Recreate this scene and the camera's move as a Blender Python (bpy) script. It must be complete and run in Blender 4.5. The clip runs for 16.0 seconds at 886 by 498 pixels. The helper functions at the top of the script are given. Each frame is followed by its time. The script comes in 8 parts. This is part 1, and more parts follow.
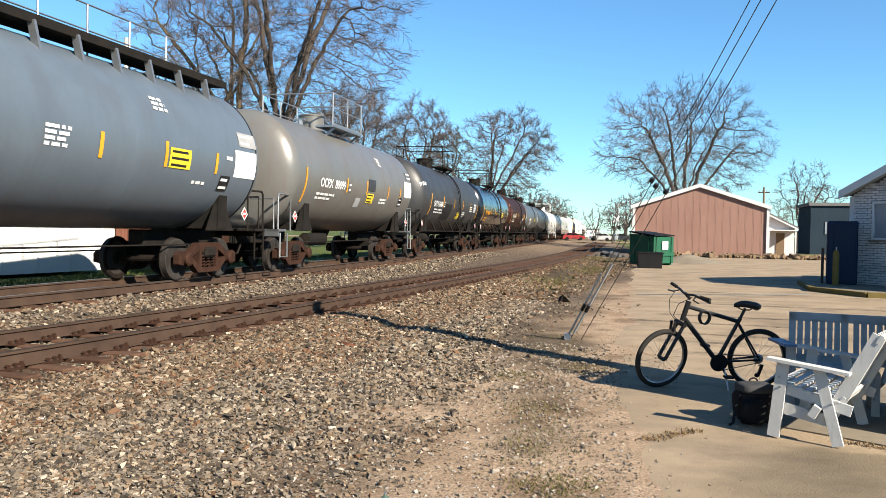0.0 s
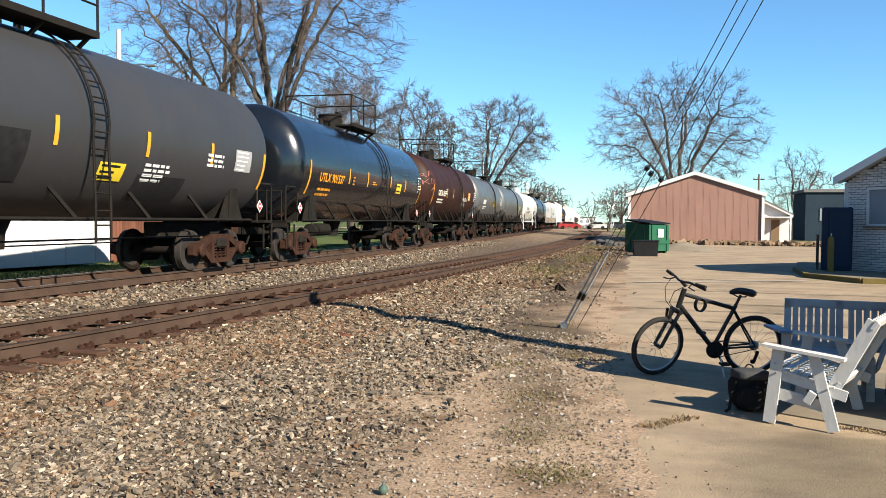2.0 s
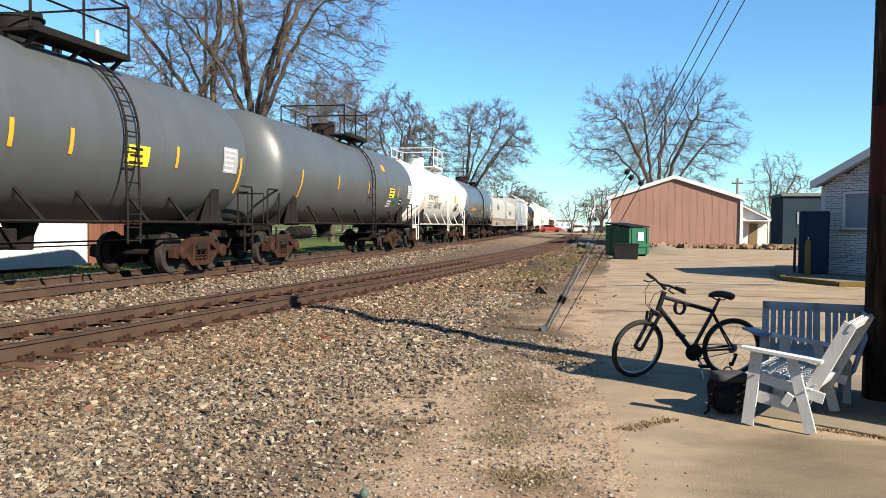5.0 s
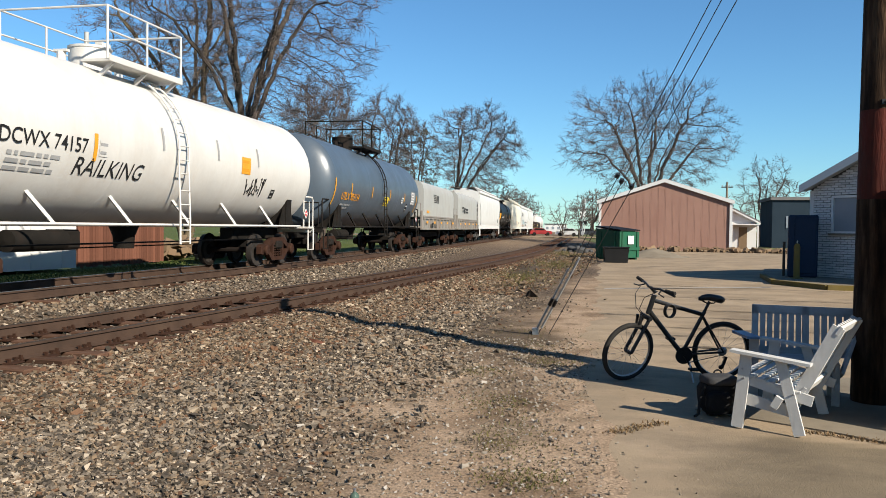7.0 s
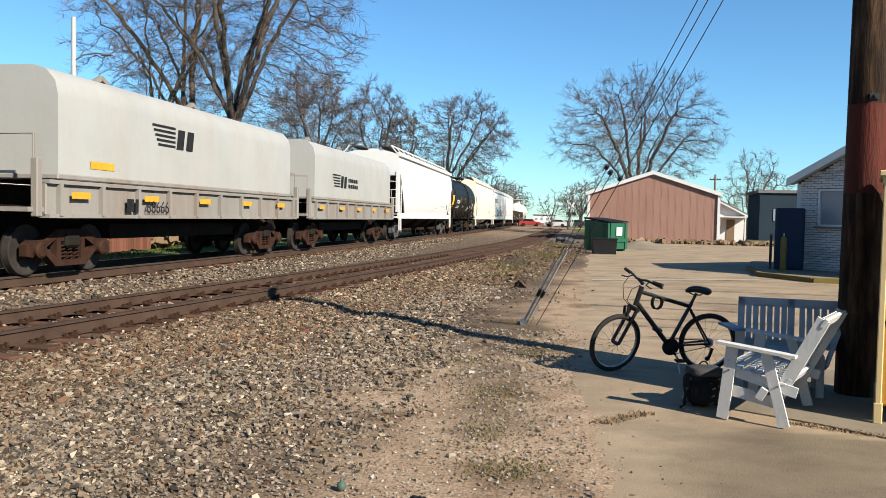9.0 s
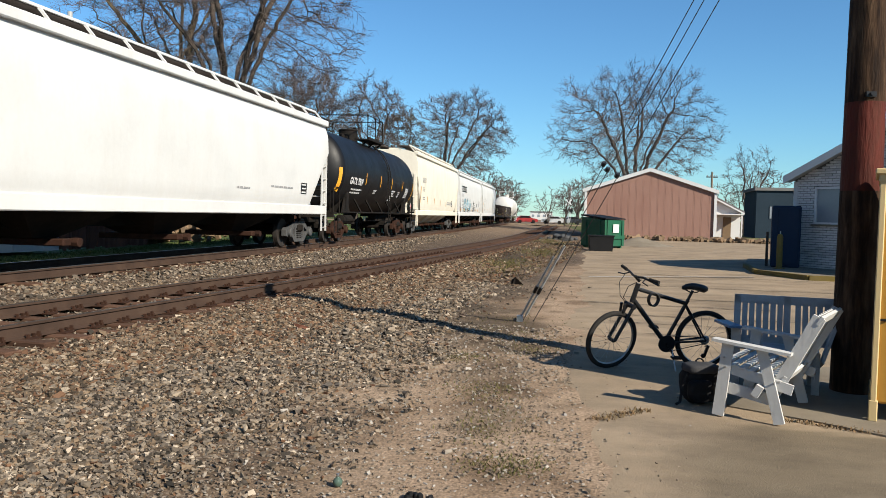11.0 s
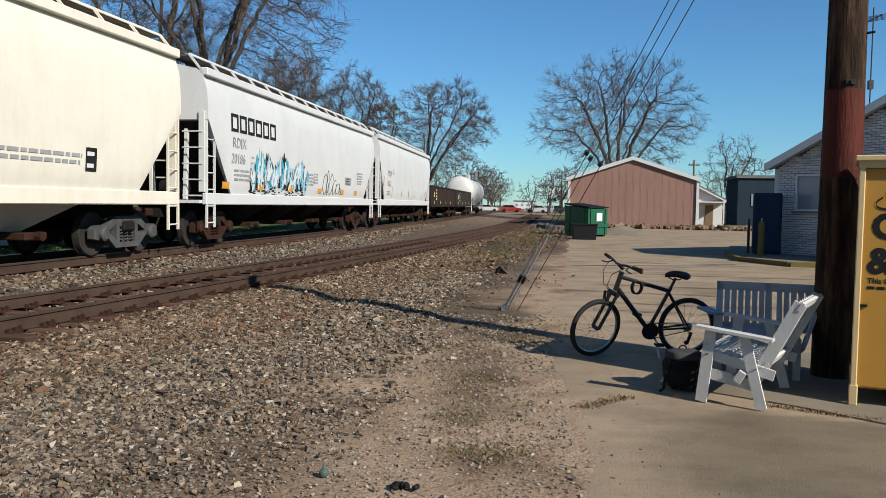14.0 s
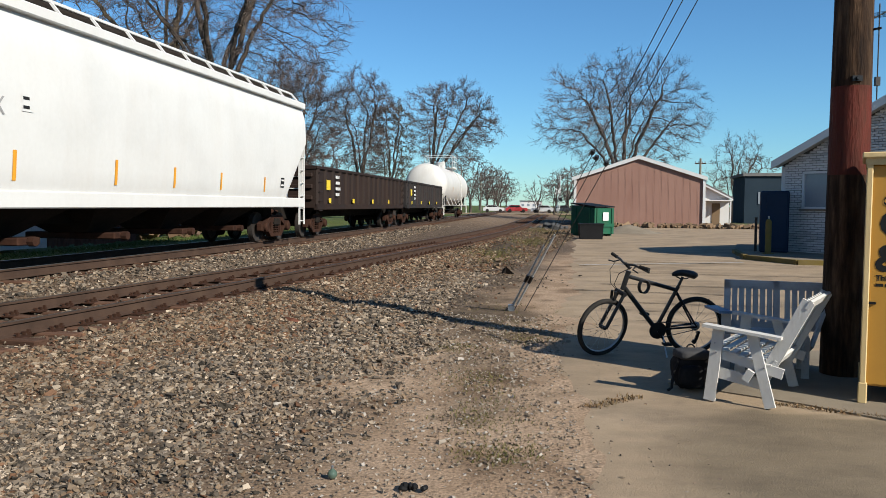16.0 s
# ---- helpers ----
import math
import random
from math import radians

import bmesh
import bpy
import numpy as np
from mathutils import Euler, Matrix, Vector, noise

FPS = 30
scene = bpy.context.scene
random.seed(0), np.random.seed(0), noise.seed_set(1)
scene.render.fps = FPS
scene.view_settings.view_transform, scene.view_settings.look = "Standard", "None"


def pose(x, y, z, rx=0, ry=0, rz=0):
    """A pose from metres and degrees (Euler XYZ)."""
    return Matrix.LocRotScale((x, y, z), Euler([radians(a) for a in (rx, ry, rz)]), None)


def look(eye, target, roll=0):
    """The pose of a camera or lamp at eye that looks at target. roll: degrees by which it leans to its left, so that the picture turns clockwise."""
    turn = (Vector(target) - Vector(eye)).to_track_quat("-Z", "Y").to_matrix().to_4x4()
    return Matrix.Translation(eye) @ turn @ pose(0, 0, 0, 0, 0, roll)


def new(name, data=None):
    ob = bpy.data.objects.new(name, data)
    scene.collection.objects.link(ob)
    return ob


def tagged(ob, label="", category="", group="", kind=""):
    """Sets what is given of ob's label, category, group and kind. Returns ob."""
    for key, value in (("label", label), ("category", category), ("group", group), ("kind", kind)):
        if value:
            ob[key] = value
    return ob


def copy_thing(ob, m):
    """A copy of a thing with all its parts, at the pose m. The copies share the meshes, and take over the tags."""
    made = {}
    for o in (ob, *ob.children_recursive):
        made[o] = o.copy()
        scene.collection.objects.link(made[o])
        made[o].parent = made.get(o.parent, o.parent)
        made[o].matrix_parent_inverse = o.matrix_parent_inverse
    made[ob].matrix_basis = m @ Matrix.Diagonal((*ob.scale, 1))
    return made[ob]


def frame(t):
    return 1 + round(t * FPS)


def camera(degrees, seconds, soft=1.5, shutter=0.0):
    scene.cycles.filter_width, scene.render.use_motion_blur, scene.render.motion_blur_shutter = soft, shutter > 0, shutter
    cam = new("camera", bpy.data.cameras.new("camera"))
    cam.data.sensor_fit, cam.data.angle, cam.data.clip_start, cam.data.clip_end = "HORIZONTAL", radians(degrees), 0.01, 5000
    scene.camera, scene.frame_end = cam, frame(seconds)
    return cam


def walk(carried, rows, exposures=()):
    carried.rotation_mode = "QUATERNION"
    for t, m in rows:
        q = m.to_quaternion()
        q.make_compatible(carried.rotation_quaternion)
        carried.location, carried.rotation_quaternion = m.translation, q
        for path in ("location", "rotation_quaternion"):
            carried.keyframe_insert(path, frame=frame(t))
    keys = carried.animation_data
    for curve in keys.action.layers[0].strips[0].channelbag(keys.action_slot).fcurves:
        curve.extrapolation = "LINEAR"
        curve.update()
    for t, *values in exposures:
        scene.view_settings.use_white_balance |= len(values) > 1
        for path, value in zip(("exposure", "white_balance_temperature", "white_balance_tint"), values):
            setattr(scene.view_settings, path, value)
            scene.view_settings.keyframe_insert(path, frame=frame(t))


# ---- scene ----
from mathutils import geometry

# The camera is hand-held on one spot and pans slowly.
EYE = (0.0, 0.0, 1.68)
cam = camera(58.0, 16.0, soft=0.7)
PATH = [
    (0.0, 10.00, -1.30, -1.00), (0.5, 9.42, -0.84, -0.77), (1.0, 8.98, -1.48, -0.62), (1.5, 9.21, -1.99, -0.61),
    (2.0, 9.69, -2.03, -0.50), (2.5, 9.74, -2.60, -0.83), (3.0, 9.77, -2.20, -0.75), (3.5, 9.07, -1.95, -0.60),
    (4.0, 8.78, -1.81, -0.31), (4.8, 8.45, -1.80, -0.52), (5.6, 8.05, -1.78, -0.80), (6.5, 7.75, -1.76, -0.98), (7.0, 7.69, -1.56, -0.68),
    (7.5, 7.62, -0.93, -1.20), (8.0, 7.31, -0.92, -1.10), (8.5, 7.27, -1.44, -1.09), (9.0, 6.90, -2.26, -1.16),
    (10.2, 6.72, -2.48, -1.32), (11.5, 6.55, -2.52, -1.45), (12.0, 5.85, -2.45, -1.19), (12.5, 5.89, -2.93, -1.41), (13.0, 5.35, -2.76, -1.31),
    (13.5, 4.80, -3.45, -1.33), (14.0, 5.52, -3.21, -0.90), (14.5, 6.02, -2.60, -0.77), (15.0, 6.36, -2.52, -0.60),
    (15.5, 6.10, -2.99, -0.65), (16.0, 5.95, -3.16, -0.40),
]
walk(cam, [(t, pose(*EYE, 90 + pitch, roll, yaw)) for t, yaw, pitch, roll in PATH],
     exposures=[(0.0, 1.52, 6420, 10), (4.0, 1.53, 6500, 10), (6.5, 1.24, 6400, 10), (7.0, 1.05, 6330, 10), (7.5, 1.00, 6330, 10), (9.0, 1.26, 6330, 10),
                (11.5, 0.95, 6200, 10), (12.0, 0.98, 6150, 10), (12.5, 1.10, 6080, 10), (13.5, 0.73, 6000, 10), (14.0, 0.68, 5980, 10), (14.5, 0.80, 6020, 10), (16.0, 0.86, 6080, 10)])

# ---- light ----
SUN_WAY = Vector((0.79, -0.61, 0.0)).normalized()      # towards the sun, on the plan
SUN_UP = radians(32.0)
world = bpy.data.worlds.new("sky")
scene.world = world
world.use_nodes = True
wn = world.node_tree
sky = wn.nodes.new("ShaderNodeTexSky")
sky.sky_type, sky.sun_disc = "NISHITA", False
sky.sun_elevation, sky.sun_rotation = SUN_UP, math.atan2(SUN_WAY.x, SUN_WAY.y)
sky.air_density, sky.dust_density, sky.ozone_density = 1.0, 0.1, 2.0
back = wn.nodes["Background"]
tint = wn.nodes.new("ShaderNodeVectorMath")
tint.operation = "MULTIPLY"
tint.inputs[1].default_value = (0.610, 0.965, 1.18)
wn.links.new(sky.outputs["Color"], tint.inputs[0])
wn.links.new(tint.outputs[0], back.inputs["Color"])
back.inputs["Strength"].default_value = 0.0575
sun_data = bpy.data.lights.new("sun", "SUN")
sun_data.energy, sun_data.angle, sun_data.color = 5.0, radians(0.53), (1.0, 0.90, 0.74)
sun = new("sun", sun_data)
sun.matrix_world = look((0, 0, 40), Vector((0, 0, 40)) - (SUN_WAY * math.cos(SUN_UP) + Vector((0, 0, math.sin(SUN_UP)))))

# ---- plan: two tracks, y runs along the line ----
ZN, ZT = 0.28, 0.50                                     # rail tops: siding, main line
BACK_Y, FAR_Y = -330.0, 420.0


def bend(y, a, b, c, y0, y1):
    """x of a track's centre line: straight, bent between y0 and y1, straight."""
    q = min(max(y, y0), y1)
    return a + b * q + c * q * q + (y - q) * (b + 2 * c * q)


def x_near(y):
    return bend(y, -8.38, 0.196, -0.00115, 0.0, 66.0)


def x_train(y):
    return bend(y, -10.959, 0.094, -0.00072, 0.0, 46.0)


# ---- materials ----
TONE = 0.64

def material(name, colours, scale=3.0, rough=0.7, metal=0.0, bump=0.0, bump_scale=40.0, grain=0.0, stretch=(1, 1, 1),
             island=0.0, spread=0.55, coat=0.0, dirt=None, dirt_amount=0.0, dirt_scale=1.2, dirt_stretch=(1, 1, 1), rough_vary=0.12, random_tint=0.0):
    """A procedural surface: two or three colours mixed by noise at two scales, dirt in patches, and fine relief."""
    m = bpy.data.materials.new(name)
    m.use_nodes = True
    nt = m.node_tree
    b = nt.nodes["Principled BSDF"]
    tc = nt.nodes.new("ShaderNodeTexCoord")

    def mapped(st):
        mp = nt.nodes.new("ShaderNodeMapping")
        mp.inputs["Scale"].default_value = st
        nt.links.new(tc.outputs["Object"], mp.inputs["Vector"])
        return mp.outputs["Vector"]

    def noise_at(sc, st=(1, 1, 1), detail=5.0, r=0.6):
        n = nt.nodes.new("ShaderNodeTexNoise")
        n.inputs["Scale"].default_value, n.inputs["Detail"].default_value, n.inputs["Roughness"].default_value = sc, detail, r
        nt.links.new(mapped(st), n.inputs["Vector"])
        return n.outputs["Fac"]

    ramp = nt.nodes.new("ShaderNodeValToRGB")
    e = ramp.color_ramp.elements
    n = len(colours)
    lo, hi = 0.5 - spread / 2, 0.5 + spread / 2
    while len(e) < max(n, 2):
        e.new(0.5)
    for i in range(len(e)):
        c = [v * TONE for v in colours[min(i, n - 1)]]
        e[i].position = lo + (hi - lo) * i / max(len(e) - 1, 1)
        e[i].color = (*c, 1)
    fac = noise_at(scale, stretch)
    if island:
        geo = nt.nodes.new("ShaderNodeNewGeometry")
        ramp.color_ramp.interpolation = "CONSTANT" if n > 4 else "LINEAR"
        for i in range(len(e)):
            e[i].position = i / len(e) if n > 4 else i / max(len(e) - 1, 1)
        mx = nt.nodes.new("ShaderNodeMix")
        mx.inputs[0].default_value = island
        nt.links.new(fac, mx.inputs[2])
        nt.links.new(geo.outputs["Random Per Island"], mx.inputs[3])
        fac = mx.outputs[0]
    nt.links.new(fac, ramp.inputs["Fac"])
    out = ramp.outputs["Color"]
    if dirt:
        mask = nt.nodes.new("ShaderNodeMapRange")
        mask.inputs["From Min"].default_value, mask.inputs["From Max"].default_value = 0.45, 0.75
        mask.inputs["To Max"].default_value = dirt_amount
        nt.links.new(noise_at(dirt_scale, dirt_stretch, 8.0, 0.7), mask.inputs["Value"])
        mx = nt.nodes.new("ShaderNodeMix")
        mx.data_type = "RGBA"
        nt.links.new(mask.outputs["Result"], mx.inputs[0])
        nt.links.new(out, mx.inputs[6])
        mx.inputs[7].default_value = (*[v * TONE for v in dirt], 1)
        out = mx.outputs[2]
    if grain:
        g = nt.nodes.new("ShaderNodeMapRange")
        g.inputs["To Min"].default_value, g.inputs["To Max"].default_value = 1 - grain, 1 + grain
        nt.links.new(noise_at(bump_scale * 1.7, stretch, 3.0), g.inputs["Value"])
        mx = nt.nodes.new("ShaderNodeVectorMath")
        mx.operation = "SCALE"
        nt.links.new(out, mx.inputs[0])
        nt.links.new(g.outputs["Result"], mx.inputs["Scale"])
        out = mx.outputs[0]
    if random_tint:
        info = nt.nodes.new("ShaderNodeObjectInfo")
        g = nt.nodes.new("ShaderNodeMapRange")
        g.inputs["To Min"].default_value, g.inputs["To Max"].default_value = 1 - random_tint, 1 + random_tint
        nt.links.new(info.outputs["Random"], g.inputs["Value"])
        mx = nt.nodes.new("ShaderNodeVectorMath")
        mx.operation = "SCALE"
        nt.links.new(out, mx.inputs[0])
        nt.links.new(g.outputs["Result"], mx.inputs["Scale"])
        out = mx.outputs[0]
    nt.links.new(out, b.inputs["Base Color"])
    rr = nt.nodes.new("ShaderNodeMapRange")
    rr.inputs["To Min"].default_value, rr.inputs["To Max"].default_value = max(rough - rough_vary, 0.02), min(rough + rough_vary, 1)
    nt.links.new(noise_at(scale * 2.3, stretch, 4.0), rr.inputs["Value"])
    nt.links.new(rr.outputs["Result"], b.inputs["Roughness"])
    b.inputs["Metallic"].default_value = metal
    b.inputs["Specular IOR Level"].default_value = 0.12 if rough >= 0.55 else 0.30
    b.inputs["Coat Weight"].default_value = coat
    b.inputs["Coat Roughness"].default_value = 0.08
    if bump:
        bp = nt.nodes.new("ShaderNodeBump")
        bp.inputs["Strength"].default_value, bp.inputs["Distance"].default_value = 1.0, bump
        nt.links.new(noise_at(bump_scale, stretch, 6.0), bp.inputs["Height"])
        nt.links.new(bp.outputs["Normal"], b.inputs["Normal"])
    return m


GRIME = (0.06, 0.048, 0.038)
RUST = (0.16, 0.062, 0.030)


def tank_paint(name, c, rough=0.45, coat=0.0, grime=0.45, grime_colour=GRIME, lighter=1.12, gloss=0.5):
    c2 = tuple(min(v * lighter, 0.9) for v in c)
    m = material(name, [tuple(v * 0.88 for v in c), c, c2], scale=0.55, rough=rough, coat=coat, bump=0.003, bump_scale=6.0, grain=0.05,
                    dirt=grime_colour, dirt_amount=grime, dirt_scale=1.6, dirt_stretch=(1, 1.0, 0.16))
    if rough < 0.55:
        m.node_tree.nodes["Principled BSDF"].inputs["Specular IOR Level"].default_value = gloss
    return m


MAT = {
    "grey_blue": tank_paint("grey_blue_paint", (0.118, 0.148, 0.182), 0.36, grime=0.30),
    "grey_warm": tank_paint("warm_grey_paint", (0.150, 0.150, 0.142), 0.36, grime=0.42, grime_colour=(0.15, 0.085, 0.05)),
    "grey_dark": tank_paint("dark_grey_paint", (0.038, 0.039, 0.042), 0.46, gloss=0.35, grime=0.30),
    "black_gloss": tank_paint("gloss_black_paint", (0.006, 0.008, 0.011), 0.22, coat=0.35, grime=0.08),
    "brown": tank_paint("brown_paint", (0.034, 0.0115, 0.0075), 0.55, grime=0.5, grime_colour=(0.035, 0.028, 0.025)),
    "grey_mid": tank_paint("mid_grey_paint", (0.088, 0.098, 0.104), 0.42, grime=0.38),
    "white_tank": tank_paint("white_tank_paint", (0.72, 0.70, 0.66), 0.45, grime=0.22, grime_colour=(0.40, 0.28, 0.18), lighter=1.05),
    "blue_grey": tank_paint("blue_grey_paint", (0.085, 0.114, 0.148), 0.38, grime=0.25),
    "coil_grey": tank_paint("light_grey_hood_paint", (0.425, 0.425, 0.399), 0.5, grime=0.30, grime_colour=(0.36, 0.27, 0.18), lighter=1.06),
    "coil_frame": tank_paint("worn_grey_frame_paint", (0.281, 0.265, 0.242), 0.6, grime=0.6, grime_colour=(0.20, 0.11, 0.06)),
    "white_hopper": tank_paint("white_hopper_paint", (0.74, 0.74, 0.72), 0.5, grime=0.16, grime_colour=(0.5, 0.42, 0.34), lighter=1.04),
    "cream": tank_paint("cream_hopper_paint", (0.90, 0.84, 0.70), 0.5, grime=0.22, grime_colour=(0.5, 0.34, 0.2), lighter=1.05),
    "black_tank": tank_paint("matt_black_paint", (0.006, 0.006, 0.007), 0.5, gloss=0.2, grime=0.12, grime_colour=(0.06, 0.05, 0.045)),
    "gondola": tank_paint("rusty_brown_paint", (0.028, 0.019, 0.016), 0.7, grime=0.5, grime_colour=(0.06, 0.032, 0.02)),
    "gondola_dark": tank_paint("dark_gondola_paint", (0.027, 0.025, 0.025), 0.7, grime=0.5, grime_colour=(0.08, 0.045, 0.03)),
    # underframe grime, also the painted shade of hopper slopes and bays
    "under": material("grimy_shaded_underframe", [(0.008, 0.007, 0.006), (0.015, 0.013, 0.011), (0.025, 0.017, 0.013)], 3.0, 0.85, bump=0.004),
    "truck": material("rusty_cast_steel", [(0.016, 0.009, 0.007), (0.042, 0.019, 0.012), (0.062, 0.030, 0.019)], 4.0, 0.85, bump=0.004, grain=0.2),
    "truck_grey": material("grey_cast_steel", [(0.042, 0.042, 0.042), (0.084, 0.084, 0.084), (0.119, 0.119, 0.115)], 4.0, 0.8, bump=0.003),
    "wheel": material("wheel_steel", [(0.009, 0.007, 0.006), (0.020, 0.014, 0.011)], 5.0, 0.8, metal=0.0, bump=0.002),
    "tread": material("worn_wheel_rim", [(0.035, 0.030, 0.027), (0.075, 0.066, 0.060)], 8.0, 0.6, metal=0.3),
    "stripe": material("orange_reflective_tape", [(0.72, 0.30, 0.02), (0.85, 0.42, 0.03)], 5.0, 0.5, grain=0.05),
    "yellow": material("yellow_panel", [(0.78, 0.55, 0.02), (0.85, 0.65, 0.05)], 5.0, 0.5, grain=0.05),
    "white_mark": material("white_marking_paint", [(0.70, 0.70, 0.69), (0.80, 0.80, 0.79)], 6.0, 0.6, grain=0.08),
    "black_mark": material("black_marking_paint", [(0.012, 0.012, 0.013), (0.03, 0.03, 0.03)], 6.0, 0.6),
    "grey_mark": material("faded_grey_marking", [(0.30, 0.30, 0.30), (0.42, 0.42, 0.42)], 6.0, 0.7),
    "orange_mark": material("orange_marking_paint", [(0.70, 0.28, 0.02), (0.82, 0.36, 0.03)], 6.0, 0.6),
    "red_mark": material("red_placard", [(0.55, 0.03, 0.03), (0.65, 0.05, 0.05)], 6.0, 0.5),
    "pink_mark": material("pale_red_chalk", [(0.26, 0.10, 0.085), (0.36, 0.15, 0.12)], 9.0, 0.9),
    "blue_mark": material("bright_blue_spray", [(0.05, 0.32, 0.45), (0.12, 0.50, 0.62)], 4.0, 0.6),
    "sky_mark": material("pale_blue_spray", [(0.25, 0.55, 0.68), (0.4, 0.66, 0.75)], 4.0, 0.6),
    "rail": material("brown_rail_steel", [(0.052, 0.034, 0.025), (0.080, 0.050, 0.036), (0.104, 0.067, 0.046)], 2.5, 0.75, bump=0.002, grain=0.12, metal=0.1),
    "rail_top": material("polished_rail_head", [(0.26, 0.24, 0.23), (0.40, 0.385, 0.37)], 3.0, 0.38, metal=0.85),
    "rail_dull": material("dull_rail_head", [(0.045, 0.034, 0.028), (0.09, 0.065, 0.05)], 3.0, 0.55, metal=0.4),
    "tie": material("weathered_tie_wood", [(0.058, 0.031, 0.020), (0.108, 0.058, 0.037), (0.167, 0.101, 0.069)], 3.0, 0.9, bump=0.01, bump_scale=14, stretch=(0.25, 3, 3), grain=0.25, random_tint=0.3),
    "plate": material("rusty_tie_plate", [(0.034, 0.017, 0.010), (0.067, 0.031, 0.019)], 6.0, 0.85, bump=0.003),
    "stone": material("ballast_stone", [(0.145, 0.104, 0.066), (0.196, 0.137, 0.088), (0.066, 0.049, 0.034), (0.225, 0.156, 0.100), (0.166, 0.090, 0.051), (0.145, 0.114, 0.082), (0.261, 0.187, 0.121), (0.109, 0.080, 0.056), (0.203, 0.114, 0.066), (0.055, 0.042, 0.030), (0.174, 0.127, 0.085), (0.406, 0.321, 0.230), (0.130, 0.070, 0.042), (0.218, 0.174, 0.127)],
                      9.0, 0.9, island=0.92, bump=0.004, bump_scale=60, grain=0.22),
    "stone_grey": material("grey_ballast_stone", [(0.177, 0.143, 0.107), (0.231, 0.184, 0.137), (0.073, 0.060, 0.048), (0.271, 0.220, 0.164), (0.136, 0.110, 0.085), (0.209, 0.155, 0.105), (0.323, 0.258, 0.192), (0.104, 0.084, 0.065), (0.251, 0.178, 0.115), (0.052, 0.044, 0.034), (0.188, 0.155, 0.123), (0.502, 0.412, 0.311)],
                           9.0, 0.9, island=0.92, bump=0.004, bump_scale=60, grain=0.22),
    "stone_rust": material("rust_stained_stone", [(0.095, 0.052, 0.034), (0.13, 0.072, 0.047), (0.065, 0.038, 0.027), (0.17, 0.115, 0.08)], 9.0, 0.9, island=0.9, grain=0.2),
    "pebble": material("tan_pebble", [(0.20, 0.155, 0.11), (0.27, 0.215, 0.16), (0.16, 0.125, 0.095), (0.33, 0.285, 0.23), (0.22, 0.16, 0.115), (0.42, 0.38, 0.33)], 9.0, 0.9, island=0.92),
    "asphalt": material("worn_pale_asphalt", [(0.324, 0.243, 0.159), (0.400, 0.306, 0.205), (0.475, 0.369, 0.252)], 0.45, 0.92, bump=0.006, bump_scale=70, grain=0.22,
                        dirt=(0.15, 0.118, 0.088), dirt_amount=0.8, dirt_scale=0.8, dirt_stretch=(0.8, 1.1, 1)),
    "concrete": material("old_concrete", [(0.232, 0.196, 0.145), (0.303, 0.255, 0.191)], 1.5, 0.9, bump=0.004, bump_scale=60, grain=0.15, dirt=(0.14, 0.11, 0.08), dirt_amount=0.6),
    "crack": material("dark_crack_filler", [(0.05, 0.042, 0.035), (0.08, 0.07, 0.055)], 3.0, 0.9),
    "line": material("worn_white_line", [(0.36, 0.33, 0.29), (0.55, 0.53, 0.50)], 3.0, 0.85, grain=0.2),
    "curb_yellow": material("worn_yellow_kerb", [(0.17, 0.125, 0.035), (0.25, 0.185, 0.055)], 2.0, 0.85, grain=0.15, dirt=(0.15, 0.13, 0.1), dirt_amount=0.6),
    "bark": material("grey_brown_bark", [(0.045, 0.035, 0.029), (0.090, 0.072, 0.059), (0.15, 0.122, 0.100)], 3.0, 0.95, bump=0.01, bump_scale=12, stretch=(1, 1, 0.3)),
    "bark_tan": material("yellowish_tan_bark", [(0.075, 0.056, 0.034), (0.15, 0.115, 0.072), (0.23, 0.18, 0.115)], 3.0, 0.95, bump=0.01, bump_scale=12, stretch=(1, 1, 0.3)),
    "twig": material("grey_bare_twigs", [(0.095, 0.074, 0.064), (0.145, 0.114, 0.100), (0.20, 0.158, 0.138)], 0.5, 0.95),
    "evergreen": material("dull_evergreen_needles", [(0.045, 0.045, 0.022), (0.075, 0.070, 0.034)], 2.0, 0.95, island=0.5),
    "leaf_tan": material("dry_brown_leaves", [(0.17, 0.10, 0.05), (0.26, 0.17, 0.09), (0.12, 0.10, 0.05)], 4.0, 0.95, island=0.8),
    "grass": material("spring_grass", [(0.05, 0.075, 0.018), (0.08, 0.12, 0.03), (0.14, 0.15, 0.05)], 2.0, 0.95, island=0.8),
    "dry_grass": material("dry_grass_blades", [(0.11, 0.10, 0.035), (0.16, 0.135, 0.055), (0.075, 0.085, 0.028)], 2.0, 0.95, island=0.8),
    "white_wood": material("white_painted_wood", [(0.607, 0.589, 0.552), (0.699, 0.685, 0.653)], 3.0, 0.6, bump=0.002, bump_scale=30, stretch=(1, 1, 0.2), dirt=(0.42, 0.38, 0.32), dirt_amount=0.35, dirt_scale=5, grain=0.04),
    "grey_wood": material("grey_painted_wood", [(0.459, 0.459, 0.452), (0.608, 0.608, 0.594)], 3.0, 0.65, bump=0.002, bump_scale=30, grain=0.06, dirt=(0.10, 0.09, 0.08), dirt_amount=0.3, dirt_scale=4),
    # blue base colour imitates sky reflected in a glossy armrest
    "blue_wood": material("wood_with_painted_sky_sheen", [(0.10, 0.19, 0.32), (0.14, 0.25, 0.40)], 3.0, 0.5, grain=0.05),
    "black_metal": material("black_bike_paint", [(0.010, 0.010, 0.011), (0.02, 0.02, 0.02)], 6.0, 0.35),
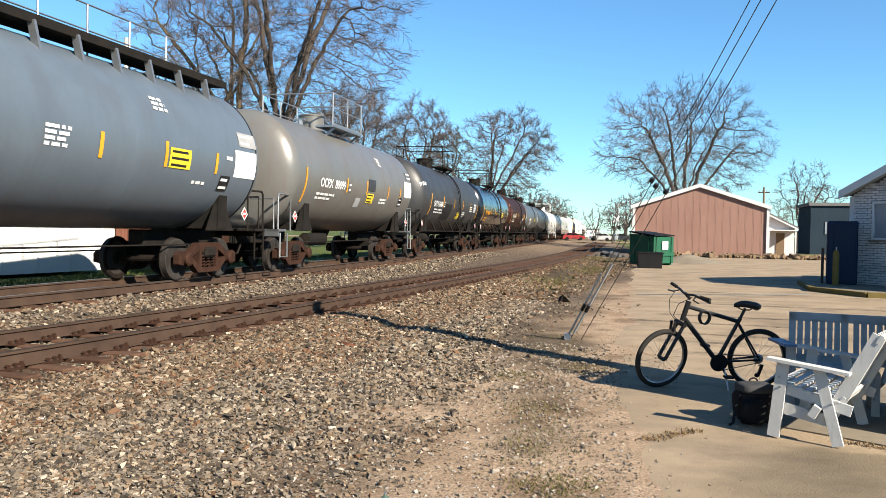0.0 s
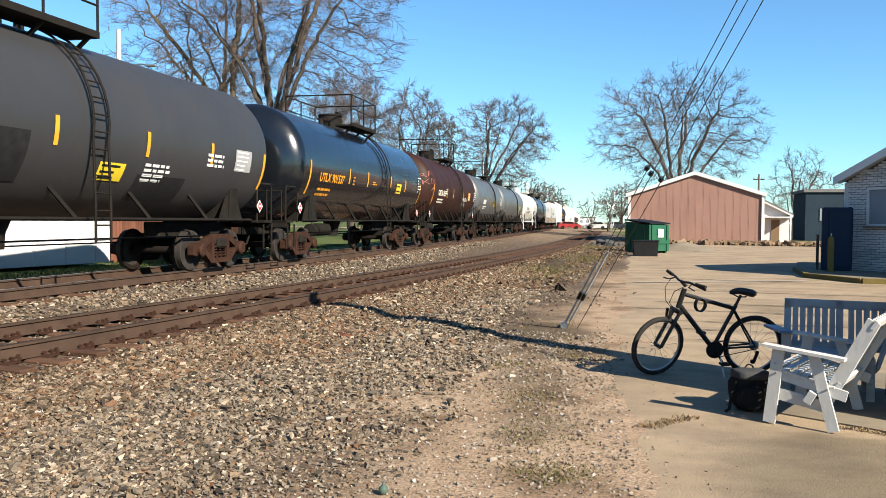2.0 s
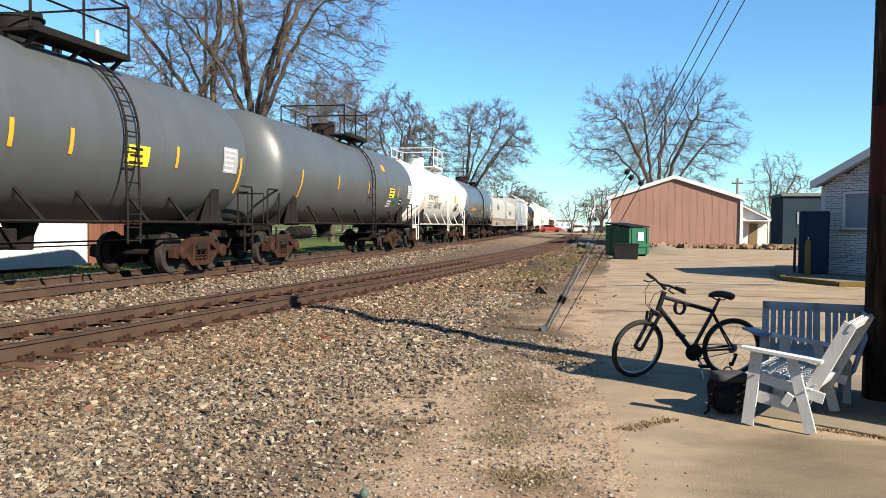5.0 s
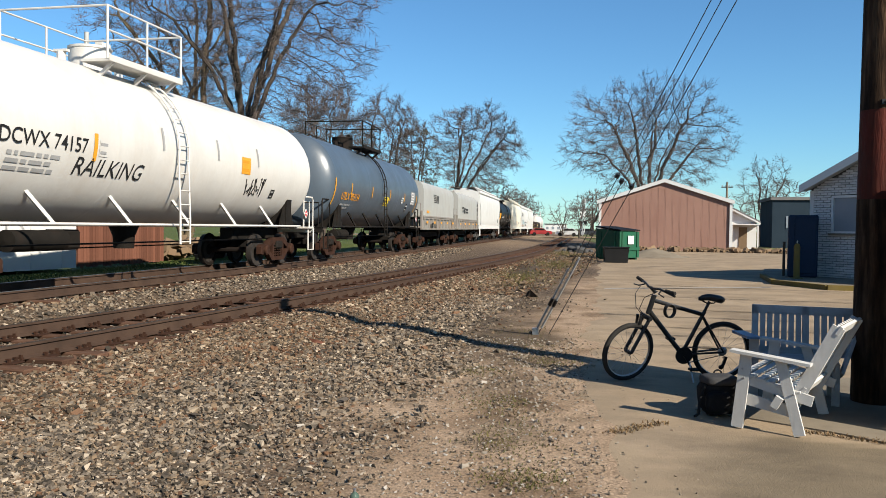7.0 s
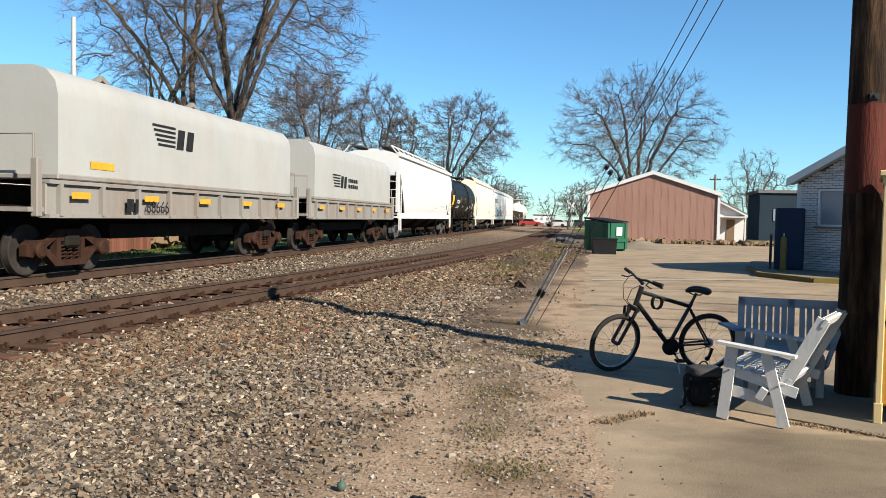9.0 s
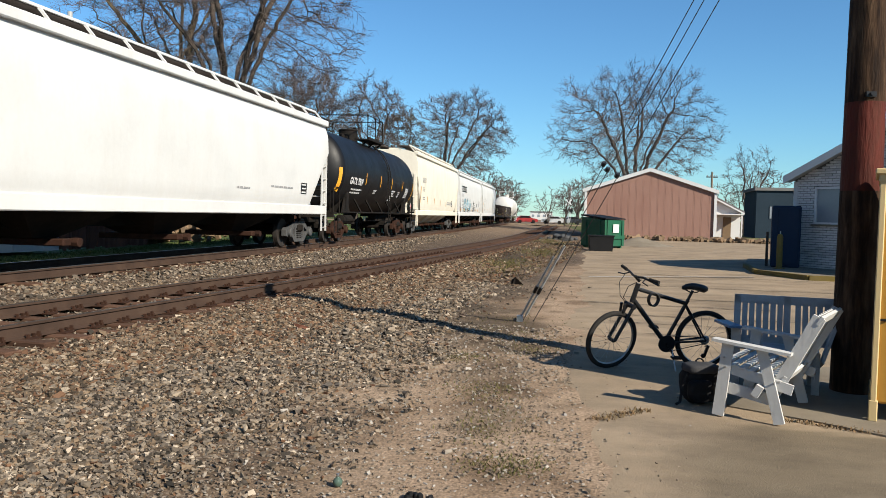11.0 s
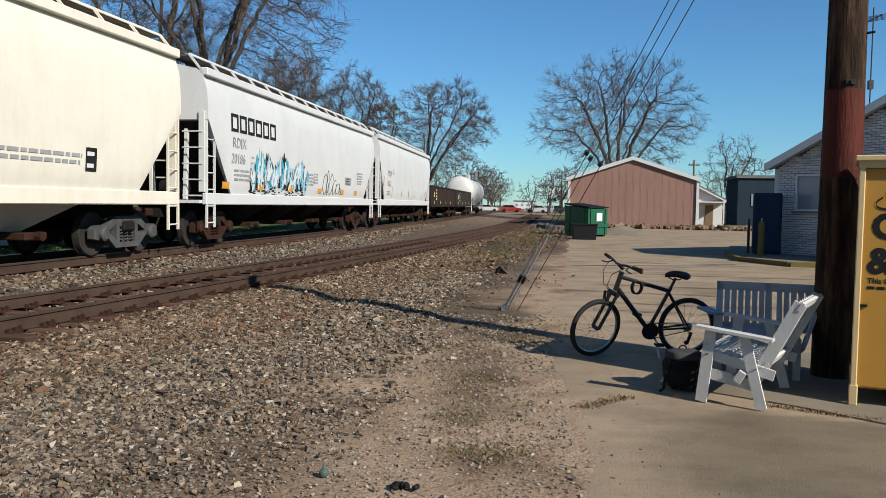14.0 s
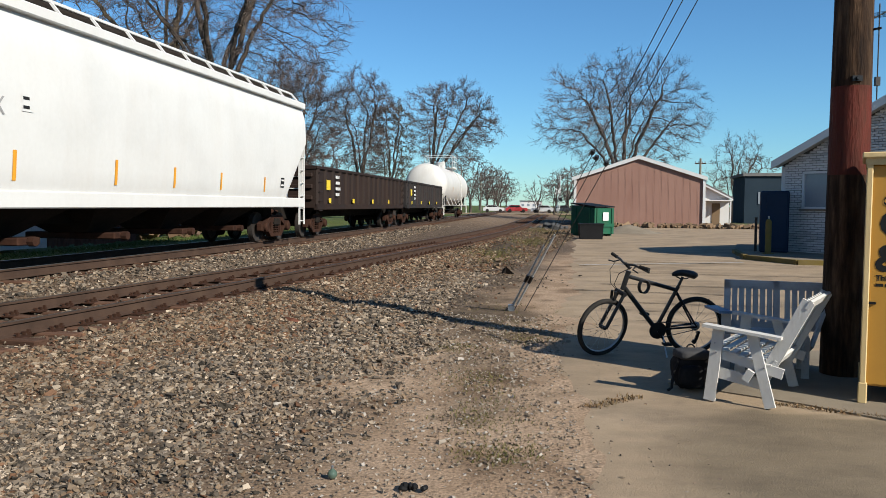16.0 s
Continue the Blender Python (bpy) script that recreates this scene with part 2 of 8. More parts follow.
    "rubber": material("dusty_tyre_rubber", [(0.020, 0.019, 0.018), (0.04, 0.037, 0.033)], 6.0, 0.85, bump=0.003, bump_scale=90),
    "alloy": material("alloy_rim", [(0.42, 0.41, 0.40), (0.55, 0.54, 0.53)], 5.0, 0.35, metal=0.9),
    "saddle": material("black_saddle_vinyl", [(0.015, 0.015, 0.016), (0.03, 0.03, 0.031)], 6.0, 0.45),
    "cloth": material("black_backpack_cloth", [(0.008, 0.008, 0.009), (0.021, 0.021, 0.022)], 6.0, 0.9, bump=0.006, bump_scale=25),
    "cloth_grey": material("grey_backpack_cloth", [(0.045, 0.045, 0.048), (0.08, 0.08, 0.083)], 6.0, 0.9, bump=0.004, bump_scale=40),
    "bin_yellow": material("orange_yellow_bin_paint", [(0.528, 0.273, 0.040), (0.598, 0.317, 0.053)], 1.2, 0.45, grain=0.04, dirt=(0.40, 0.20, 0.05), dirt_amount=0.3, dirt_scale=2.0),
    "bin_trim": material("pale_yellow_bin_trim", [(0.66, 0.48, 0.22), (0.75, 0.58, 0.30)], 2.0, 0.5, grain=0.04),
    "pole_wood": material("brown_creosote_pole", [(0.016, 0.009, 0.006), (0.060, 0.033, 0.018), (0.135, 0.082, 0.046)], 3.2, 0.85, bump=0.016, bump_scale=11, stretch=(4, 4, 0.5), grain=0.35, spread=0.35, dirt=(0.010, 0.006, 0.004), dirt_amount=0.85, dirt_scale=2.4, dirt_stretch=(4, 4, 0.9)),
    "pole_red": material("red_stained_pole", [(0.050, 0.012, 0.009), (0.10, 0.020, 0.013), (0.13, 0.030, 0.019)], 2.6, 0.7, bump=0.014, bump_scale=11, stretch=(3, 3, 0.5), grain=0.2, dirt=(0.05, 0.026, 0.014), dirt_amount=0.8, dirt_scale=2.2, dirt_stretch=(3, 3, 0.8)),
    "grate": material("dull_brown_grating", [(0.085, 0.068, 0.058), (0.15, 0.125, 0.108)], 5.0, 0.8, grain=0.25),
    "galv": material("galvanised_steel", [(0.35, 0.36, 0.37), (0.48, 0.49, 0.50)], 6.0, 0.4, metal=0.8),
    "wire": material("dark_guy_wire", [(0.05, 0.05, 0.05), (0.08, 0.08, 0.08)], 6.0, 0.5, metal=0.5),
    "red_panel": material("faded_red_metal_siding", [(0.345, 0.20, 0.155), (0.385, 0.228, 0.18)], 0.6, 0.6, grain=0.05, dirt=(0.25, 0.12, 0.095), dirt_amount=0.4, dirt_scale=0.7, dirt_stretch=(1, 1, 0.3)),
    "white_trim": material("white_metal_trim", [(0.72, 0.72, 0.71), (0.80, 0.80, 0.79)], 2.0, 0.5, grain=0.04),
    "roof": material("pale_metal_roof", [(0.40, 0.40, 0.40), (0.50, 0.50, 0.50)], 0.8, 0.5, grain=0.05),
    "shingle": material("grey_shingle_roof", [(0.16, 0.155, 0.15), (0.24, 0.235, 0.23)], 1.0, 0.9, grain=0.2, bump=0.01),
    "brick": material("pale_grey_brick", [(0.46, 0.44, 0.42), (0.64, 0.62, 0.60), (0.78, 0.76, 0.74), (0.55, 0.50, 0.46)], 4.0, 0.9, island=0.85, bump=0.004, grain=0.12),
    "mortar": material("grey_mortar", [(0.11, 0.105, 0.10), (0.15, 0.142, 0.137)], 3.0, 0.95, bump=0.003),
    "green_steel": material("green_dumpster_paint", [(0.007, 0.090, 0.045), (0.011, 0.122, 0.061)], 1.5, 0.5, grain=0.06, dirt=(0.06, 0.07, 0.04), dirt_amount=0.5, dirt_scale=2.0),
    "guard": material("pale_plastic_wire_guard", [(0.42, 0.42, 0.41), (0.55, 0.55, 0.54)], 4.0, 0.5, grain=0.05),
    "dark_bin": material("black_plastic_bin", [(0.008, 0.0085, 0.009), (0.016, 0.016, 0.017)], 2.0, 0.6),
    "blue_steel": material("blue_painted_steel", [(0.011, 0.026, 0.058), (0.016, 0.036, 0.074)], 1.5, 0.55, grain=0.08, dirt=(0.02, 0.03, 0.05), dirt_amount=0.5),
    "teal_far": material("blue_grey_siding", [(0.022, 0.038, 0.055), (0.034, 0.054, 0.074)], 0.5, 0.9, grain=0.06),
    "glass": material("window_glass", [(0.25, 0.29, 0.33), (0.33, 0.37, 0.41)], 1.0, 0.12, rough_vary=0.03),
    "white_wall": material("white_vinyl_wall", [(0.74, 0.74, 0.73), (0.80, 0.80, 0.79)], 1.0, 0.6, grain=0.03),
    "fence": material("reddish_brown_fence", [(0.15, 0.062, 0.04), (0.23, 0.10, 0.065)], 2.0, 0.9, grain=0.15, random_tint=0.25),
    "far_wood": material("hazy_woodland", [(0.16, 0.135, 0.115), (0.22, 0.19, 0.165)], 0.3, 1.0),
    "signal_silver": material("silver_signal_paint", [(0.45, 0.46, 0.47), (0.58, 0.59, 0.60)], 3.0, 0.45, metal=0.4),
    "car_red": material("red_car_paint", [(0.35, 0.03, 0.03), (0.42, 0.05, 0.05)], 2.0, 0.3, coat=0.6),
    "car_white": material("white_car_paint", [(0.65, 0.65, 0.65), (0.72, 0.72, 0.72)], 2.0, 0.3, coat=0.6),
    "car_dark": material("dark_car_paint", [(0.03, 0.035, 0.045), (0.05, 0.055, 0.065)], 2.0, 0.3, coat=0.6),
    "glass_green": material("green_bottle_glass", [(0.06, 0.10, 0.075), (0.11, 0.16, 0.125)], 2.0, 0.1),
    "cardboard": material("brown_waste_wood", [(0.16, 0.10, 0.06), (0.26, 0.18, 0.11), (0.10, 0.07, 0.05)], 3.0, 0.9, island=0.8, grain=0.2),
}


# ---- mesh builder ----
class Shape:
    """Collects solids and becomes one mesh."""

    def __init__(self):
        self.v, self.f, self.mi, self.cur = [], [], [], 0

    def add(self, vs, fs):
        n = len(self.v)
        self.v.extend(tuple(p) for p in vs)
        self.f.extend(tuple(i + n for i in q) for q in fs)
        self.mi.extend([self.cur] * len(fs))
        return self

    def box(self, c, s, m=None, bevel=0.0):
        x, y, z = (d / 2 for d in s)
        if bevel:
            b = min(bevel, x * 0.9, y * 0.9, z * 0.9)
            vs = []
            for sx in (-1, 1):
                for sy in (-1, 1):
                    for sz in (-1, 1):
                        vs += [(sx * x, sy * (y - b), sz * (z - b)), (sx * (x - b), sy * y, sz * (z - b)), (sx * (x - b), sy * (y - b), sz * z)]
            bm = bmesh.new()
            for p in vs:
                bm.verts.new(p)
            bmesh.ops.convex_hull(bm, input=bm.verts[:])
            bmesh.ops.dissolve_limit(bm, angle_limit=0.01, verts=bm.verts[:], edges=bm.edges[:])
            bm.verts.index_update()
            vs = [p.co.copy() for p in bm.verts]
            fs = [[p.index for p in q.verts] for q in bm.faces]
            bm.free()
        else:
            vs = [Vector((a * x, b * y, d * z)) for a in (-1, 1) for b in (-1, 1) for d in (-1, 1)]
            fs = [(0, 1, 3, 2), (4, 6, 7, 5), (0, 4, 5, 1), (2, 3, 7, 6), (0, 2, 6, 4), (1, 5, 7, 3)]
        t = Matrix.Translation(c) @ (m.to_4x4() if m else Matrix.Identity(4))
        return self.add([t @ Vector(p) for p in vs], fs)

    def bar(self, a, b, w, h, up=(0, 0, 1)):
        """A rectangular bar from a to b, w wide, h deep towards up."""
        a, b = Vector(a), Vector(b)
        d = (b - a).normalized()
        u = Vector(up)
        s = d.cross(u)
        s = s.normalized() if s.length > 1e-4 else Vector((1, 0, 0))
        u = s.cross(d)
        vs = [p + s * (i * w / 2) + u * (j * h / 2) for p in (a, b) for i in (-1, 1) for j in (-1, 1)]
        return self.add(vs, [(0, 1, 3, 2), (4, 6, 7, 5), (0, 4, 5, 1), (2, 3, 7, 6), (0, 2, 6, 4), (1, 5, 7, 3)])

    def rod(self, a, b, r, r2=None, n=8, caps=True):
        a, b = Vector(a), Vector(b)
        r2 = r if r2 is None else r2
        d = (b - a).normalized()
        s = d.orthogonal().normalized()
        u = d.cross(s)
        vs = [p + (s * math.cos(k * math.tau / n) + u * math.sin(k * math.tau / n)) * q for p, q in ((a, r), (b, r2)) for k in range(n)]
        fs = [(k, (k + 1) % n, n + (k + 1) % n, n + k) for k in range(n)]
        if caps:
            fs += [tuple(range(n))[::-1], tuple(range(n, 2 * n))]
        return self.add(vs, fs)

    def tube(self, pts, r, n=6, closed=False):
        pts = [Vector(p) for p in pts]
        m = len(pts)
        vs, s = [], None
        for i, p in enumerate(pts):
            q0, q1 = (pts[i - 1] if i or closed else p), (pts[(i + 1) % m] if i < m - 1 or closed else p)
            d = (q1 - q0).normalized()
            s = d.orthogonal().normalized() if s is None else (s - d * s.dot(d)).normalized()
            u = d.cross(s)
            vs += [p + (s * math.cos(k * math.tau / n) + u * math.sin(k * math.tau / n)) * r for k in range(n)]
        fs = [(i * n + k, i * n + (k + 1) % n, ((i + 1) % m) * n + (k + 1) % n, ((i + 1) % m) * n + k) for i in range(m if closed else m - 1) for k in range(n)]
        if not closed:
            fs += [tuple(range(n))[::-1], tuple(range((m - 1) * n, m * n))]
        return self.add(vs, fs)

    def prism(self, poly, a, b, axis="x"):
        """A flat outline pushed from a to b along an axis; the outline's pairs are the two other axes in order."""
        def put(p, t):
            return (t, p[0], p[1]) if axis == "x" else (p[0], t, p[1]) if axis == "y" else (p[0], p[1], t)
        n = len(poly)
        vs = [put(p, a) for p in poly] + [put(p, b) for p in poly]
        fs = [(k, (k + 1) % n, n + (k + 1) % n, n + k) for k in range(n)] + [tuple(range(n))[::-1], tuple(range(n, 2 * n))]
        return self.add(vs, fs)

    def turned(self, profile, n=32, axis="y", centre=(0, 0, 0), closed=False):
        """A turned body: profile of (along, radius)."""
        c = Vector(centre)
        vs = []
        for t, r in profile:
            for k in range(n):
                a = k * math.tau / n
                p = (r * math.cos(a), t, r * math.sin(a)) if axis == "y" else (t, r * math.cos(a), r * math.sin(a)) if axis == "x" else (r * math.cos(a), r * math.sin(a), t)
                vs.append(c + Vector(p))
        m = len(profile)
        fs = [(i * n + k, i * n + (k + 1) % n, (i + 1) * n + (k + 1) % n, (i + 1) * n + k) for i in range(m - 1) for k in range(n)]
        if closed:
            fs += [((m - 1) * n + k, (m - 1) * n + (k + 1) % n, (k + 1) % n, k) for k in range(n)]
        else:
            if profile[0][1] > 1e-4:
                fs.append(tuple(range(n))[::-1])
            if profile[-1][1] > 1e-4:
                fs.append(tuple(range((m - 1) * n, m * n)))
        return self.add(vs, fs)

    def mesh(self, name, mats, angle=35.0):
        me = bpy.data.meshes.new(name)
        me.from_pydata([tuple(p) for p in self.v], [], self.f)
        mats = mats if isinstance(mats, (list, tuple)) else [mats]
        for m in mats:
            me.materials.append(MAT[m] if isinstance(m, str) else m)
        if len(mats) > 1:
            me.polygons.foreach_set("material_index", self.mi)
        bm = bmesh.new()
        bm.from_mesh(me)
        bmesh.ops.recalc_face_normals(bm, faces=bm.faces[:])
        bm.to_mesh(me)
        bm.free()
        if angle:
            me.polygons.foreach_set("use_smooth", [True] * len(me.polygons))
            me.set_sharp_from_angle(angle=radians(angle))
        me.update()
        return me


def part(name, shape, mats, parent=None, label="", at=None, angle=35.0):
    """Links a shape, or a mesh already made, as one object under its thing."""
    me = shape if isinstance(shape, bpy.types.Mesh) else shape.mesh(name, mats, angle)
    ob = new(name, me)
    if parent:
        ob.parent = parent
    if at is not None:
        ob.matrix_basis = at
    if label:
        tagged(ob, label)
    return ob


def thing(name, at, label, category, group="", kind=""):
    ob = new(name)
    ob.matrix_basis = at
    ob.empty_display_size = 0.3
    return tagged(ob, label, category, group, kind)


def solid(name, shape, mats, label="", category="", group="", kind="", at=None, angle=35.0):
    ob = part(name, shape, mats, None, "", at, angle)
    return tagged(ob, label, category, group, kind)


def smooth(t):
    t = min(max(t, 0.0), 1.0)
    return t * t * (3 - 2 * t)


# ---- ground ----
def ground_z(x, y):
    """Height of the earth: level lot, ballast shoulder up to the siding, bank up to the main line, yard behind."""
    dn, dt = x - x_near(y), x - x_train(y)
    zn, zt = ZN - 0.235, ZT - 0.235
    if dn > 1.0:
        wave = 0.6 * (noise.noise((0.3, y * 0.22, 0)) - noise.noise((0.3, 2.86, 0)))
        full = smooth((y - 8.0) / 4.5)                 # tie ends lie bare where the stone has run down
        prof = [(1.0, zn), (1.45, zn - 0.02 + 0.085 * full), (2.4 + wave, 0.045 + 0.06 * full), (3.0 + wave, 0.015), (3.5 + wave, 0.06), (4.0 + wave, 0.062), (4.7 + wave, 0.02), (5.4 + wave, 0.0)]
        if dn >= prof[-1][0]:
            return 0.0
        for (a, za), (b, zb) in zip(prof, prof[1:]):
            if dn < b:
                return za + (zb - za) * smooth((dn - a) / max(b - a, 0.05))
        return 0.0
    if dn > -1.5:
        return zn
    if dt > 1.5:
        gap = max(x_near(y) - x_train(y) - 3.0, 0.2)
        return zt + (zn - zt) * smooth((dt - 1.5) / gap)
    if dt > -1.7:
        return zt
    return zt - 0.12 * smooth((-1.7 - dt) / 1.5)


def pave_edge(y):
    """x of the lot's ragged edge beside the ballast."""
    return -0.05 + 0.32 * smooth((y - 9) / 9) + 0.055 * max(y - 12, 0) * 0.9 + 0.10 * math.sin(y * 1.3) + 0.06 * math.sin(y * 3.7 + 1)


# dark oily and damp patches beside the lot: centre, radii, strength
SOIL = [(-2.0, 31.5, 1.7, 5.5, 0.9), (-0.5, 12.2, 0.8, 1.2, 0.75), (-0.9, 14.2, 0.9, 0.9, 0.5), (-0.3, 10.3, 0.7, 0.6, 0.7), (-0.5, 8.6, 0.5, 0.9, 0.45), (-0.35, 6.6, 0.35, 0.6, 0.4), (-0.1, 18.0, 0.6, 2.5, 0.4), (-1.5, 44, 2.0, 6.0, 0.7)]


def build_ground():
    xs = np.concatenate([[-2500, -900, -300, -120, -70, -45, -32, -26], np.arange(-22, 6.01, 0.2), [8, 12, 20, 40, 90, 200, 600, 2500]])
    ys = np.concatenate([[-2500, -700, -330, -150, -60, -25, -10, -4], np.arange(0, 30, 0.3), np.arange(30, 80, 1.5), np.arange(80, 260, 8), [300, 420, 700, 1300, 3000]])
    vs, bal, gra, oil = [], [], [], []
    for y in ys:
        for x in xs:
            z = ground_z(x, y)
            if 0 < y < 30 and -14 < x < 1:
                z += 0.014 * noise.noise((x * 1.7, y * 1.7, 0)) + 0.010 * noise.noise((x * 5, y * 5, 3))
            vs.append((x, y, z))
            dn, dt = x - x_near(y), x - x_train(y)
            wob = 0.7 * noise.noise((x * 0.35, y * 0.35, 7)) + 0.3 * noise.noise((x * 1.5, y * 1.5, 2))
            b = (1 - smooth((dn - 4.3 + wob * 1.6) / 1.8)) * smooth((dt + 2.7 + wob) / 0.7)
            bal.append(b * (1 - 0.45 * smooth((y - 45) / 40)))
            o = 0.0
            for cx, cy, rx, ry, k in SOIL:
                q = ((x - cx) / rx) ** 2 + ((y - cy) / ry) ** 2
                o = max(o, k * (1 - smooth((q + wob * 0.8 - 0.4) / 0.9)))
            oil.append(o)
            g = smooth((-dt - 3.4 + wob * 0.8) / 0.8)
            if x > 5:
                g = max(g, 0.8 * smooth((y - 71) / 6) if x < 60 else 0.7)
            gra.append(g)
    nx = len(xs)
    fs = [(j * nx + i, j * nx + i + 1, (j + 1) * nx + i + 1, (j + 1) * nx + i) for j in range(len(ys) - 1) for i in range(nx - 1)]
    me = bpy.data.meshes.new("ground")
    me.from_pydata(vs, [], fs)
    for nm, vals in (("ballast", bal), ("grass", gra), ("soil", oil)):
        me.attributes.new(nm, "FLOAT", "POINT").data.foreach_set("value", vals)
    me.polygons.foreach_set("use_smooth", [True] * len(me.polygons))
    m = bpy.data.materials.new("earth_ballast_and_grass")
    m.use_nodes = True
    nt = m.node_tree
    b = nt.nodes["Principled BSDF"]
    b.inputs["Roughness"].default_value = 0.95
    b.inputs["Specular IOR Level"].default_value = 0.10
    tc = nt.nodes.new("ShaderNodeTexCoord")

    def nz(sc, detail=5.0):
        n = nt.nodes.new("ShaderNodeTexNoise")
        n.inputs["Scale"].default_value, n.inputs["Detail"].default_value = sc, detail
        nt.links.new(tc.outputs["Object"], n.inputs["Vector"])
        return n.outputs["Fac"]

    def ramp(fac, cols):
        r = nt.nodes.new("ShaderNodeValToRGB")
        e = r.color_ramp.elements
        while len(e) < len(cols):
            e.new(0.5)
        for i, (p, c) in enumerate(cols):
            e[i].position, e[i].color = p, (*c, 1)
        nt.links.new(fac, r.inputs["Fac"])
        return r.outputs["Color"]

    def attr(nm):
        a = nt.nodes.new("ShaderNodeAttribute")
        a.attribute_name = nm
        return a.outputs["Fac"]

    def mix(fac, a, c):
        x = nt.nodes.new("ShaderNodeMix")
        x.data_type = "RGBA"
        nt.links.new(fac, x.inputs[0])
        nt.links.new(a, x.inputs[6])
        nt.links.new(c, x.inputs[7])
        return x.outputs[2]

    dirt = ramp(nz(1.1, 8), [(0.30, (0.105, 0.070, 0.044)), (0.44, (0.215, 0.150, 0.098)), (0.58, (0.285, 0.208, 0.142)), (0.72, (0.150, 0.105, 0.068))])
    vor = nt.nodes.new("ShaderNodeTexVoronoi")
    vor.inputs["Scale"].default_value = 30
    nt.links.new(tc.outputs["Object"], vor.inputs["Vector"])
    sep = nt.nodes.new("ShaderNodeSeparateColor")
    nt.links.new(vor.outputs["Color"], sep.inputs["Color"])
    stones = ramp(sep.outputs[0], [(0.0, (0.018, 0.014, 0.010)), (0.25, (0.058, 0.042, 0.029)), (0.5, (0.094, 0.069, 0.048)), (0.75, (0.080, 0.052, 0.035)), (0.92, (0.135, 0.104, 0.076)), (1.0, (0.22, 0.185, 0.148))])
    grass = ramp(nz(2.5, 8), [(0.3, (0.091, 0.080, 0.034)), (0.5, (0.065, 0.084, 0.023)), (0.7, (0.046, 0.076, 0.017))])
    soil = ramp(nz(3.0, 8), [(0.3, (0.022, 0.017, 0.012)), (0.6, (0.055, 0.042, 0.028)), (0.8, (0.10, 0.078, 0.05))])
    col = mix(attr("grass"), mix(attr("soil"), mix(attr("ballast"), dirt, stones), soil), grass)
    speck = nt.nodes.new("ShaderNodeMapRange")
    speck.inputs["From Min"].default_value, speck.inputs["From Max"].default_value = 0.3, 0.7
    speck.inputs["To Min"].default_value, speck.inputs["To Max"].default_value = 0.62, 1.34
    nt.links.new(nz(38, 7), speck.inputs["Value"])
    mottled = nt.nodes.new("ShaderNodeVectorMath")
    mottled.operation = "SCALE"
    nt.links.new(col, mottled.inputs[0])
    nt.links.new(speck.outputs["Result"], mottled.inputs["Scale"])
    nt.links.new(mottled.outputs[0], b.inputs["Base Color"])
    bp = nt.nodes.new("ShaderNodeBump")
    bp.inputs["Distance"].default_value = 0.012
    add = nt.nodes.new("ShaderNodeMath")
    nt.links.new(nz(9, 8), add.inputs[0])
    nt.links.new(nz(55, 6), add.inputs[1])
    nt.links.new(add.outputs[0], bp.inputs["Height"])
    nt.links.new(bp.outputs["Normal"], b.inputs["Normal"])
    me.materials.append(m)
    tagged(new("ground", me), "tan dirt, grey ballast and patchy grass beside the railway", "ground", kind="structure")


def worn_field(x, y):
    """How far the old dark surface shows through the sand: south of the joint, away from the dirt."""
    wob = 0.35 * noise.noise((x * 0.8, y * 0.8, 3)) + 0.12 * noise.noise((x * 4, y * 4, 8))
    joint = 6.98 - 0.20 * (x - 0.9)
    return smooth((x - 0.55 - 0.28 * (y - 5.0) + wob) / 0.8) * smooth((joint - y) / 0.12)


def build_pavement():
    ys = list(np.arange(-30, 2, 2.0)) + list(np.arange(2, 8, 0.1)) + list(np.arange(8, 60, 0.5)) + [62, 64, 66, 68, 70]
    vs, fs, worn = [], [], []
    cols = 48
    for y in ys:
        e = pave_edge(y)
        for i in range(cols):
            u = i / (cols - 1)
            x = e + (70 - e) * u ** 3.4
            vs.append((x, y, -0.035 + 0.043 * smooth((x - e) / 0.7) + 0.006 * noise.noise((x * 0.4, y * 0.4, 5))))
            worn.append(worn_field(x, y))
    for j in range(len(ys) - 1):
        for i in range(cols - 1):
            a = j * cols + i
            fs.append((a, a + 1, a + cols + 1, a + cols))
    s = Shape()
    s.add(vs, fs)
    ob = solid("pavement", s, "asphalt", "worn sandy asphalt car park beside the tracks", "pavement", kind="structure")
    ob.data.attributes.new("worn", "FLOAT", "POINT").data.foreach_set("value", worn)
    nt = MAT["asphalt"].node_tree
    b = nt.nodes["Principled BSDF"]
    plain = b.inputs["Base Color"].links[0].from_socket
    at = nt.nodes.new("ShaderNodeAttribute")
    at.attribute_name = "worn"
    dark = nt.nodes.new("ShaderNodeVectorMath")
    dark.operation = "MULTIPLY"
    dark.inputs[1].default_value = (0.60, 0.62, 0.62)
    nt.links.new(plain, dark.inputs[0])
    mx = nt.nodes.new("ShaderNodeMix")
    mx.data_type = "RGBA"
    nt.links.new(at.outputs["Fac"], mx.inputs[0])
    nt.links.new(plain, mx.inputs[6])
    nt.links.new(dark.outputs[0], mx.inputs[7])
    nt.links.new(mx.outputs[2], b.inputs["Base Color"])


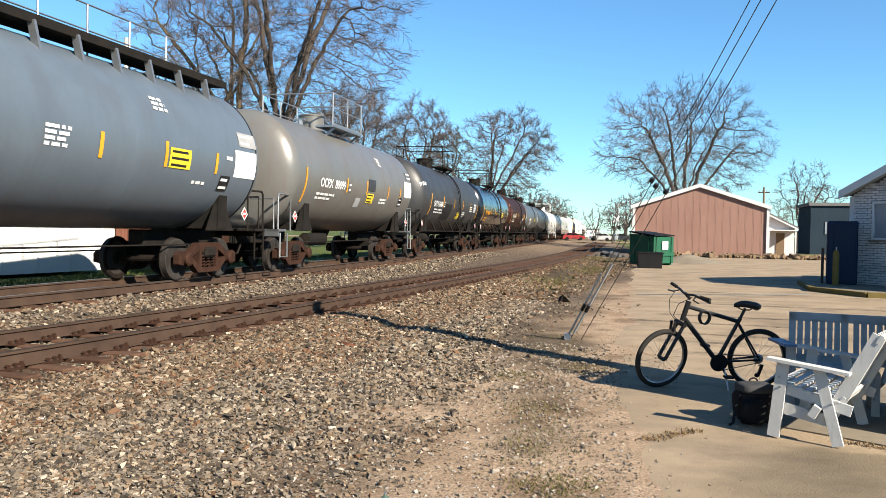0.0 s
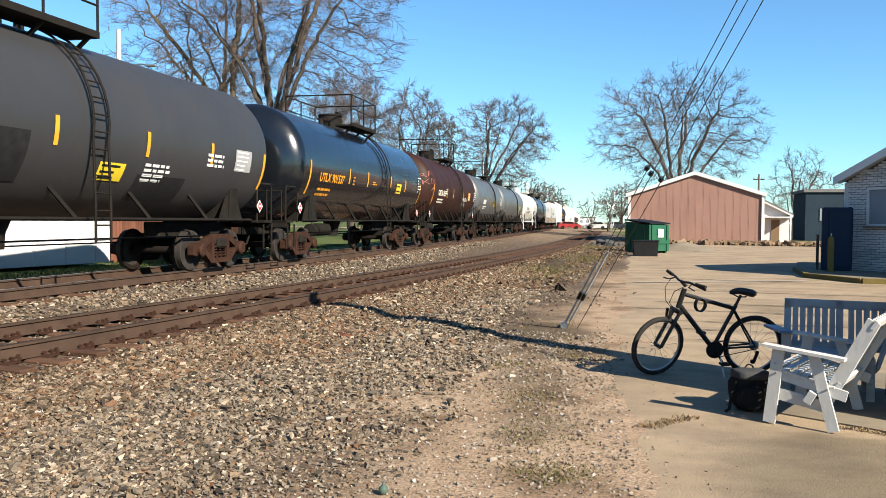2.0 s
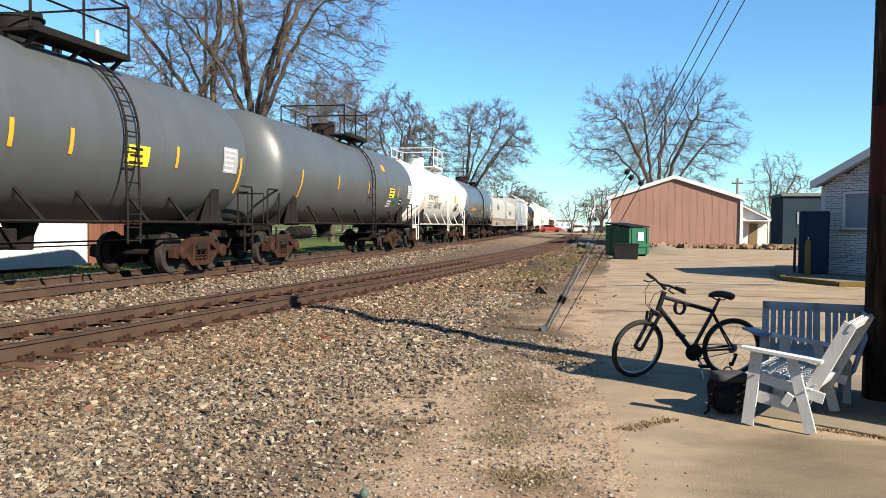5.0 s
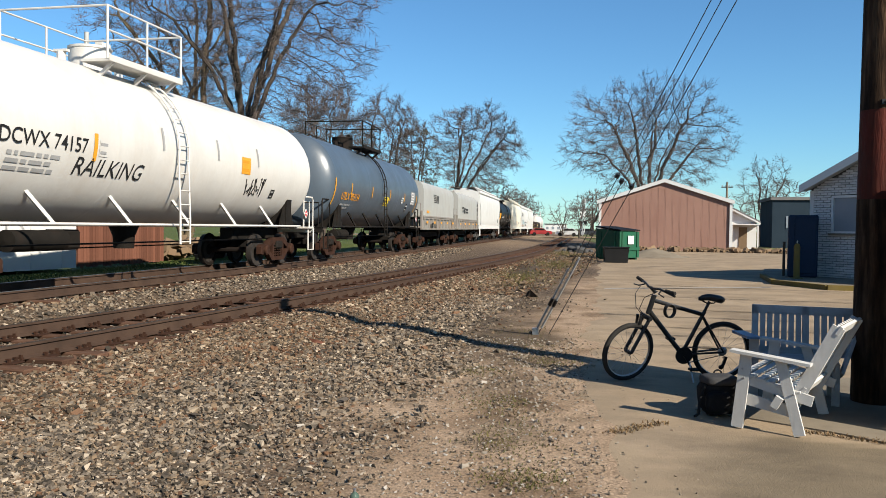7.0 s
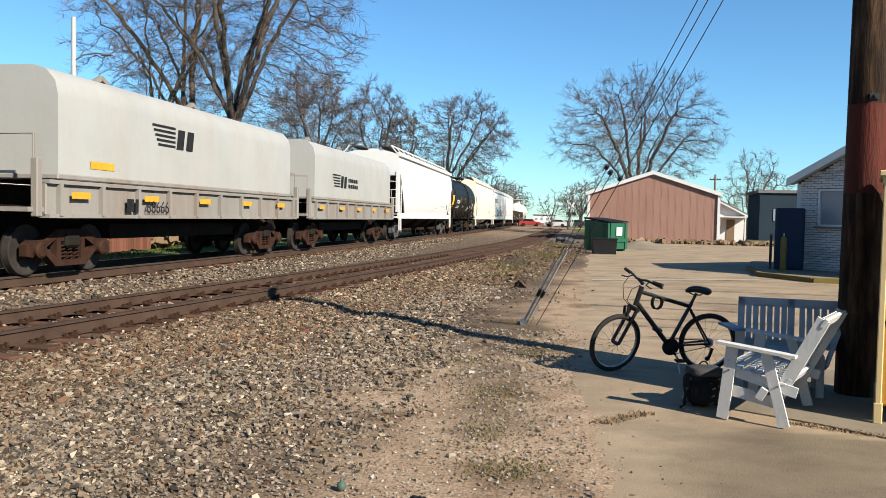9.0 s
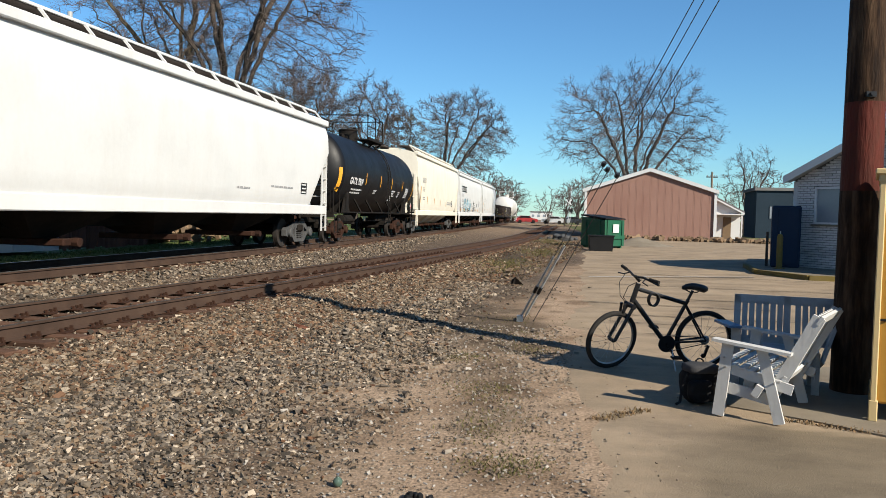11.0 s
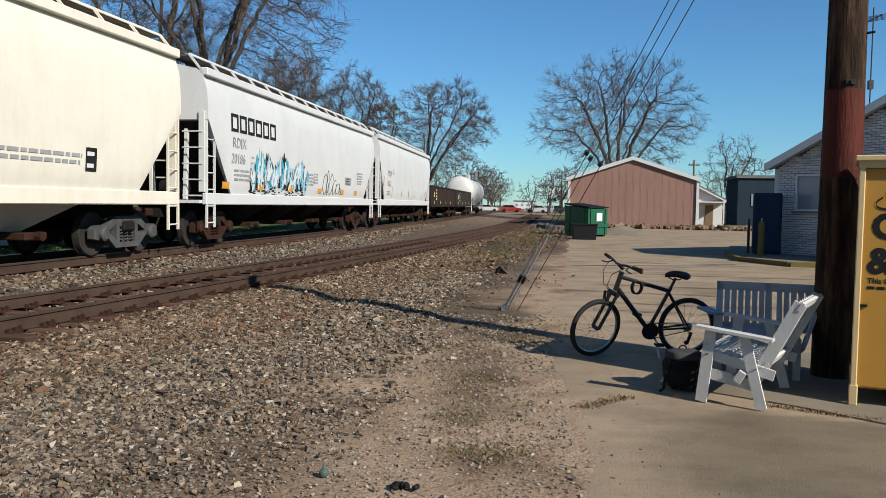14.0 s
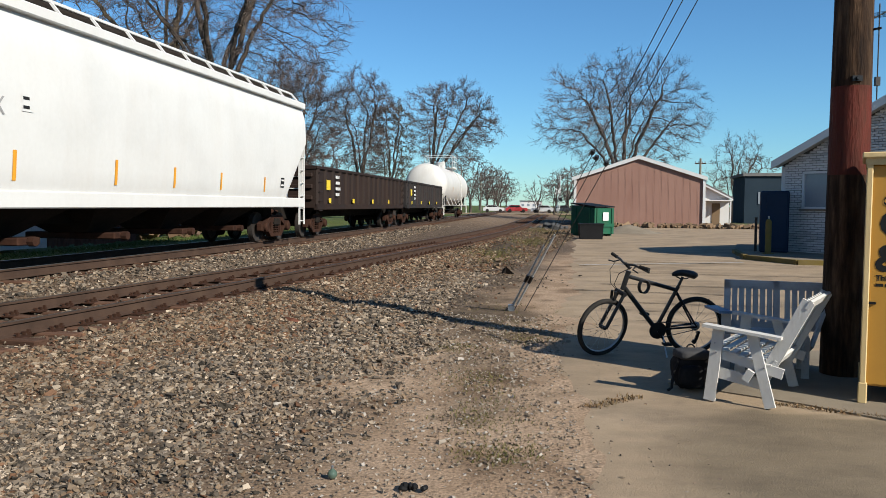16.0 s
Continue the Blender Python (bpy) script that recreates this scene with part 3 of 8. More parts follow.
def rail_shape(xf, z_top, gauge_off, y0, y1, head):
    prof = [(-0.07, -0.18), (0.07, -0.18), (0.07, -0.168), (0.012, -0.148), (0.010, -0.045), (0.036, -0.034), (0.037, -0.006), (0.028, 0.0),
            (-0.028, 0.0), (-0.037, -0.006), (-0.036, -0.034), (-0.010, -0.045), (-0.012, -0.148), (-0.07, -0.168)]
    ys = [y0, -60, -20, -8] + list(np.arange(0, 100, 2.0)) + [120, 150, 200, 280, y1]
    s = Shape()
    n = len(prof)
    vs = [(xf(y) + gauge_off + px, y, z_top + pz) for y in ys for px, pz in prof]
    fs, mi = [], []
    for j in range(len(ys) - 1):
        for k in range(n):
            fs.append((j * n + k, j * n + (k + 1) % n, (j + 1) * n + (k + 1) % n, (j + 1) * n + k))
            mi.append(1 if k in (6, 7, 8) else 0)
    s.v, s.f, s.mi = vs, fs, mi
    return s.mesh("rail", ["rail", head])


def build_track(label, xf, z_top, head, near):
    root = thing("railway_track", Matrix.Identity(4), label, "railway track", kind="structure")
    for side in (-1, 1):
        part("rail", rail_shape(xf, z_top, side * 0.755, BACK_Y, FAR_Y, head), None, root, "brown steel rail")
    tie = Shape().box((0, 0, -0.09), (2.6, 0.23, 0.18), bevel=0.015).mesh("tie", "tie")
    ys = list(np.arange(4.0, 62.0, 0.53))
    rng = random.Random(4)
    for y in ys:
        a = math.atan2(xf(y + 0.5) - xf(y - 0.5), 1.0)
        part("tie", tie, None, root, "", pose(xf(y) + rng.uniform(-0.05, 0.05), y, z_top - 0.19 + rng.uniform(-0.012, 0.008), rng.uniform(-1, 1), rng.uniform(-0.6, 0.6), -math.degrees(a) + rng.uniform(-1.5, 1.5)))
    far = Shape()
    for y in np.arange(62.0, 130.0, 0.53):
        far.box((xf(y), y, z_top - 0.28), (2.6, 0.23, 0.18))
    tagged(part("far_ties", far, "tie", root), kind="stuff")
    if near:
        pl = Shape().box((0, 0, 0), (0.36, 0.2, 0.016))
        for dx, dy in ((-0.1, -0.06), (0.1, 0.06), (0.1, -0.06)):
            pl.box((dx, dy, 0.025), (0.03, 0.03, 0.04))
            pl.box((dx * 0.92, dy, 0.045), (0.05, 0.035, 0.014))
        pm = pl.mesh("tie_plate", "plate")
        clip = Shape().box((0, 0, 0.015), (0.08, 0.04, 0.03)).box((0.01, 0, 0.045), (0.035, 0.03, 0.035)).mesh("rail_anchor", "plate")
        for y in ys[:56]:
            for side in (-1, 1):
                part("tie_plate", pm, None, root, "", pose(xf(y) + side * 0.755, y, z_top - 0.182))
                part("rail_anchor", clip, None, root, "", pose(xf(y) + side * 0.755 + 0.085, y + 0.15, z_top - 0.18, 0, 0, rng.uniform(-8, 8)))


def scatter_stones(name, label, n, place, size, seed, mat="stone"):
    """n angular stones; place(rng) gives x, y, or None."""
    rng = np.random.default_rng(seed)
    block = np.array([(a, b, c) for a in (-1, 1) for b in (-1, 1) for c in (-1, 1)], float) * 0.72
    tri = np.array([(0, 1, 3), (0, 3, 2), (4, 6, 7), (4, 7, 5), (0, 4, 5), (0, 5, 1), (2, 3, 7), (2, 7, 6), (0, 2, 6), (0, 6, 4), (1, 5, 7), (1, 7, 3)])
    vs, fs, k = [], [], 0
    tries = 0
    while k < n and tries < n * 4:
        tries += 1
        p = place(rng)
        if p is None:
            continue
        x, y = p
        r = rng.uniform(*size) * (1.6 if rng.random() < 0.04 else 1) * min(1.0, 0.62 + 0.38 * (y - 3.6) / 7)
        q = (block * rng.uniform(0.55, 1.25, (8, 1)) + rng.normal(0, 0.30, (8, 3))) * r * (rng.uniform(0.8, 1.5), rng.uniform(0.7, 1.05), rng.uniform(0.5, 0.85))
        a = rng.uniform(0, math.tau)
        b = rng.uniform(-0.9, 0.9)
        ca, sa, cb, sb = math.cos(a), math.sin(a), math.cos(b), math.sin(b)
        q = q @ np.array([[1, 0, 0], [0, cb, -sb], [0, sb, cb]]) @ np.array([[ca, -sa, 0], [sa, ca, 0], [0, 0, 1]])
        vs.append(q + (x, y, ground_z(x, y) + r * rng.uniform(-0.15, 0.95)))
        fs.append(tri + 8 * k)
        k += 1
    v, f = np.concatenate(vs), np.concatenate(fs)
    me = bpy.data.meshes.new(name)
    me.from_pydata(v.tolist(), [], f.tolist())
    me.materials.append(MAT[mat])
    return tagged(new(name, me), label, "gravel", kind="stuff")


PALE_STONES = [(-4.44, 5.97, 0.040, "white_mark", "white angular stone lying on the ballast"), (-2.59, 5.45, 0.045, "white_mark", "flat white stone lying on the ballast"),
               (-2.66, 4.93, 0.045, "pebble", "pinkish tan stone lying on the ballast"), (-3.13, 10.46, 0.075, "fence", "reddish brick fragment on the ballast"),
               (-0.48, 19.45, 0.14, "under", "dark lump of waste beside the lot")]


def gravel_edge(y):
    """x where the crushed stone gives way to bare dirt."""
    return -1.12 + 0.18 * math.sin(y * 0.7 + 2.0)


def build_stones():
    def shoulder(r):
        y = 3.6 + 16 * r.random() ** 1.8
        d = 1.15 + 5.2 * r.random()
        w = 0.7 * noise.noise((x_near(y) * 0.35 + d, y * 0.35, 7))
        if r.random() > 1.05 - smooth((d - 4.0 + w) / 2.1) or (d < 1.55 and r.random() < 0.72):
            return None
        if x_near(y) + d > gravel_edge(y) + 0.5 * noise.noise((y * 0.9, d * 0.9, 3)) and r.random() < 0.93:
            return None
        return x_near(y) + d, y

    def cribs(r):
        y = 5 + 30 * r.random() ** 1.3
        d = r.uniform(-3.6, 1.2)
        if abs(abs(d) - 0.755) < 0.09:
            return None
        return x_near(y) + d, y

    def further(r):
        y = 19 + 34 * r.random() ** 1.3
        d = r.uniform(1.1, 4.6)
        if x_near(y) + d > gravel_edge(y) and r.random() < 0.9:
            return None
        if 26.5 < y < 37 and abs(x_near(y) + d + 2.0) < 1.6 and r.random() < 0.8:
            return None
        return x_near(y) + d, y

    def bank(r):
        y = 8 + 46 * r.random() ** 1.4
        d = r.uniform(-2.2, 2.9)
        if abs(abs(d) - 0.755) < 0.09:
            return None
        return x_train(y) + d, y

    def strays(r):
        y = 3.2 + 9 * r.random() ** 1.2
        x = r.uniform(-3.2, 0.4) + (0.9 if r.random() < 0.1 else 0)
        return x, y

    def shoulder_grey(r):
        p = shoulder(r)
        if p is None:
            return None
        d = p[0] - x_near(p[1]) + 0.9 * noise.noise((p[0] * 0.5, p[1] * 0.5, 9))
        return p if r.random() < 0.22 + 0.70 * smooth((d - 2.6) / 1.4) else None

    def shoulder_tan(r):
        p = shoulder(r)
        if p is None:
            return None
        d = p[0] - x_near(p[1]) + 0.9 * noise.noise((p[0] * 0.5, p[1] * 0.5, 9))
        return p if r.random() > 0.15 + 0.75 * smooth((d - 2.6) / 1.4) else None

    def rusty_edge(r):
        y = 5 + 30 * r.random() ** 1.3
        return x_near(y) + 1.0 + 0.55 * abs(r.normal()), y

    scatter_stones("tan_ballast", "loose tan and reddish crushed stone beside the siding", 52000, shoulder_tan, (0.010, 0.031), 1)
    scatter_stones("grey_ballast", "loose grey crushed stone further from the siding", 46000, shoulder_grey, (0.010, 0.030), 11, "stone_grey")
    scatter_stones("rusty_ballast", "rust-stained crushed stone at the tie ends", 3000, rusty_edge, (0.012, 0.026), 12, "stone_rust")
    scatter_stones("track_ballast", "crushed stone between the ties of the siding", 9000, cribs, (0.016, 0.030), 2, "stone_grey")
    scatter_stones("distant_ballast", "grey crushed stone along the siding", 13000, further, (0.022, 0.044), 3)
    scatter_stones("main_line_ballast", "crushed stone under the main line", 13000, bank, (0.020, 0.040), 4, "stone_grey")
    scatter_stones("stray_gravel", "scattered small stones on bare dirt", 15000, strays, (0.004, 0.017), 5, "pebble")

    def lot(r):
        return r.uniform(0.1, 4.5), 3.4 + 8 * r.random() ** 1.4

    scatter_stones("lot_grit", "fine pale grit on the worn asphalt", 2600, lot, (0.003, 0.009), 6, "pebble")
    for x, y, r, mat, lab in PALE_STONES:
        st = scatter_stones("pale_stone", lab, 1, lambda g: (x, y), (r, r * 1.1), int(r * 10000), mat)
        tagged(st, category="stone")


build_ground()
build_pavement()
build_track("siding track with brown rails on weathered ties", x_near, ZN, "rail_dull", True)
build_track("main line track with polished rails under the train", x_train, ZT, "rail_top", False)
build_stones()


# ---- the train: each car's own y runs along the track, its origin on the rail tops, +x towards the lot ----
SPEED = 14.67
COUPLINGS = [19.57, 33.33, 49.65, 65.05, 79.81, 93.73, 111.14, 128.14, 144.1, 157.1, 170.1, 189.6, 205.03, 224.2, 243.2, 261.79, 278.69, 294.91, 312.98]
CARS = []


def arc_pose(s):
    """The pose on the main line at s metres along it."""
    y = s
    d = (x_train(y + 1) - x_train(y - 1)) / 2
    return pose(x_train(y), y, ZT, 0, 0, -math.degrees(math.atan(d)))


def letters(text, size, bold=0.0, spacing=1.0):
    """Outlines of a line of writing as vertices and faces in its own plane."""
    cu = bpy.data.curves.new("writing", "FONT")
    cu.body, cu.size, cu.space_character, cu.offset = text, size, spacing, bold
    cu.resolution_u = 3
    ob = bpy.data.objects.new("writing", cu)
    scene.collection.objects.link(ob)
    me = ob.to_mesh()
    vs = [tuple(v.co[:2]) for v in me.vertices]
    fs = [tuple(p.vertices) for p in me.polygons]
    ob.to_mesh_clear()
    bpy.data.objects.remove(ob)
    bpy.data.curves.remove(cu)
    return vs, fs


class Round:
    """A tank's side as a surface to mark: u along the car, v up round the shell from its waist."""

    def __init__(self, r, zc, hy=99.0, head=0.62):
        self.r, self.zc, self.hy, self.head = r, zc, hy, head

    def at(self, u, v, lift=0.012):
        a = v / self.r
        over = min(max((abs(u) - (self.hy - self.head)) / self.head, 0.0), 0.98)
        lift += self.r * (math.sqrt(1 - over * over) - 1)
        return ((self.r + lift) * math.cos(a), u, self.zc + (self.r + lift) * math.sin(a))


class Flat:
    """A hopper's or gondola's side: x as a function of z."""

    def __init__(self, fx):
        self.fx = fx

    def at(self, u, v, lift=0.012):
        return (self.fx(v) + lift, u, v)


def mark(surface, car, name, u, v, w, h, mat, label=""):
    s = Shape()
    n = 5
    vs = [surface.at(u + w * i, v + h * k / n) for k in range(n + 1) for i in (0, 1)]
    s.add(vs, [(2 * k, 2 * k + 1, 2 * k + 3, 2 * k + 2) for k in range(n)])
    return part(name, s, mat, car, label, angle=60)


def bars(surface, car, u, v, w, rows, mat, h=0.07, gap=0.055, seed=1):
    """Small print that cannot be read: a block of short bars."""
    rng = random.Random(seed)
    s = Shape()
    for k in range(rows):
        a = u
        end = u + w * rng.uniform(0.7, 1.0)
        z = v - k * (h + gap)
        while a < end:
            b = min(a + rng.uniform(0.08, 0.32), end)
            s.add([surface.at(a, z), surface.at(b, z), surface.at(b, z + h), surface.at(a, z + h)], [(0, 1, 2, 3)])
            a = b + 0.05
    return tagged(part("small_print", s, mat, car, angle=0), kind="stuff")


def write(surface, car, text, u, v, size, mat, bold=0.0, lean=0.0, lift=0.014):
    vs, fs = letters(text, size, bold)
    s = Shape()
    s.add([surface.at(u + x + lean * y, v + y, lift) for x, y in vs], fs)
    return part("lettering", s, mat, car, angle=0)


def truck_meshes(frame_mat):
    # one casting: an outline with three openings
    out = [(-1.20, 0.36), (-1.20, 0.56), (-1.08, 0.63), (-0.74, 0.64), (-0.44, 0.82), (0.44, 0.82), (0.74, 0.64), (1.08, 0.63), (1.20, 0.56), (1.20, 0.36), (1.04, 0.33), (0.98, 0.40), (0.74, 0.40), (0.44, 0.15), (-0.44, 0.15), (-0.74, 0.40), (-0.98, 0.40), (-1.04, 0.33)]
    holes = [[(-0.70, 0.50), (-0.40, 0.30), (-0.40, 0.66)], [(0.70, 0.50), (0.40, 0.66), (0.40, 0.30)], [(-0.29, 0.26), (0.29, 0.26), (0.29, 0.60), (-0.29, 0.60)]]
    loops = [out] + holes
    flat = [p for q in loops for p in q]
    tris = geometry.tessellate_polygon([[Vector((a, b, 0)) for a, b in q] for q in loops])
    n = len(flat)
    faces = [tuple(q) for q in tris] + [tuple(k + n for k in q) for q in tris]
    k = 0
    for q in loops:
        for i in range(len(q)):
            a, b = k + i, k + (i + 1) % len(q)
            faces.append((a, b, b + n, a + n))
        k += len(q)
    fr = Shape().add([(-0.075, *p) for p in flat] + [(0.075, *p) for p in flat], faces)
    frame_me = fr.mesh("sideframe", frame_mat)
    cap_me = Shape().turned([(-0.02, 0.15), (0.12, 0.15), (0.15, 0.11), (0.15, 0.0)], 12, "x").mesh("bearing_cap", frame_mat)
    sp = Shape()
    for dy in (-0.2, 0.0, 0.2):
        pts = [(0.07 * math.cos(a), dy + 0.07 * math.sin(a), 0.26 + 0.28 * k / 30) for k in range(31) for a in (k * 0.9,)]
        sp.tube(pts, 0.018, 5)
    spring_me = sp.mesh("coil_spring", frame_mat)
    bo = Shape().box((0, 0, 0.60), (2.3, 0.42, 0.24), bevel=0.05).box((0, 0, 0.80), (0.4, 0.4, 0.2)).box((0, 0.7, 0.45), (1.9, 0.1, 0.12)).box((0, -0.7, 0.45), (1.9, 0.1, 0.12))
    bolster_me = bo.mesh("bolster", "under")
    ws = Shape()
    for sgn in (-1, 1):
        prof = [(0.055 * sgn, 0.0), (0.06 * sgn, 0.12), (0.02 * sgn, 0.20), (0.03 * sgn, 0.36), (0.065 * sgn, 0.39), (0.065 * sgn, 0.452), (-0.055 * sgn, 0.456), (-0.065 * sgn, 0.482), (-0.085 * sgn, 0.470), (-0.085 * sgn, 0.39), (-0.03 * sgn, 0.35), (-0.02 * sgn, 0.2), (-0.08 * sgn, 0.12), (-0.08 * sgn, 0.0)]
        ws.cur = 0
        ws.turned(prof, 28, "x", (sgn * 0.755, 0, 0))
        ws.cur = 1
        ws.turned([(0.0655 * sgn, 0.395), (0.068 * sgn, 0.40), (0.068 * sgn, 0.449), (0.066 * sgn, 0.4535), (-0.054 * sgn, 0.4575)], 28, "x", (sgn * 0.755, 0, 0))
    ws.cur = 0
    ws.rod((-1.1, 0, 0), (1.1, 0, 0), 0.08, n=10)
    wheel_me = ws.mesh("wheelset", ["wheel", "tread"])
    return frame_me, spring_me, bolster_me, wheel_me, cap_me


TRUCKS = {}
WHEELS = []


def add_truck(car, y, mat="truck"):
    if mat not in TRUCKS:
        TRUCKS[mat] = truck_meshes(mat)
    fm, sm, bm_, wm, cm = TRUCKS[mat]
    tr = part("truck", bm_, None, car, "rusty cast steel railway truck", pose(0, y, 0))
    for sgn in (-1, 1):
        part("sideframe", fm, None, tr, "", pose(sgn * 1.0, 0, 0, 0, 0, 0 if sgn > 0 else 180))
        for d in (-0.9, 0.9):
            part("bearing_cap", cm, None, tr, "", pose(sgn * 1.02, d, 0.46, 0, 0, 0 if sgn > 0 else 180))
        part("coil_spring", sm, None, tr, "", pose(sgn * 1.0, 0, 0))
        WHEELS.append((part("wheelset", wm, None, tr, "dark steel wheels with worn rims", pose(0, sgn * 0.89, 0.457)), sgn * 0.89))
    return tr


def coupler(car, y, sgn):
    s = Shape().box((0, y + sgn * 0.35, 0.86), (0.22, 0.9, 0.2), bevel=0.03).box((0, y + sgn * 0.78, 0.86), (0.3, 0.3, 0.28), bevel=0.05)
    part("coupler", s, "truck", car)
    part("air_hose", Shape().tube([(0.25, y + sgn * 0.1, 0.75), (0.28, y + sgn * 0.35, 0.5), (0.2, y + sgn * 0.7, 0.42)], 0.03, 6), "under", car)


def loop_rail(car, pts, r=0.022, mat="under", name="handrail"):
    return part(name, Shape().tube(pts, r, 6), mat, car)


def new_car(k, name, label, category="railway car"):
    s1 = COUPLINGS[k]
    s0 = COUPLINGS[k - 1] if k else s1 - 16.8
    length = s1 - s0
    car = thing(name, arc_pose((s0 + s1) / 2), label, category, "freight train cars")
    CARS.append((car, (s0 + s1) / 2))
    return car, length


def tank_car(k, label, paint, radius=1.63, zc=2.74, under="under", platform=True, rail_mat="under", ladder=0.9, dome=0.0, stripes=(), truck_y=None,
             rods=True, frame_mat="truck", two_tone=None, walkway=None):
    car, ln = new_car(k, "tank_car", label)
    hy = ln / 2 - 0.62
    surf = Round(radius, zc, hy)
    prof = []
    head = 0.62
    for i in range(9):
        a = i / 8 * math.pi / 2
        prof.append((-hy + head - head * math.cos(a), radius * math.sin(a)))
    body = prof + [(-hy + head + 0.03, radius)] + [(g * hy * 0.33 + o, radius + e) for g in (-1, 1) for o, e in ((-0.10, 0.0), (-0.03, 0.0), (0.0, 0.004), (0.03, 0.0), (0.10, 0.0))] + [(hy - head - 0.03, radius)] + [(-t, r) for t, r in prof[::-1]]
    shell = part("tank_shell", Shape().turned(body, 56, "y", (0, 0, zc)), paint, car, angle=30)
    if two_tone:
        for sg in (-1, 1):
            b2 = [(sg * (hy - head), radius + 0.004), (sg * (hy - head - 0.06), radius + 0.004)]
            part("weld_band", Shape().turned(b2 if sg > 0 else b2[::-1], 56, "y", (0, 0, zc)), two_tone, car)
    # manway, valve housing and top platform
    top = zc + radius
    hs = Shape().turned([(top - 0.1, 0.42), (top + 0.42, 0.42), (top + 0.44, 0.44), (top + 0.48, 0.44), (top + 0.50, 0.38), (top + 0.52, 0.0)], 22, "z", (0, dome, 0))
    hs.box((0.3, dome, top + 0.53), (0.16, 0.3, 0.08)).rod((0.2, dome + 0.2, top + 0.5), (0.2, dome + 0.2, top + 0.62), 0.06)
    part("manway_housing", hs, paint if rail_mat != "under" else under, car)
    for dy in (-0.9, 1.0):
        part("valve", Shape().rod((0, dome + dy, top - 0.05), (0, dome + dy, top + 0.22), 0.09).box((0, dome + dy, top + 0.24), (0.3, 0.1, 0.05)), under if rail_mat == "under" else rail_mat, car)
    if platform:
        y0, y1 = dome - 1.15, dome + 1.55
        pf = Shape()
        for sx in (-1, 1):
            pf.box((sx * 0.92, (y0 + y1) / 2, top - 0.02), (0.62, y1 - y0, 0.05))
            pf.box((sx * 1.23, (y0 + y1) / 2, top + 0.02), (0.03, y1 - y0, 0.12))
        part("platform", pf, rail_mat, car)
        for sx in (-1, 1):
            for yy in (y0 + 0.2, (y0 + y1) / 2, y1 - 0.2):
                part("platform_bracket", Shape().bar((sx * 1.18, yy, top - 0.04), (sx * 0.82, yy, top - 0.34), 0.05, 0.07), rail_mat, car)
            for zz in (top + 0.55, top + 1.02):
                loop_rail(car, [(sx * 1.2, y0, zz), (sx * 1.2, y1, zz)], 0.022, rail_mat, "rail_bar")
            for yy in (y0, (y0 + y1) / 2, y1):
                loop_rail(car, [(sx * 1.2, yy, top), (sx * 1.2, yy, top + 1.03)], 0.024, rail_mat, "rail_post")
        for yy in (y0, y1):
            loop_rail(car, [(-1.2, yy, top + 1.02), (1.2, yy, top + 1.02)], 0.022, rail_mat, "rail_bar")
    if walkway:
        part("walkway", Shape().box((0.55, 0, top + 0.10), (0.75, 2 * hy - 1.6, 0.05)).box((0.92, 0, top + 0.12), (0.03, 2 * hy - 1.6, 0.16)), walkway, car, "dark steel roof walkway")
        yy = -hy + 1.2
        while yy < hy - 1:
            part("walkway_bracket", Shape().bar((0.90, yy, top + 0.08), (1.02, yy, top - 0.42), 0.06, 0.14), "galv", car)
            yy += 1.05
        yy = dome - 3
        while yy < hy - 1.1:
            loop_rail(car, [(0.2, yy, top), (0.2, yy, top + 1.0)], 0.022, "galv", "rail_post")
            yy += 1.3
        loop_rail(car, [(0.2, dome - 3, top + 1.0), (0.2, hy - 1.3, top + 1.0)], 0.02, "galv", "rail_bar")
        loop_rail(car, [(0.2, dome - 3, top + 0.5), (0.2, hy - 1.3, top + 0.5)], 0.018, "galv", "rail_bar")
    if ladder is not None:
        ly = dome + ladder
        lad = Shape()
        pts0 = [surf.at(0, v, 0.10) for v in np.linspace(radius * 1.2, -0.25, 9)]
        for dy in (-0.2, 0.2):
            p = [(q[0], ly + dy, q[2]) for q in pts0] + [(radius + 0.12, ly + dy, 1.35), (radius + 0.12, ly + dy, 0.75)]
            part("ladder_rail", Shape().tube(p, 0.024, 6), rail_mat, car)
        for k2 in range(9):
            q = surf.at(0, radius * 1.1 - k2 * 0.28, 0.10)
            part("rung", Shape().rod((q[0], ly - 0.2, q[2]), (q[0], ly + 0.2, q[2]), 0.015, n=6), rail_mat, car)
        for zz in (1.9, 1.6, 1.3, 1.05, 0.8):
            part("rung", Shape().rod((radius + 0.12, ly - 0.2, zz), (radius + 0.12, ly + 0.2, zz), 0.015, n=6), rail_mat, car)
    # stub sills, saddles, side rail, end platforms
    ty = truck_y or ln / 2 - 2.35
    for sg in (-1, 1):
        part("sill", Shape().box((0, sg * (ln / 2 - 1.9), 0.92), (0.42, 3.3, 0.36), bevel=0.03), under, car)
        sd = Shape().prism([(-1.38, 1.14), (1.38, 1.14), (1.42, 1.95), (1.2, 1.65), (0.6, 1.22), (-0.6, 1.22), (-1.2, 1.65), (-1.42, 1.95)], sg * ty - 0.18, sg * ty + 0.18, "y")
        part("saddle", sd, under, car)
        for sx in (-1, 1):
            part("saddle_gusset", Shape().prism([(sg * ty - 0.55, 1.1), (sg * ty + 0.55, 1.1), (sg * ty + 0.2, 1.72), (sg * ty - 0.2, 1.72)], sx * 1.30, sx * 1.36, "x"), under, car)
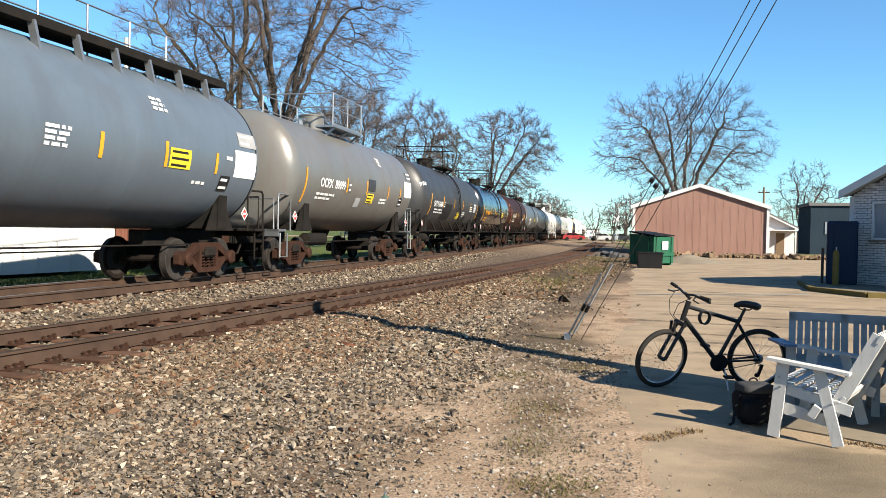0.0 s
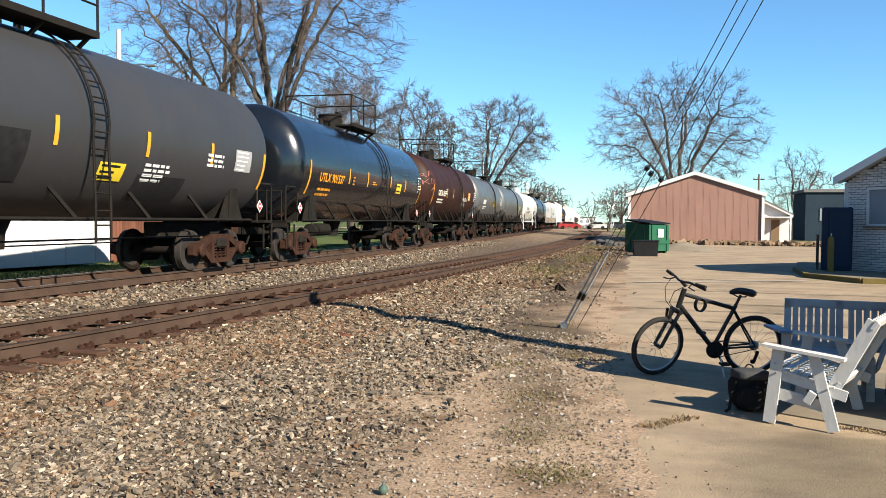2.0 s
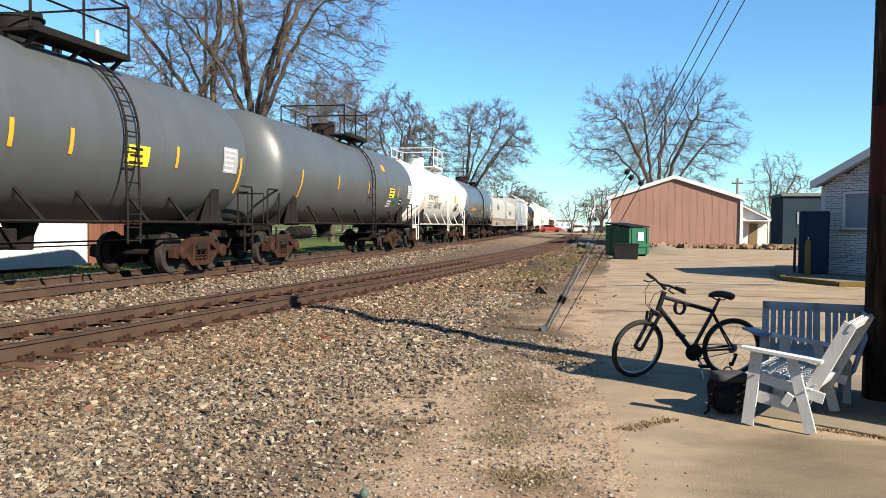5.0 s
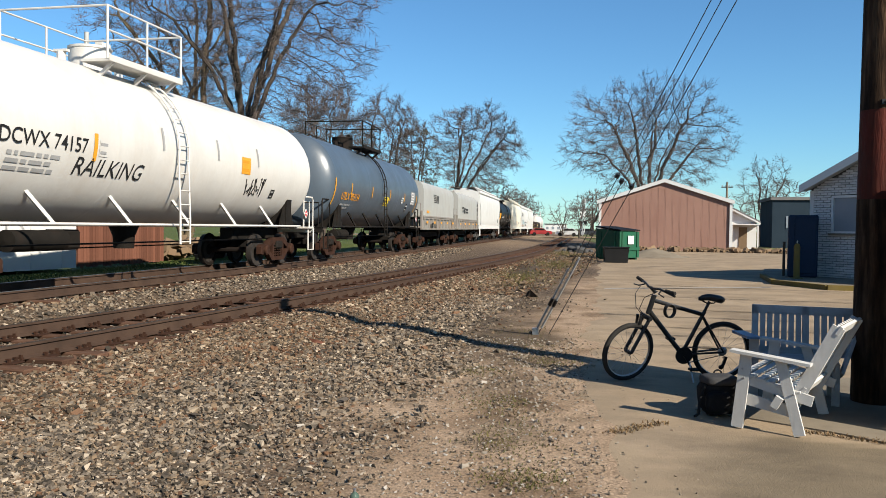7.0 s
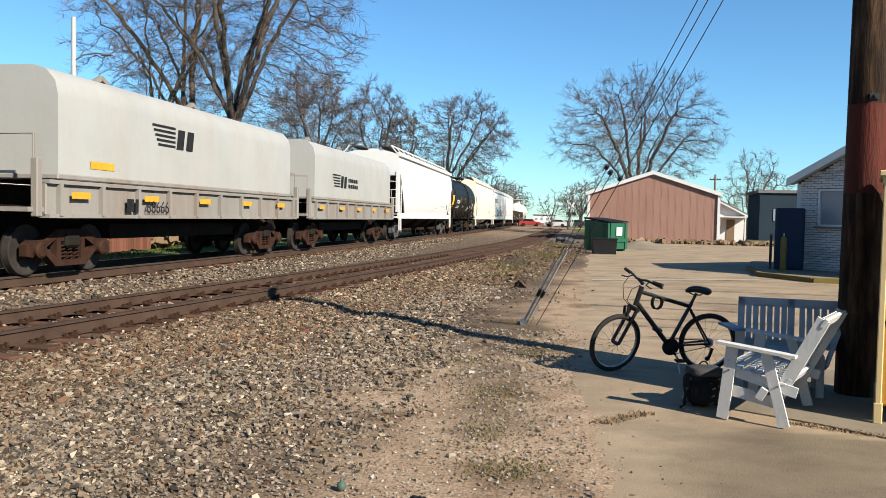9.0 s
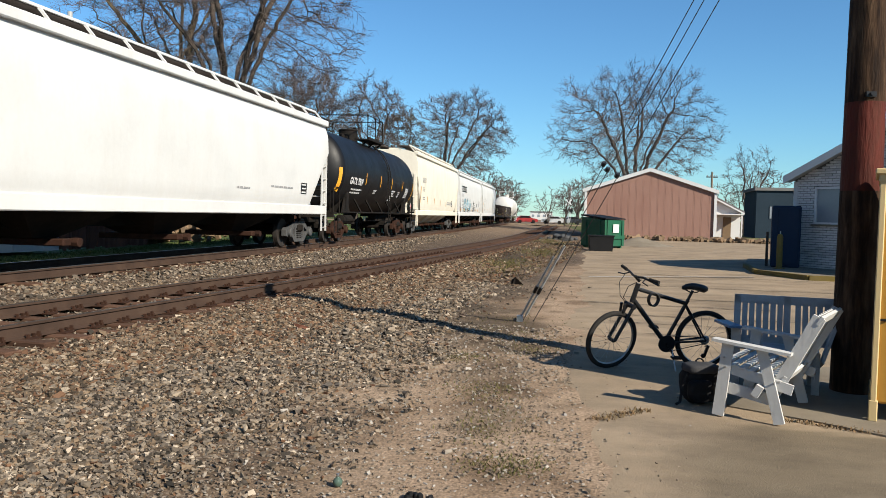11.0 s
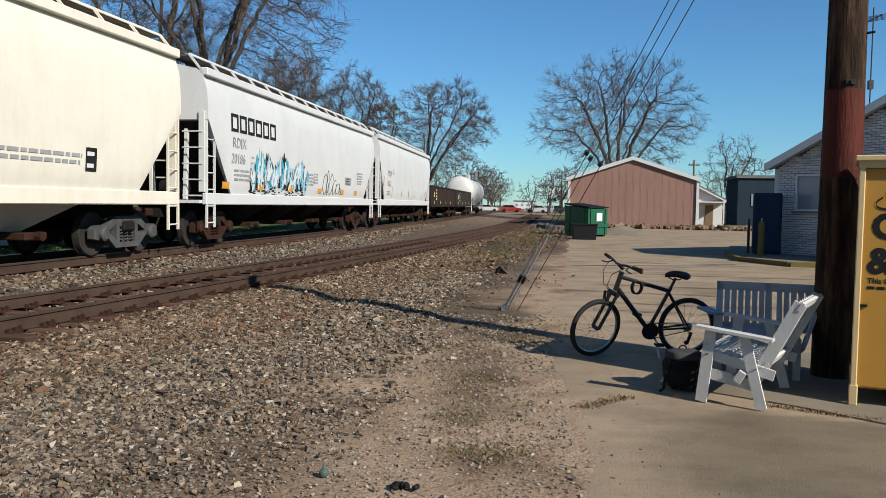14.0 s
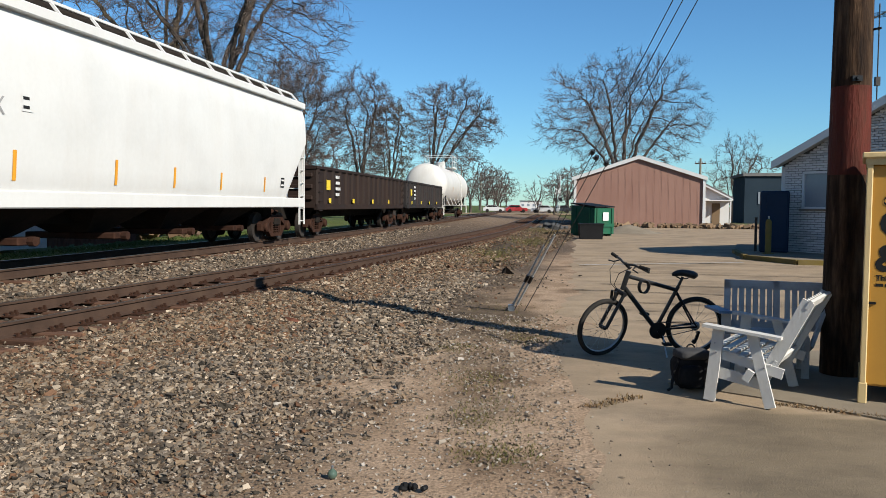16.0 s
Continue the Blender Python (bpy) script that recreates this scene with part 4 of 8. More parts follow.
        part("end_platform", Shape().box((0, sg * (ln / 2 - 0.62), 1.12), (2.9, 0.5, 0.06)).box((0, sg * (ln / 2 - 0.4), 1.05), (2.9, 0.06, 0.18)), rail_mat, car)
        coupler(car, sg * (ln / 2 - 0.75), sg)
        add_truck(car, sg * ty, frame_mat)
        ey = sg * (ln / 2 - 0.42)
        for sx in (-1, 1):
            loop_rail(car, [(sx * 1.42, ey, 1.1), (sx * 1.42, ey, 2.0), (sx * 1.42, ey - sg * 0.06, 2.08), (sx * 1.42, ey - sg * 0.72, 2.08), (sx * 1.42, ey - sg * 0.78, 2.0), (sx * 1.42, ey - sg * 0.78, 1.1)], 0.026, rail_mat)
            loop_rail(car, [(sx * 1.46, ey - sg * 0.05, 1.05), (sx * 1.46, ey - sg * 0.05, 0.42), (sx * 1.46, ey - sg * 0.5, 0.42), (sx * 1.46, ey - sg * 0.5, 1.05)], 0.024, rail_mat, "stirrup")
        loop_rail(car, [(-1.3, ey, 1.1), (-1.3, ey, 1.95), (1.3, ey, 1.95), (1.3, ey, 1.1)], 0.022, rail_mat)
    part("brake_reservoir", Shape().turned([(-0.75, 0.0), (-0.72, 0.2), (0.72, 0.2), (0.75, 0.0)], 14, "y", (0.55, -ty + 2.6, 0.85)).box((0.2, -ty + 3.8, 0.85), (0.5, 0.5, 0.4), bevel=0.05), under, car)
    part("outlet_valve", Shape().turned([(0.62, 0.0), (0.62, 0.22), (0.9, 0.24), (1.15, 0.34), (1.2, 0.34)], 14, "z"), under, car)
    if rods:
        for sx in (-1, 1):
            loop_rail(car, [(sx * 1.44, -ty - 0.8, 1.16), (sx * 1.44, ty + 0.8, 1.16)], 0.03, rail_mat, "side_rail")
            n = 5
            for i in range(n):
                yy = -ty + 1.6 + (2 * ty - 3.2) * i / (n - 1)
                part("rail_strut", Shape().bar((sx * 1.44, yy + 0.35, 1.16), (sx * 1.24, yy - 0.1, 1.72), 0.05, 0.06), rail_mat, car)
    loop_rail(car, [(0.9, -ty, 0.78), (0.9, ty, 0.78)], 0.018, under, "brake_rod")
    loop_rail(car, [(-0.9, -ty, 0.62), (-0.9, ty, 0.62)], 0.016, under, "brake_rod")
    for u, h in stripes:
        mark(surf, car, "reflective_stripe", u, -0.44 if h < 0.8 else -0.9, 0.10, h, "stripe", "orange reflective stripe")
    return car, surf, ln, hy


def panel(surf, car, u, v, w, h, mat, ink, rows=3):
    mark(surf, car, "data_panel", u, v, w, h, mat, "small painted data panel")
    s = Shape()
    rng = random.Random(int(u * 100) + 7)
    for k in range(rows):
        z0 = v + h * (k + 0.3) / rows
        e = w * rng.uniform(0.6, 0.9)
        s.add([surf.at(u + w * 0.08, z0, 0.017), surf.at(u + e, z0, 0.017), surf.at(u + e, z0 + h * 0.35 / rows, 0.017), surf.at(u + w * 0.08, z0 + h * 0.35 / rows, 0.017)], [(0, 1, 2, 3)])
    tagged(part("panel_print", s, ink, car, angle=0), kind="stuff")


def placard(car, x, y, z, size=0.16):
    s = Shape()
    s.cur = 0
    s.prism([(y - size, z), (y, z - size), (y + size, z), (y, z + size)], x, x + 0.01, "x")
    s.cur = 1
    q = size * 0.75
    s.prism([(y - q, z), (y, z - q), (y + q, z), (y, z + q)], x + 0.009, x + 0.014, "x")
    s.cur = 0
    s.prism([(y - q * 0.6, z - 0.02), (y + q * 0.6, z - 0.02), (y + q * 0.6, z + 0.03), (y - q * 0.6, z + 0.03)], x + 0.013, x + 0.017, "x")
    part("placard", s, ["white_mark", "red_mark"], car, "red and white warning placard")


def build_tanks():
    # blue-grey, long roof walkway
    car, sf, ln, hy = tank_car(0, "blue-grey railway tank car with long roof walkway", "grey_blue", 1.67, 2.78, ladder=None, platform=False, walkway="under", rods=False,
                               stripes=((-4.25, 0.45), (-1.29, 0.45), (1.50, 0.45), (3.42, 0.5), (5.30, 0.45), (7.48, 0.9)), two_tone="under", dome=-0.5)
    panel(sf, car, 3.58, -0.44, 0.75, 0.40, "yellow", "black_mark", 3)
    mark(sf, car, "white_panel", 6.12, -0.46, 1.0, 0.62, "white_mark", "blank white panel")
    panel(sf, car, 5.59, -0.82, 0.42, 0.36, "black_mark", "white_mark", 2)
    bars(sf, car, 0.20, -0.07, 0.6, 4, "white_mark", 0.06, 0.035, 2)
    bars(sf, car, 3.19, 0.88, 0.5, 3, "white_mark", 0.07, 0.04, 3)
    panel(sf, car, 6.33, 0.26, 0.8, 0.34, "grey_mark", "white_mark", 2)
    bars(sf, car, 4.53, -0.72, 0.7, 1, "white_mark", 0.07, 0.04, 4)
    bars(sf, car, 5.73, -0.10, 0.3, 1, "white_mark", 0.08, 0.04, 5)
    placard(car, 1.50, hy - 0.9, 1.5)
    # warm grey
    car, sf, ln, hy = tank_car(1, "weathered warm grey railway tank car with white lettering", "grey_warm", 1.67, 2.78, ladder=None, rods=False, rail_mat="galv",
                               stripes=((-5.2, 1.0), (-1.9, 0.45), (0.04, 0.5), (2.5, 0.42), (4.05, 0.44), (5.85, 0.9)), dome=-0.9)
    write(sf, car, "OCPX  80099", -4.11, -0.36, 0.36, "white_mark", 0.010)
    bars(sf, car, -4.25, -0.62, 1.6, 2, "white_mark", 0.07, 0.06, 5)
    panel(sf, car, 0.22, -0.70, 0.70, 0.34, "yellow", "black_mark", 3)
    mark(sf, car, "faded_patch", 0.24, -0.27, 0.75, 0.40, "grey_dark", "faded dark patch")
    mark(sf, car, "faded_patch", -0.86, -0.9, 0.5, 0.34, "grey_mark", "faded grey patch")
    mark(sf, car, "white_panel", 4.62, -0.30, 1.0, 0.62, "white_mark", "pale data panel")
    panel(sf, car, 5.04, 0.40, 0.9, 0.34, "grey_mark", "white_mark", 2)
    bars(sf, car, 1.66, -0.55, 0.85, 2, "white_mark", 0.07, 0.05, 6)
    panel(sf, car, 4.00, -0.69, 0.42, 0.34, "black_mark", "white_mark", 2)
    panel(sf, car, -1.73, -0.42, 0.28, 0.32, "grey_warm", "white_mark", 2)
    bars(sf, car, 1.66, 0.95, 0.45, 3, "white_mark", 0.08, 0.04, 7)
    placard(car, 1.50, hy - 0.8, 1.5)
    placard(car, 1.50, -hy + 0.7, 1.5)
    # dark grey
    car, sf, ln, hy = tank_car(2, "dark grey railway tank car with white lettering and black patches", "grey_dark", 1.67, 2.78, ladder=0.9,
                               stripes=((-5.79, 1.0), (-3.08, 0.5), (-0.41, 0.48), (2.05, 0.48), (4.37, 0.48), (6.82, 0.9)), dome=-0.3)
    write(sf, car, "GATX 95484", -5.17, -0.46, 0.37, "white_mark", 0.008)
    write(sf, car, "95484", -7.23, 0.40, 0.24, "white_mark", 0.005)
    bars(sf, car, -4.81, -0.64, 2.1, 2, "white_mark", 0.07, 0.07, 9)
    panel(sf, car, -2.92, -0.46, 0.3, 0.32, "grey_dark", "white_mark", 3)
    mark(sf, car, "painted_out_patch", -2.91, -1.12, 2.0, 0.86, "black_mark", "painted-out black patch")
    mark(sf, car, "painted_out_patch", 1.98, -1.42, 1.65, 0.62, "black_mark", "painted-out black patch")
    panel(sf, car, 0.83, -0.98, 0.72, 0.36, "yellow", "black_mark", 3)
    bars(sf, car, 2.12, -0.62, 0.9, 4, "white_mark", 0.06, 0.045, 10)
    panel(sf, car, 5.45, -0.5, 0.75, 0.5, "grey_mark", "white_mark", 5)
    bars(sf, car, 4.25, -0.25, 0.8, 3, "white_mark", 0.06, 0.05, 11)
    placard(car, 1.50, hy - 0.6, 1.5)
    placard(car, 1.50, -hy + 0.6, 1.5)
    # gloss black
    car, sf, ln, hy = tank_car(3, "glossy blue-black railway tank car with orange lettering", "black_gloss", 1.67, 2.78, ladder=1.5,
                               stripes=((-6.13, 1.0), (-2.80, 0.5), (-0.89, 0.5), (1.88, 0.5), (3.96, 0.48), (6.42, 0.9)), dome=-0.2)
    write(sf, car, "UTLX 901537", -5.34, -0.46, 0.36, "orange_mark", 0.009, 0.10)
    bars(sf, car, -5.28, -0.75, 1.4, 2, "orange_mark", 0.08, 0.09, 13)
    panel(sf, car, -2.43, -0.47, 0.25, 0.32, "black_mark", "orange_mark", 3)
    panel(sf, car, 2.76, -0.55, 0.65, 0.38, "yellow", "black_mark", 2)
    panel(sf, car, 5.93, -0.42, 0.8, 0.7, "grey_mark", "white_mark", 6)
    bars(sf, car, -0.30, -0.28, 0.5, 2, "orange_mark", 0.04, 0.03, 14)
    placard(car, 1.50, hy - 0.6, 1.5)
    placard(car, 1.50, -hy + 0.6, 1.5)
    # brown
    car, sf, ln, hy = tank_car(4, "dusty brown railway tank car with pale lettering and chalk scrawl", "brown", 1.67, 2.78, ladder=1.2,
                               stripes=((-6.00, 1.0), (-2.73, 0.5), (-1.05, 0.5), (1.95, 0.5), (4.01, 0.5), (6.60, 0.9)), dome=-0.3)
    write(sf, car, "GATX 1559", -4.88, -0.37, 0.38, "cream", 0.008)
    bars(sf, car, -4.83, -0.60, 1.6, 2, "cream", 0.07, 0.07, 16)
    panel(sf, car, -3.04, -0.28, 0.3, 0.30, "brown", "cream", 3)
    write(sf, car, "RAIL", -6.65, 0.50, 0.40, "pink_mark", -0.006)
    write(sf, car, "KING", -6.60, 0.10, 0.42, "pink_mark", -0.006)
    arrow = Shape()
    for p, q in (((-6.1, -0.65), (-6.15, -0.05)), ((-6.15, -0.05), (-6.3, -0.2)), ((-6.15, -0.05), (-6.0, -0.2))):
        arrow.tube([sf.at(*p, 0.01), sf.at(*q, 0.01)], 0.018, 5)
    part("chalk_arrow", arrow, "pink_mark", car)
    panel(sf, car, 3.58, -0.42, 0.62, 0.44, "orange_mark", "cream", 3)
    write(sf, car, "RAILKING", 1.83, -0.52, 0.34, "white_mark", 0.0, 0.2)
    bars(sf, car, 1.92, -0.68, 1.2, 2, "grey_mark", 0.06, 0.05, 17)
    panel(sf, car, 5.52, -0.44, 0.75, 0.6, "grey_mark", "white_mark", 5)
    placard(car, 1.50, hy - 0.6, 1.5)
    placard(car, 1.50, -hy + 0.6, 1.5)
    # two mid grey
    car, sf, ln, hy = tank_car(5, "grey railway tank car with white lettering", "grey_mid", 1.63, 2.74, ladder=0.9, stripes=((-5.17, 0.9), (-2.13, 0.45), (-0.74, 0.45), (2.59, 0.45), (5.45, 0.9)))
    bars(sf, car, -4.07, -0.42, 1.5, 1, "white_mark", 0.30, 0.1, 18)
    bars(sf, car, -4.07, -0.62, 1.6, 2, "white_mark", 0.07, 0.06, 19)
    panel(sf, car, 0.92, -0.5, 0.7, 0.4, "yellow", "black_mark", 3)
    panel(sf, car, 4.62, -0.4, 0.7, 0.6, "grey_mark", "white_mark", 5)
    car, sf, ln, hy = tank_car(6, "weathered mid-grey railway tank car with yellow panel and scrawl", "grey_mid", 1.63, 2.74, ladder=0.9,
                               stripes=((-6.28, 0.9), (-2.96, 0.45), (0.55, 0.45), (4.99, 0.45), (7.67, 0.9)))
    panel(sf, car, 3.60, -0.5, 0.8, 0.40, "yellow", "black_mark", 3)
    panel(sf, car, 6.65, -0.45, 0.8, 0.62, "grey_mark", "white_mark", 6)
    panel(sf, car, 5.45, -0.8, 0.4, 0.34, "black_mark", "white_mark", 2)
    bars(sf, car, 3.60, -0.68, 0.6, 3, "white_mark", 0.06, 0.05, 20)
    mark(sf, car, "peeling_patch", 2.68, 0.55, 0.4, 0.26, "orange_mark", "peeling orange patch")
    rng = random.Random(5)
    sc = Shape()
    for k in range(7):
        sc.tube([sf.at(4.5 + k * 0.09 + rng.uniform(-0.08, 0.08), -0.8 + rng.uniform(0, 0.45), 0.010) for _ in range(4)], 0.012, 4)
    part("spray_scrawl", sc, "green_steel", car, "dark green spray scrawl")
    placard(car, 1.50, hy - 0.6, 1.55)
    # white
    car, sf, ln, hy = tank_car(7, "white railway tank car with black lettering and spray scrawl", "white_tank", 1.63, 2.74, ladder=0.8, rail_mat="white_tank",
                               stripes=((-6.84, 0.9), (-3.36, 0.5)), dome=-1.2)
    write(sf, car, "DCWX 74157", -5.68, -0.31, 0.36, "black_mark", 0.002)
    bars(sf, car, -5.45, -0.50, 1.3, 3, "grey_mark", 0.07, 0.06, 22)
    write(sf, car, "RAILKING", -3.86, -0.72, 0.48, "black_mark", 0.0, 0.25)
    panel(sf, car, 2.57, -0.26, 0.5, 0.42, "stripe", "orange_mark", 2)
    panel(sf, car, -3.20, -0.34, 0.26, 0.30, "white_tank", "grey_mark", 2)
    for u in (-1.1, 1.3, 3.5):
        mark(sf, car, "grey_stripe", u, -0.03, 0.08, 0.48, "grey_mark")
    s = Shape()
    rng = random.Random(3)
    for k in range(9):
        s.tube([sf.at(3.04 + k * 0.12 + rng.uniform(-0.12, 0.12), -0.85 + rng.uniform(0, 0.55), 0.012) for _ in range(4)], 0.014, 4)
    part("spray_scrawl", s, "black_mark", car, "black spray-painted scrawl")
    panel(sf, car, 4.57, -0.84, 0.26, 0.26, "black_mark", "grey_mark", 2)
    placard(car, 1.50, hy - 0.6, 1.55)
    # blue grey
    car, sf, ln, hy = tank_car(8, "blue-grey railway tank car with orange lettering", "blue_grey", 1.63, 2.74, ladder=0.6,
                               stripes=((-6.78, 1.0), (-4.86, 0.45), (-2.03, 0.45), (0.87, 0.48), (3.61, 0.44), (6.22, 0.9)), dome=-0.9)
    write(sf, car, "UTLX 903134", -5.91, -0.62, 0.38, "orange_mark", 0.006, 0.08)
    bars(sf, car, -5.73, -0.85, 1.3, 2, "grey_mark", 0.07, 0.06, 24)
    panel(sf, car, 0.02, -0.70, 0.72, 0.40, "yellow", "black_mark", 3)
    panel(sf, car, 4.99, -0.50, 0.85, 0.62, "grey_mark", "white_mark", 5)
    panel(sf, car, 4.20, -0.85, 0.28, 0.36, "black_mark", "white_mark", 2)
    bars(sf, car, 3.10, -0.28, 0.45, 3, "white_mark", 0.06, 0.04, 29)
    placard(car, 1.50, hy - 0.6, 1.55)
    # black
    car, sf, ln, hy = tank_car(12, "matt black railway tank car with white lettering", "black_tank", 1.63, 2.74, ladder=1.0,
                               stripes=((-6.75, 1.0), (-3.36, 0.5), (-0.80, 0.5), (1.42, 0.48), (3.80, 0.46), (6.37, 0.9)), dome=-0.5)
    write(sf, car, "GATX 3909", -5.69, -0.48, 0.38, "white_mark", 0.010)
    bars(sf, car, -5.22, -0.72, 1.7, 2, "white_mark", 0.07, 0.07, 26)
    bars(sf, car, 1.71, -0.58, 0.8, 5, "white_mark", 0.07, 0.05, 27)
    bars(sf, car, 3.10, -0.6, 0.5, 3, "white_mark", 0.06, 0.05, 28)
    panel(sf, car, 4.62, -0.82, 0.75, 0.52, "grey_mark", "white_mark", 6)
    bars(sf, car, -1.71, -0.66, 0.6, 2, "white_mark", 0.06, 0.05, 30)
    placard(car, 1.50, hy - 0.6, 1.55)
    # white, the last car
    car, sf, ln, hy = tank_car(18, "white railway tank car at the end of the train", "white_tank", 1.63, 2.74, ladder=0.9, rail_mat="white_tank", stripes=((-3.70, 0.36),), dome=0.4)


def hopper_car(k, label, paint, bays=4, top=4.55, frame_mat="truck", painted_shade=True):
    car, ln = new_car(k, "covered_hopper_car", label)
    hy = ln / 2 - 0.66
    zb, zt = 1.28, top
    def half(z):
        """Half width of the bulged side."""
        u = (z - zb) / (zt - zb)
        return 1.50 + 0.07 * math.sin(min(max(u, 0), 1) * math.pi) - 0.10 * smooth((u - 0.82) / 0.18) - 0.06 * smooth((0.1 - u) / 0.1)
    surf = Flat(half)
    s = Shape()
    stations = [(-hy, 3.2), (-hy + 0.05, 3.15), (-hy + 1.6, zb + 0.1), (-hy + 1.75, zb), (0, zb), (hy - 1.75, zb), (hy - 1.6, zb + 0.1), (hy - 0.05, 3.15), (hy, 3.2)]
    n = 12
    ring = []
    for y, z0 in stations:
        row = [(half(z0 + (zt - z0) * i / n), y, z0 + (zt - z0) * i / n) for i in range(n + 1)]
        row += [(0.75, y, zt + 0.16), (-0.75, y, zt + 0.16)]
        row += [(-a, b, c) for a, b, c in row[n::-1]]
        ring.append(row)
    m = len(ring[0])
    vs = [p for r in ring for p in r]
    fs = [(j * m + i, j * m + i + 1, (j + 1) * m + i + 1, (j + 1) * m + i) for j in range(len(ring) - 1) for i in range(m - 1)]
    fs += [((j + 1) * m, (j + 1) * m + m - 1, j * m + m - 1, j * m) for j in range(len(ring) - 1)]
    fs += [tuple(range(m)), tuple(range((len(ring) - 1) * m, len(ring) * m))]
    s.add(vs, fs)
    part("body", s, paint, car, angle=35)
    for sx in (-1, 1):
        part("top_chord", Shape().box((sx * (half(zt) + 0.05), 0, zt - 0.03), (0.20, 2 * hy, 0.20), bevel=0.02), paint, car)
        part("side_sill", Shape().box((sx * 1.46, 0, zb - 0.06), (0.12, ln - 1.3, 0.30), bevel=0.02), paint, car)
        for sg in (-1, 1):
            y = sg * (hy - 0.02)
            part("corner_post", Shape().box((sx * 1.40, y, 2.4), (0.14, 0.14, 2.0)), paint, car)
            for dz in range(7):
                part("rung", Shape().rod((sx * 1.50, y - sg * 0.02, 0.62 + dz * 0.42), (sx * 1.50, y - sg * 0.46, 0.62 + dz * 0.42), 0.018, n=6), paint, car)
            for dy in (0.02, 0.46):
                part("ladder_rail", Shape().box((sx * 1.50, y - sg * dy, 2.0), (0.05, 0.05, 3.0)), paint, car)
            for dz in range(5):
                part("end_rung", Shape().rod((sx * 0.9, y + sg * 0.08, 1.3 + dz * 0.4), (sx * 1.42, y + sg * 0.08, 1.3 + dz * 0.4), 0.018, n=6), paint, car)
    part("centre_sill", Shape().box((0, 0, 0.95), (0.6, ln - 1.2, 0.4)), "under", car)
    for sg in (-1, 1):
        if painted_shade:
            # thin dark plate over the sloped end: shade under the car as colour
            part("slope_sheet", Shape().bar((0, sg * (hy - 0.0), 3.16), (0, sg * (hy - 1.66), zb + 0.0), 2.86, 0.03, (0, sg, -1)), "under", car, "slope sheet with its shade painted dark")
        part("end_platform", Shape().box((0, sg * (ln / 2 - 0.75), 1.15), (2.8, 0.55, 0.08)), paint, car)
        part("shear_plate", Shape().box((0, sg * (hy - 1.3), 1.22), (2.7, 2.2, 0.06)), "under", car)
        for bx in (-0.9, 0.9):
            part("end_brace", Shape().bar((bx, sg * (hy - 0.1), 1.2), (bx, sg * (hy - 0.2), 3.1), 0.08, 0.12), paint, car)
        part("brake_cylinder", Shape().turned([(-0.4, 0.0), (-0.38, 0.2), (0.3, 0.2), (0.34, 0.0)], 12, "x", (0.4, sg * (hy - 0.6), 1.5)), "under", car)
        coupler(car, sg * (ln / 2 - 0.75), sg)
        add_truck(car, sg * (ln / 2 - 2.1), frame_mat)
    span = 2 * hy - 5.6
    for b in range(bays):
        yc = -span / 2 + span * (b + 0.5) / bays
        w = span / bays / 2 - 0.12
        hp = Shape()
        hp.add([(-1.42, yc - w, zb), (1.42, yc - w, zb), (1.42, yc + w, zb), (-1.42, yc + w, zb), (-0.45, yc - 0.35, 0.55), (0.45, yc - 0.35, 0.55), (0.45, yc + 0.35, 0.55), (-0.45, yc + 0.35, 0.55)],
               [(0, 1, 5, 4), (1, 2, 6, 5), (2, 3, 7, 6), (3, 0, 4, 7), (4, 5, 6, 7), (0, 3, 2, 1)])
        # bays take the underframe's dark colour in place of the shade on them
        part("hopper_bay", hp, paint if not painted_shade else "under", car)
        part("outlet_gate", Shape().box((0, yc, 0.48), (2.1, 0.6, 0.14), bevel=0.02).rod((1.05, yc, 0.48), (1.18, yc, 0.48), 0.09), "truck", car)
    # running boards
    rb = Shape().box((0.72, 0, zt + 0.37), (0.62, 2 * hy, 0.04)).box((-0.72, 0, zt + 0.37), (0.62, 2 * hy, 0.04)).box((0, 0, zt + 0.36), (0.9, 0.6, 0.04))
    part("running_board", rb, "grate", car, "brown-grey steel grating running board")
    for sx in (-1, 1):
        part("roof_rail", Shape().bar((sx * 1.05, -hy, zt + 0.40), (sx * 1.05, hy, zt + 0.40), 0.05, 0.05), paint, car)
        y = -hy
        while y <= hy + 0.01:
            part("roof_bracket", Shape().bar((sx * 1.36, y, zt + 0.03), (sx * 1.05, y, zt + 0.40), 0.05, 0.05), paint, car)
            y += 2 * hy / 14
    part("hatch", Shape().box((0, 0, zt + 0.24), (0.62, 2 * hy - 1.6, 0.14), bevel=0.03), paint, car)
    return car, surf, ln, hy


def end_text(car, hy, lines, size, z):
    """Writing on the leading end of a hopper."""
    for i, text in enumerate(lines):
        vs, fs = letters(text, size)
        s = Shape()
        s.add([(-0.2 + a, -hy - 0.014, z - i * size * 1.15 + b) for a, b in vs], fs)
        part("lettering", s, "grey_mark", car, angle=0)


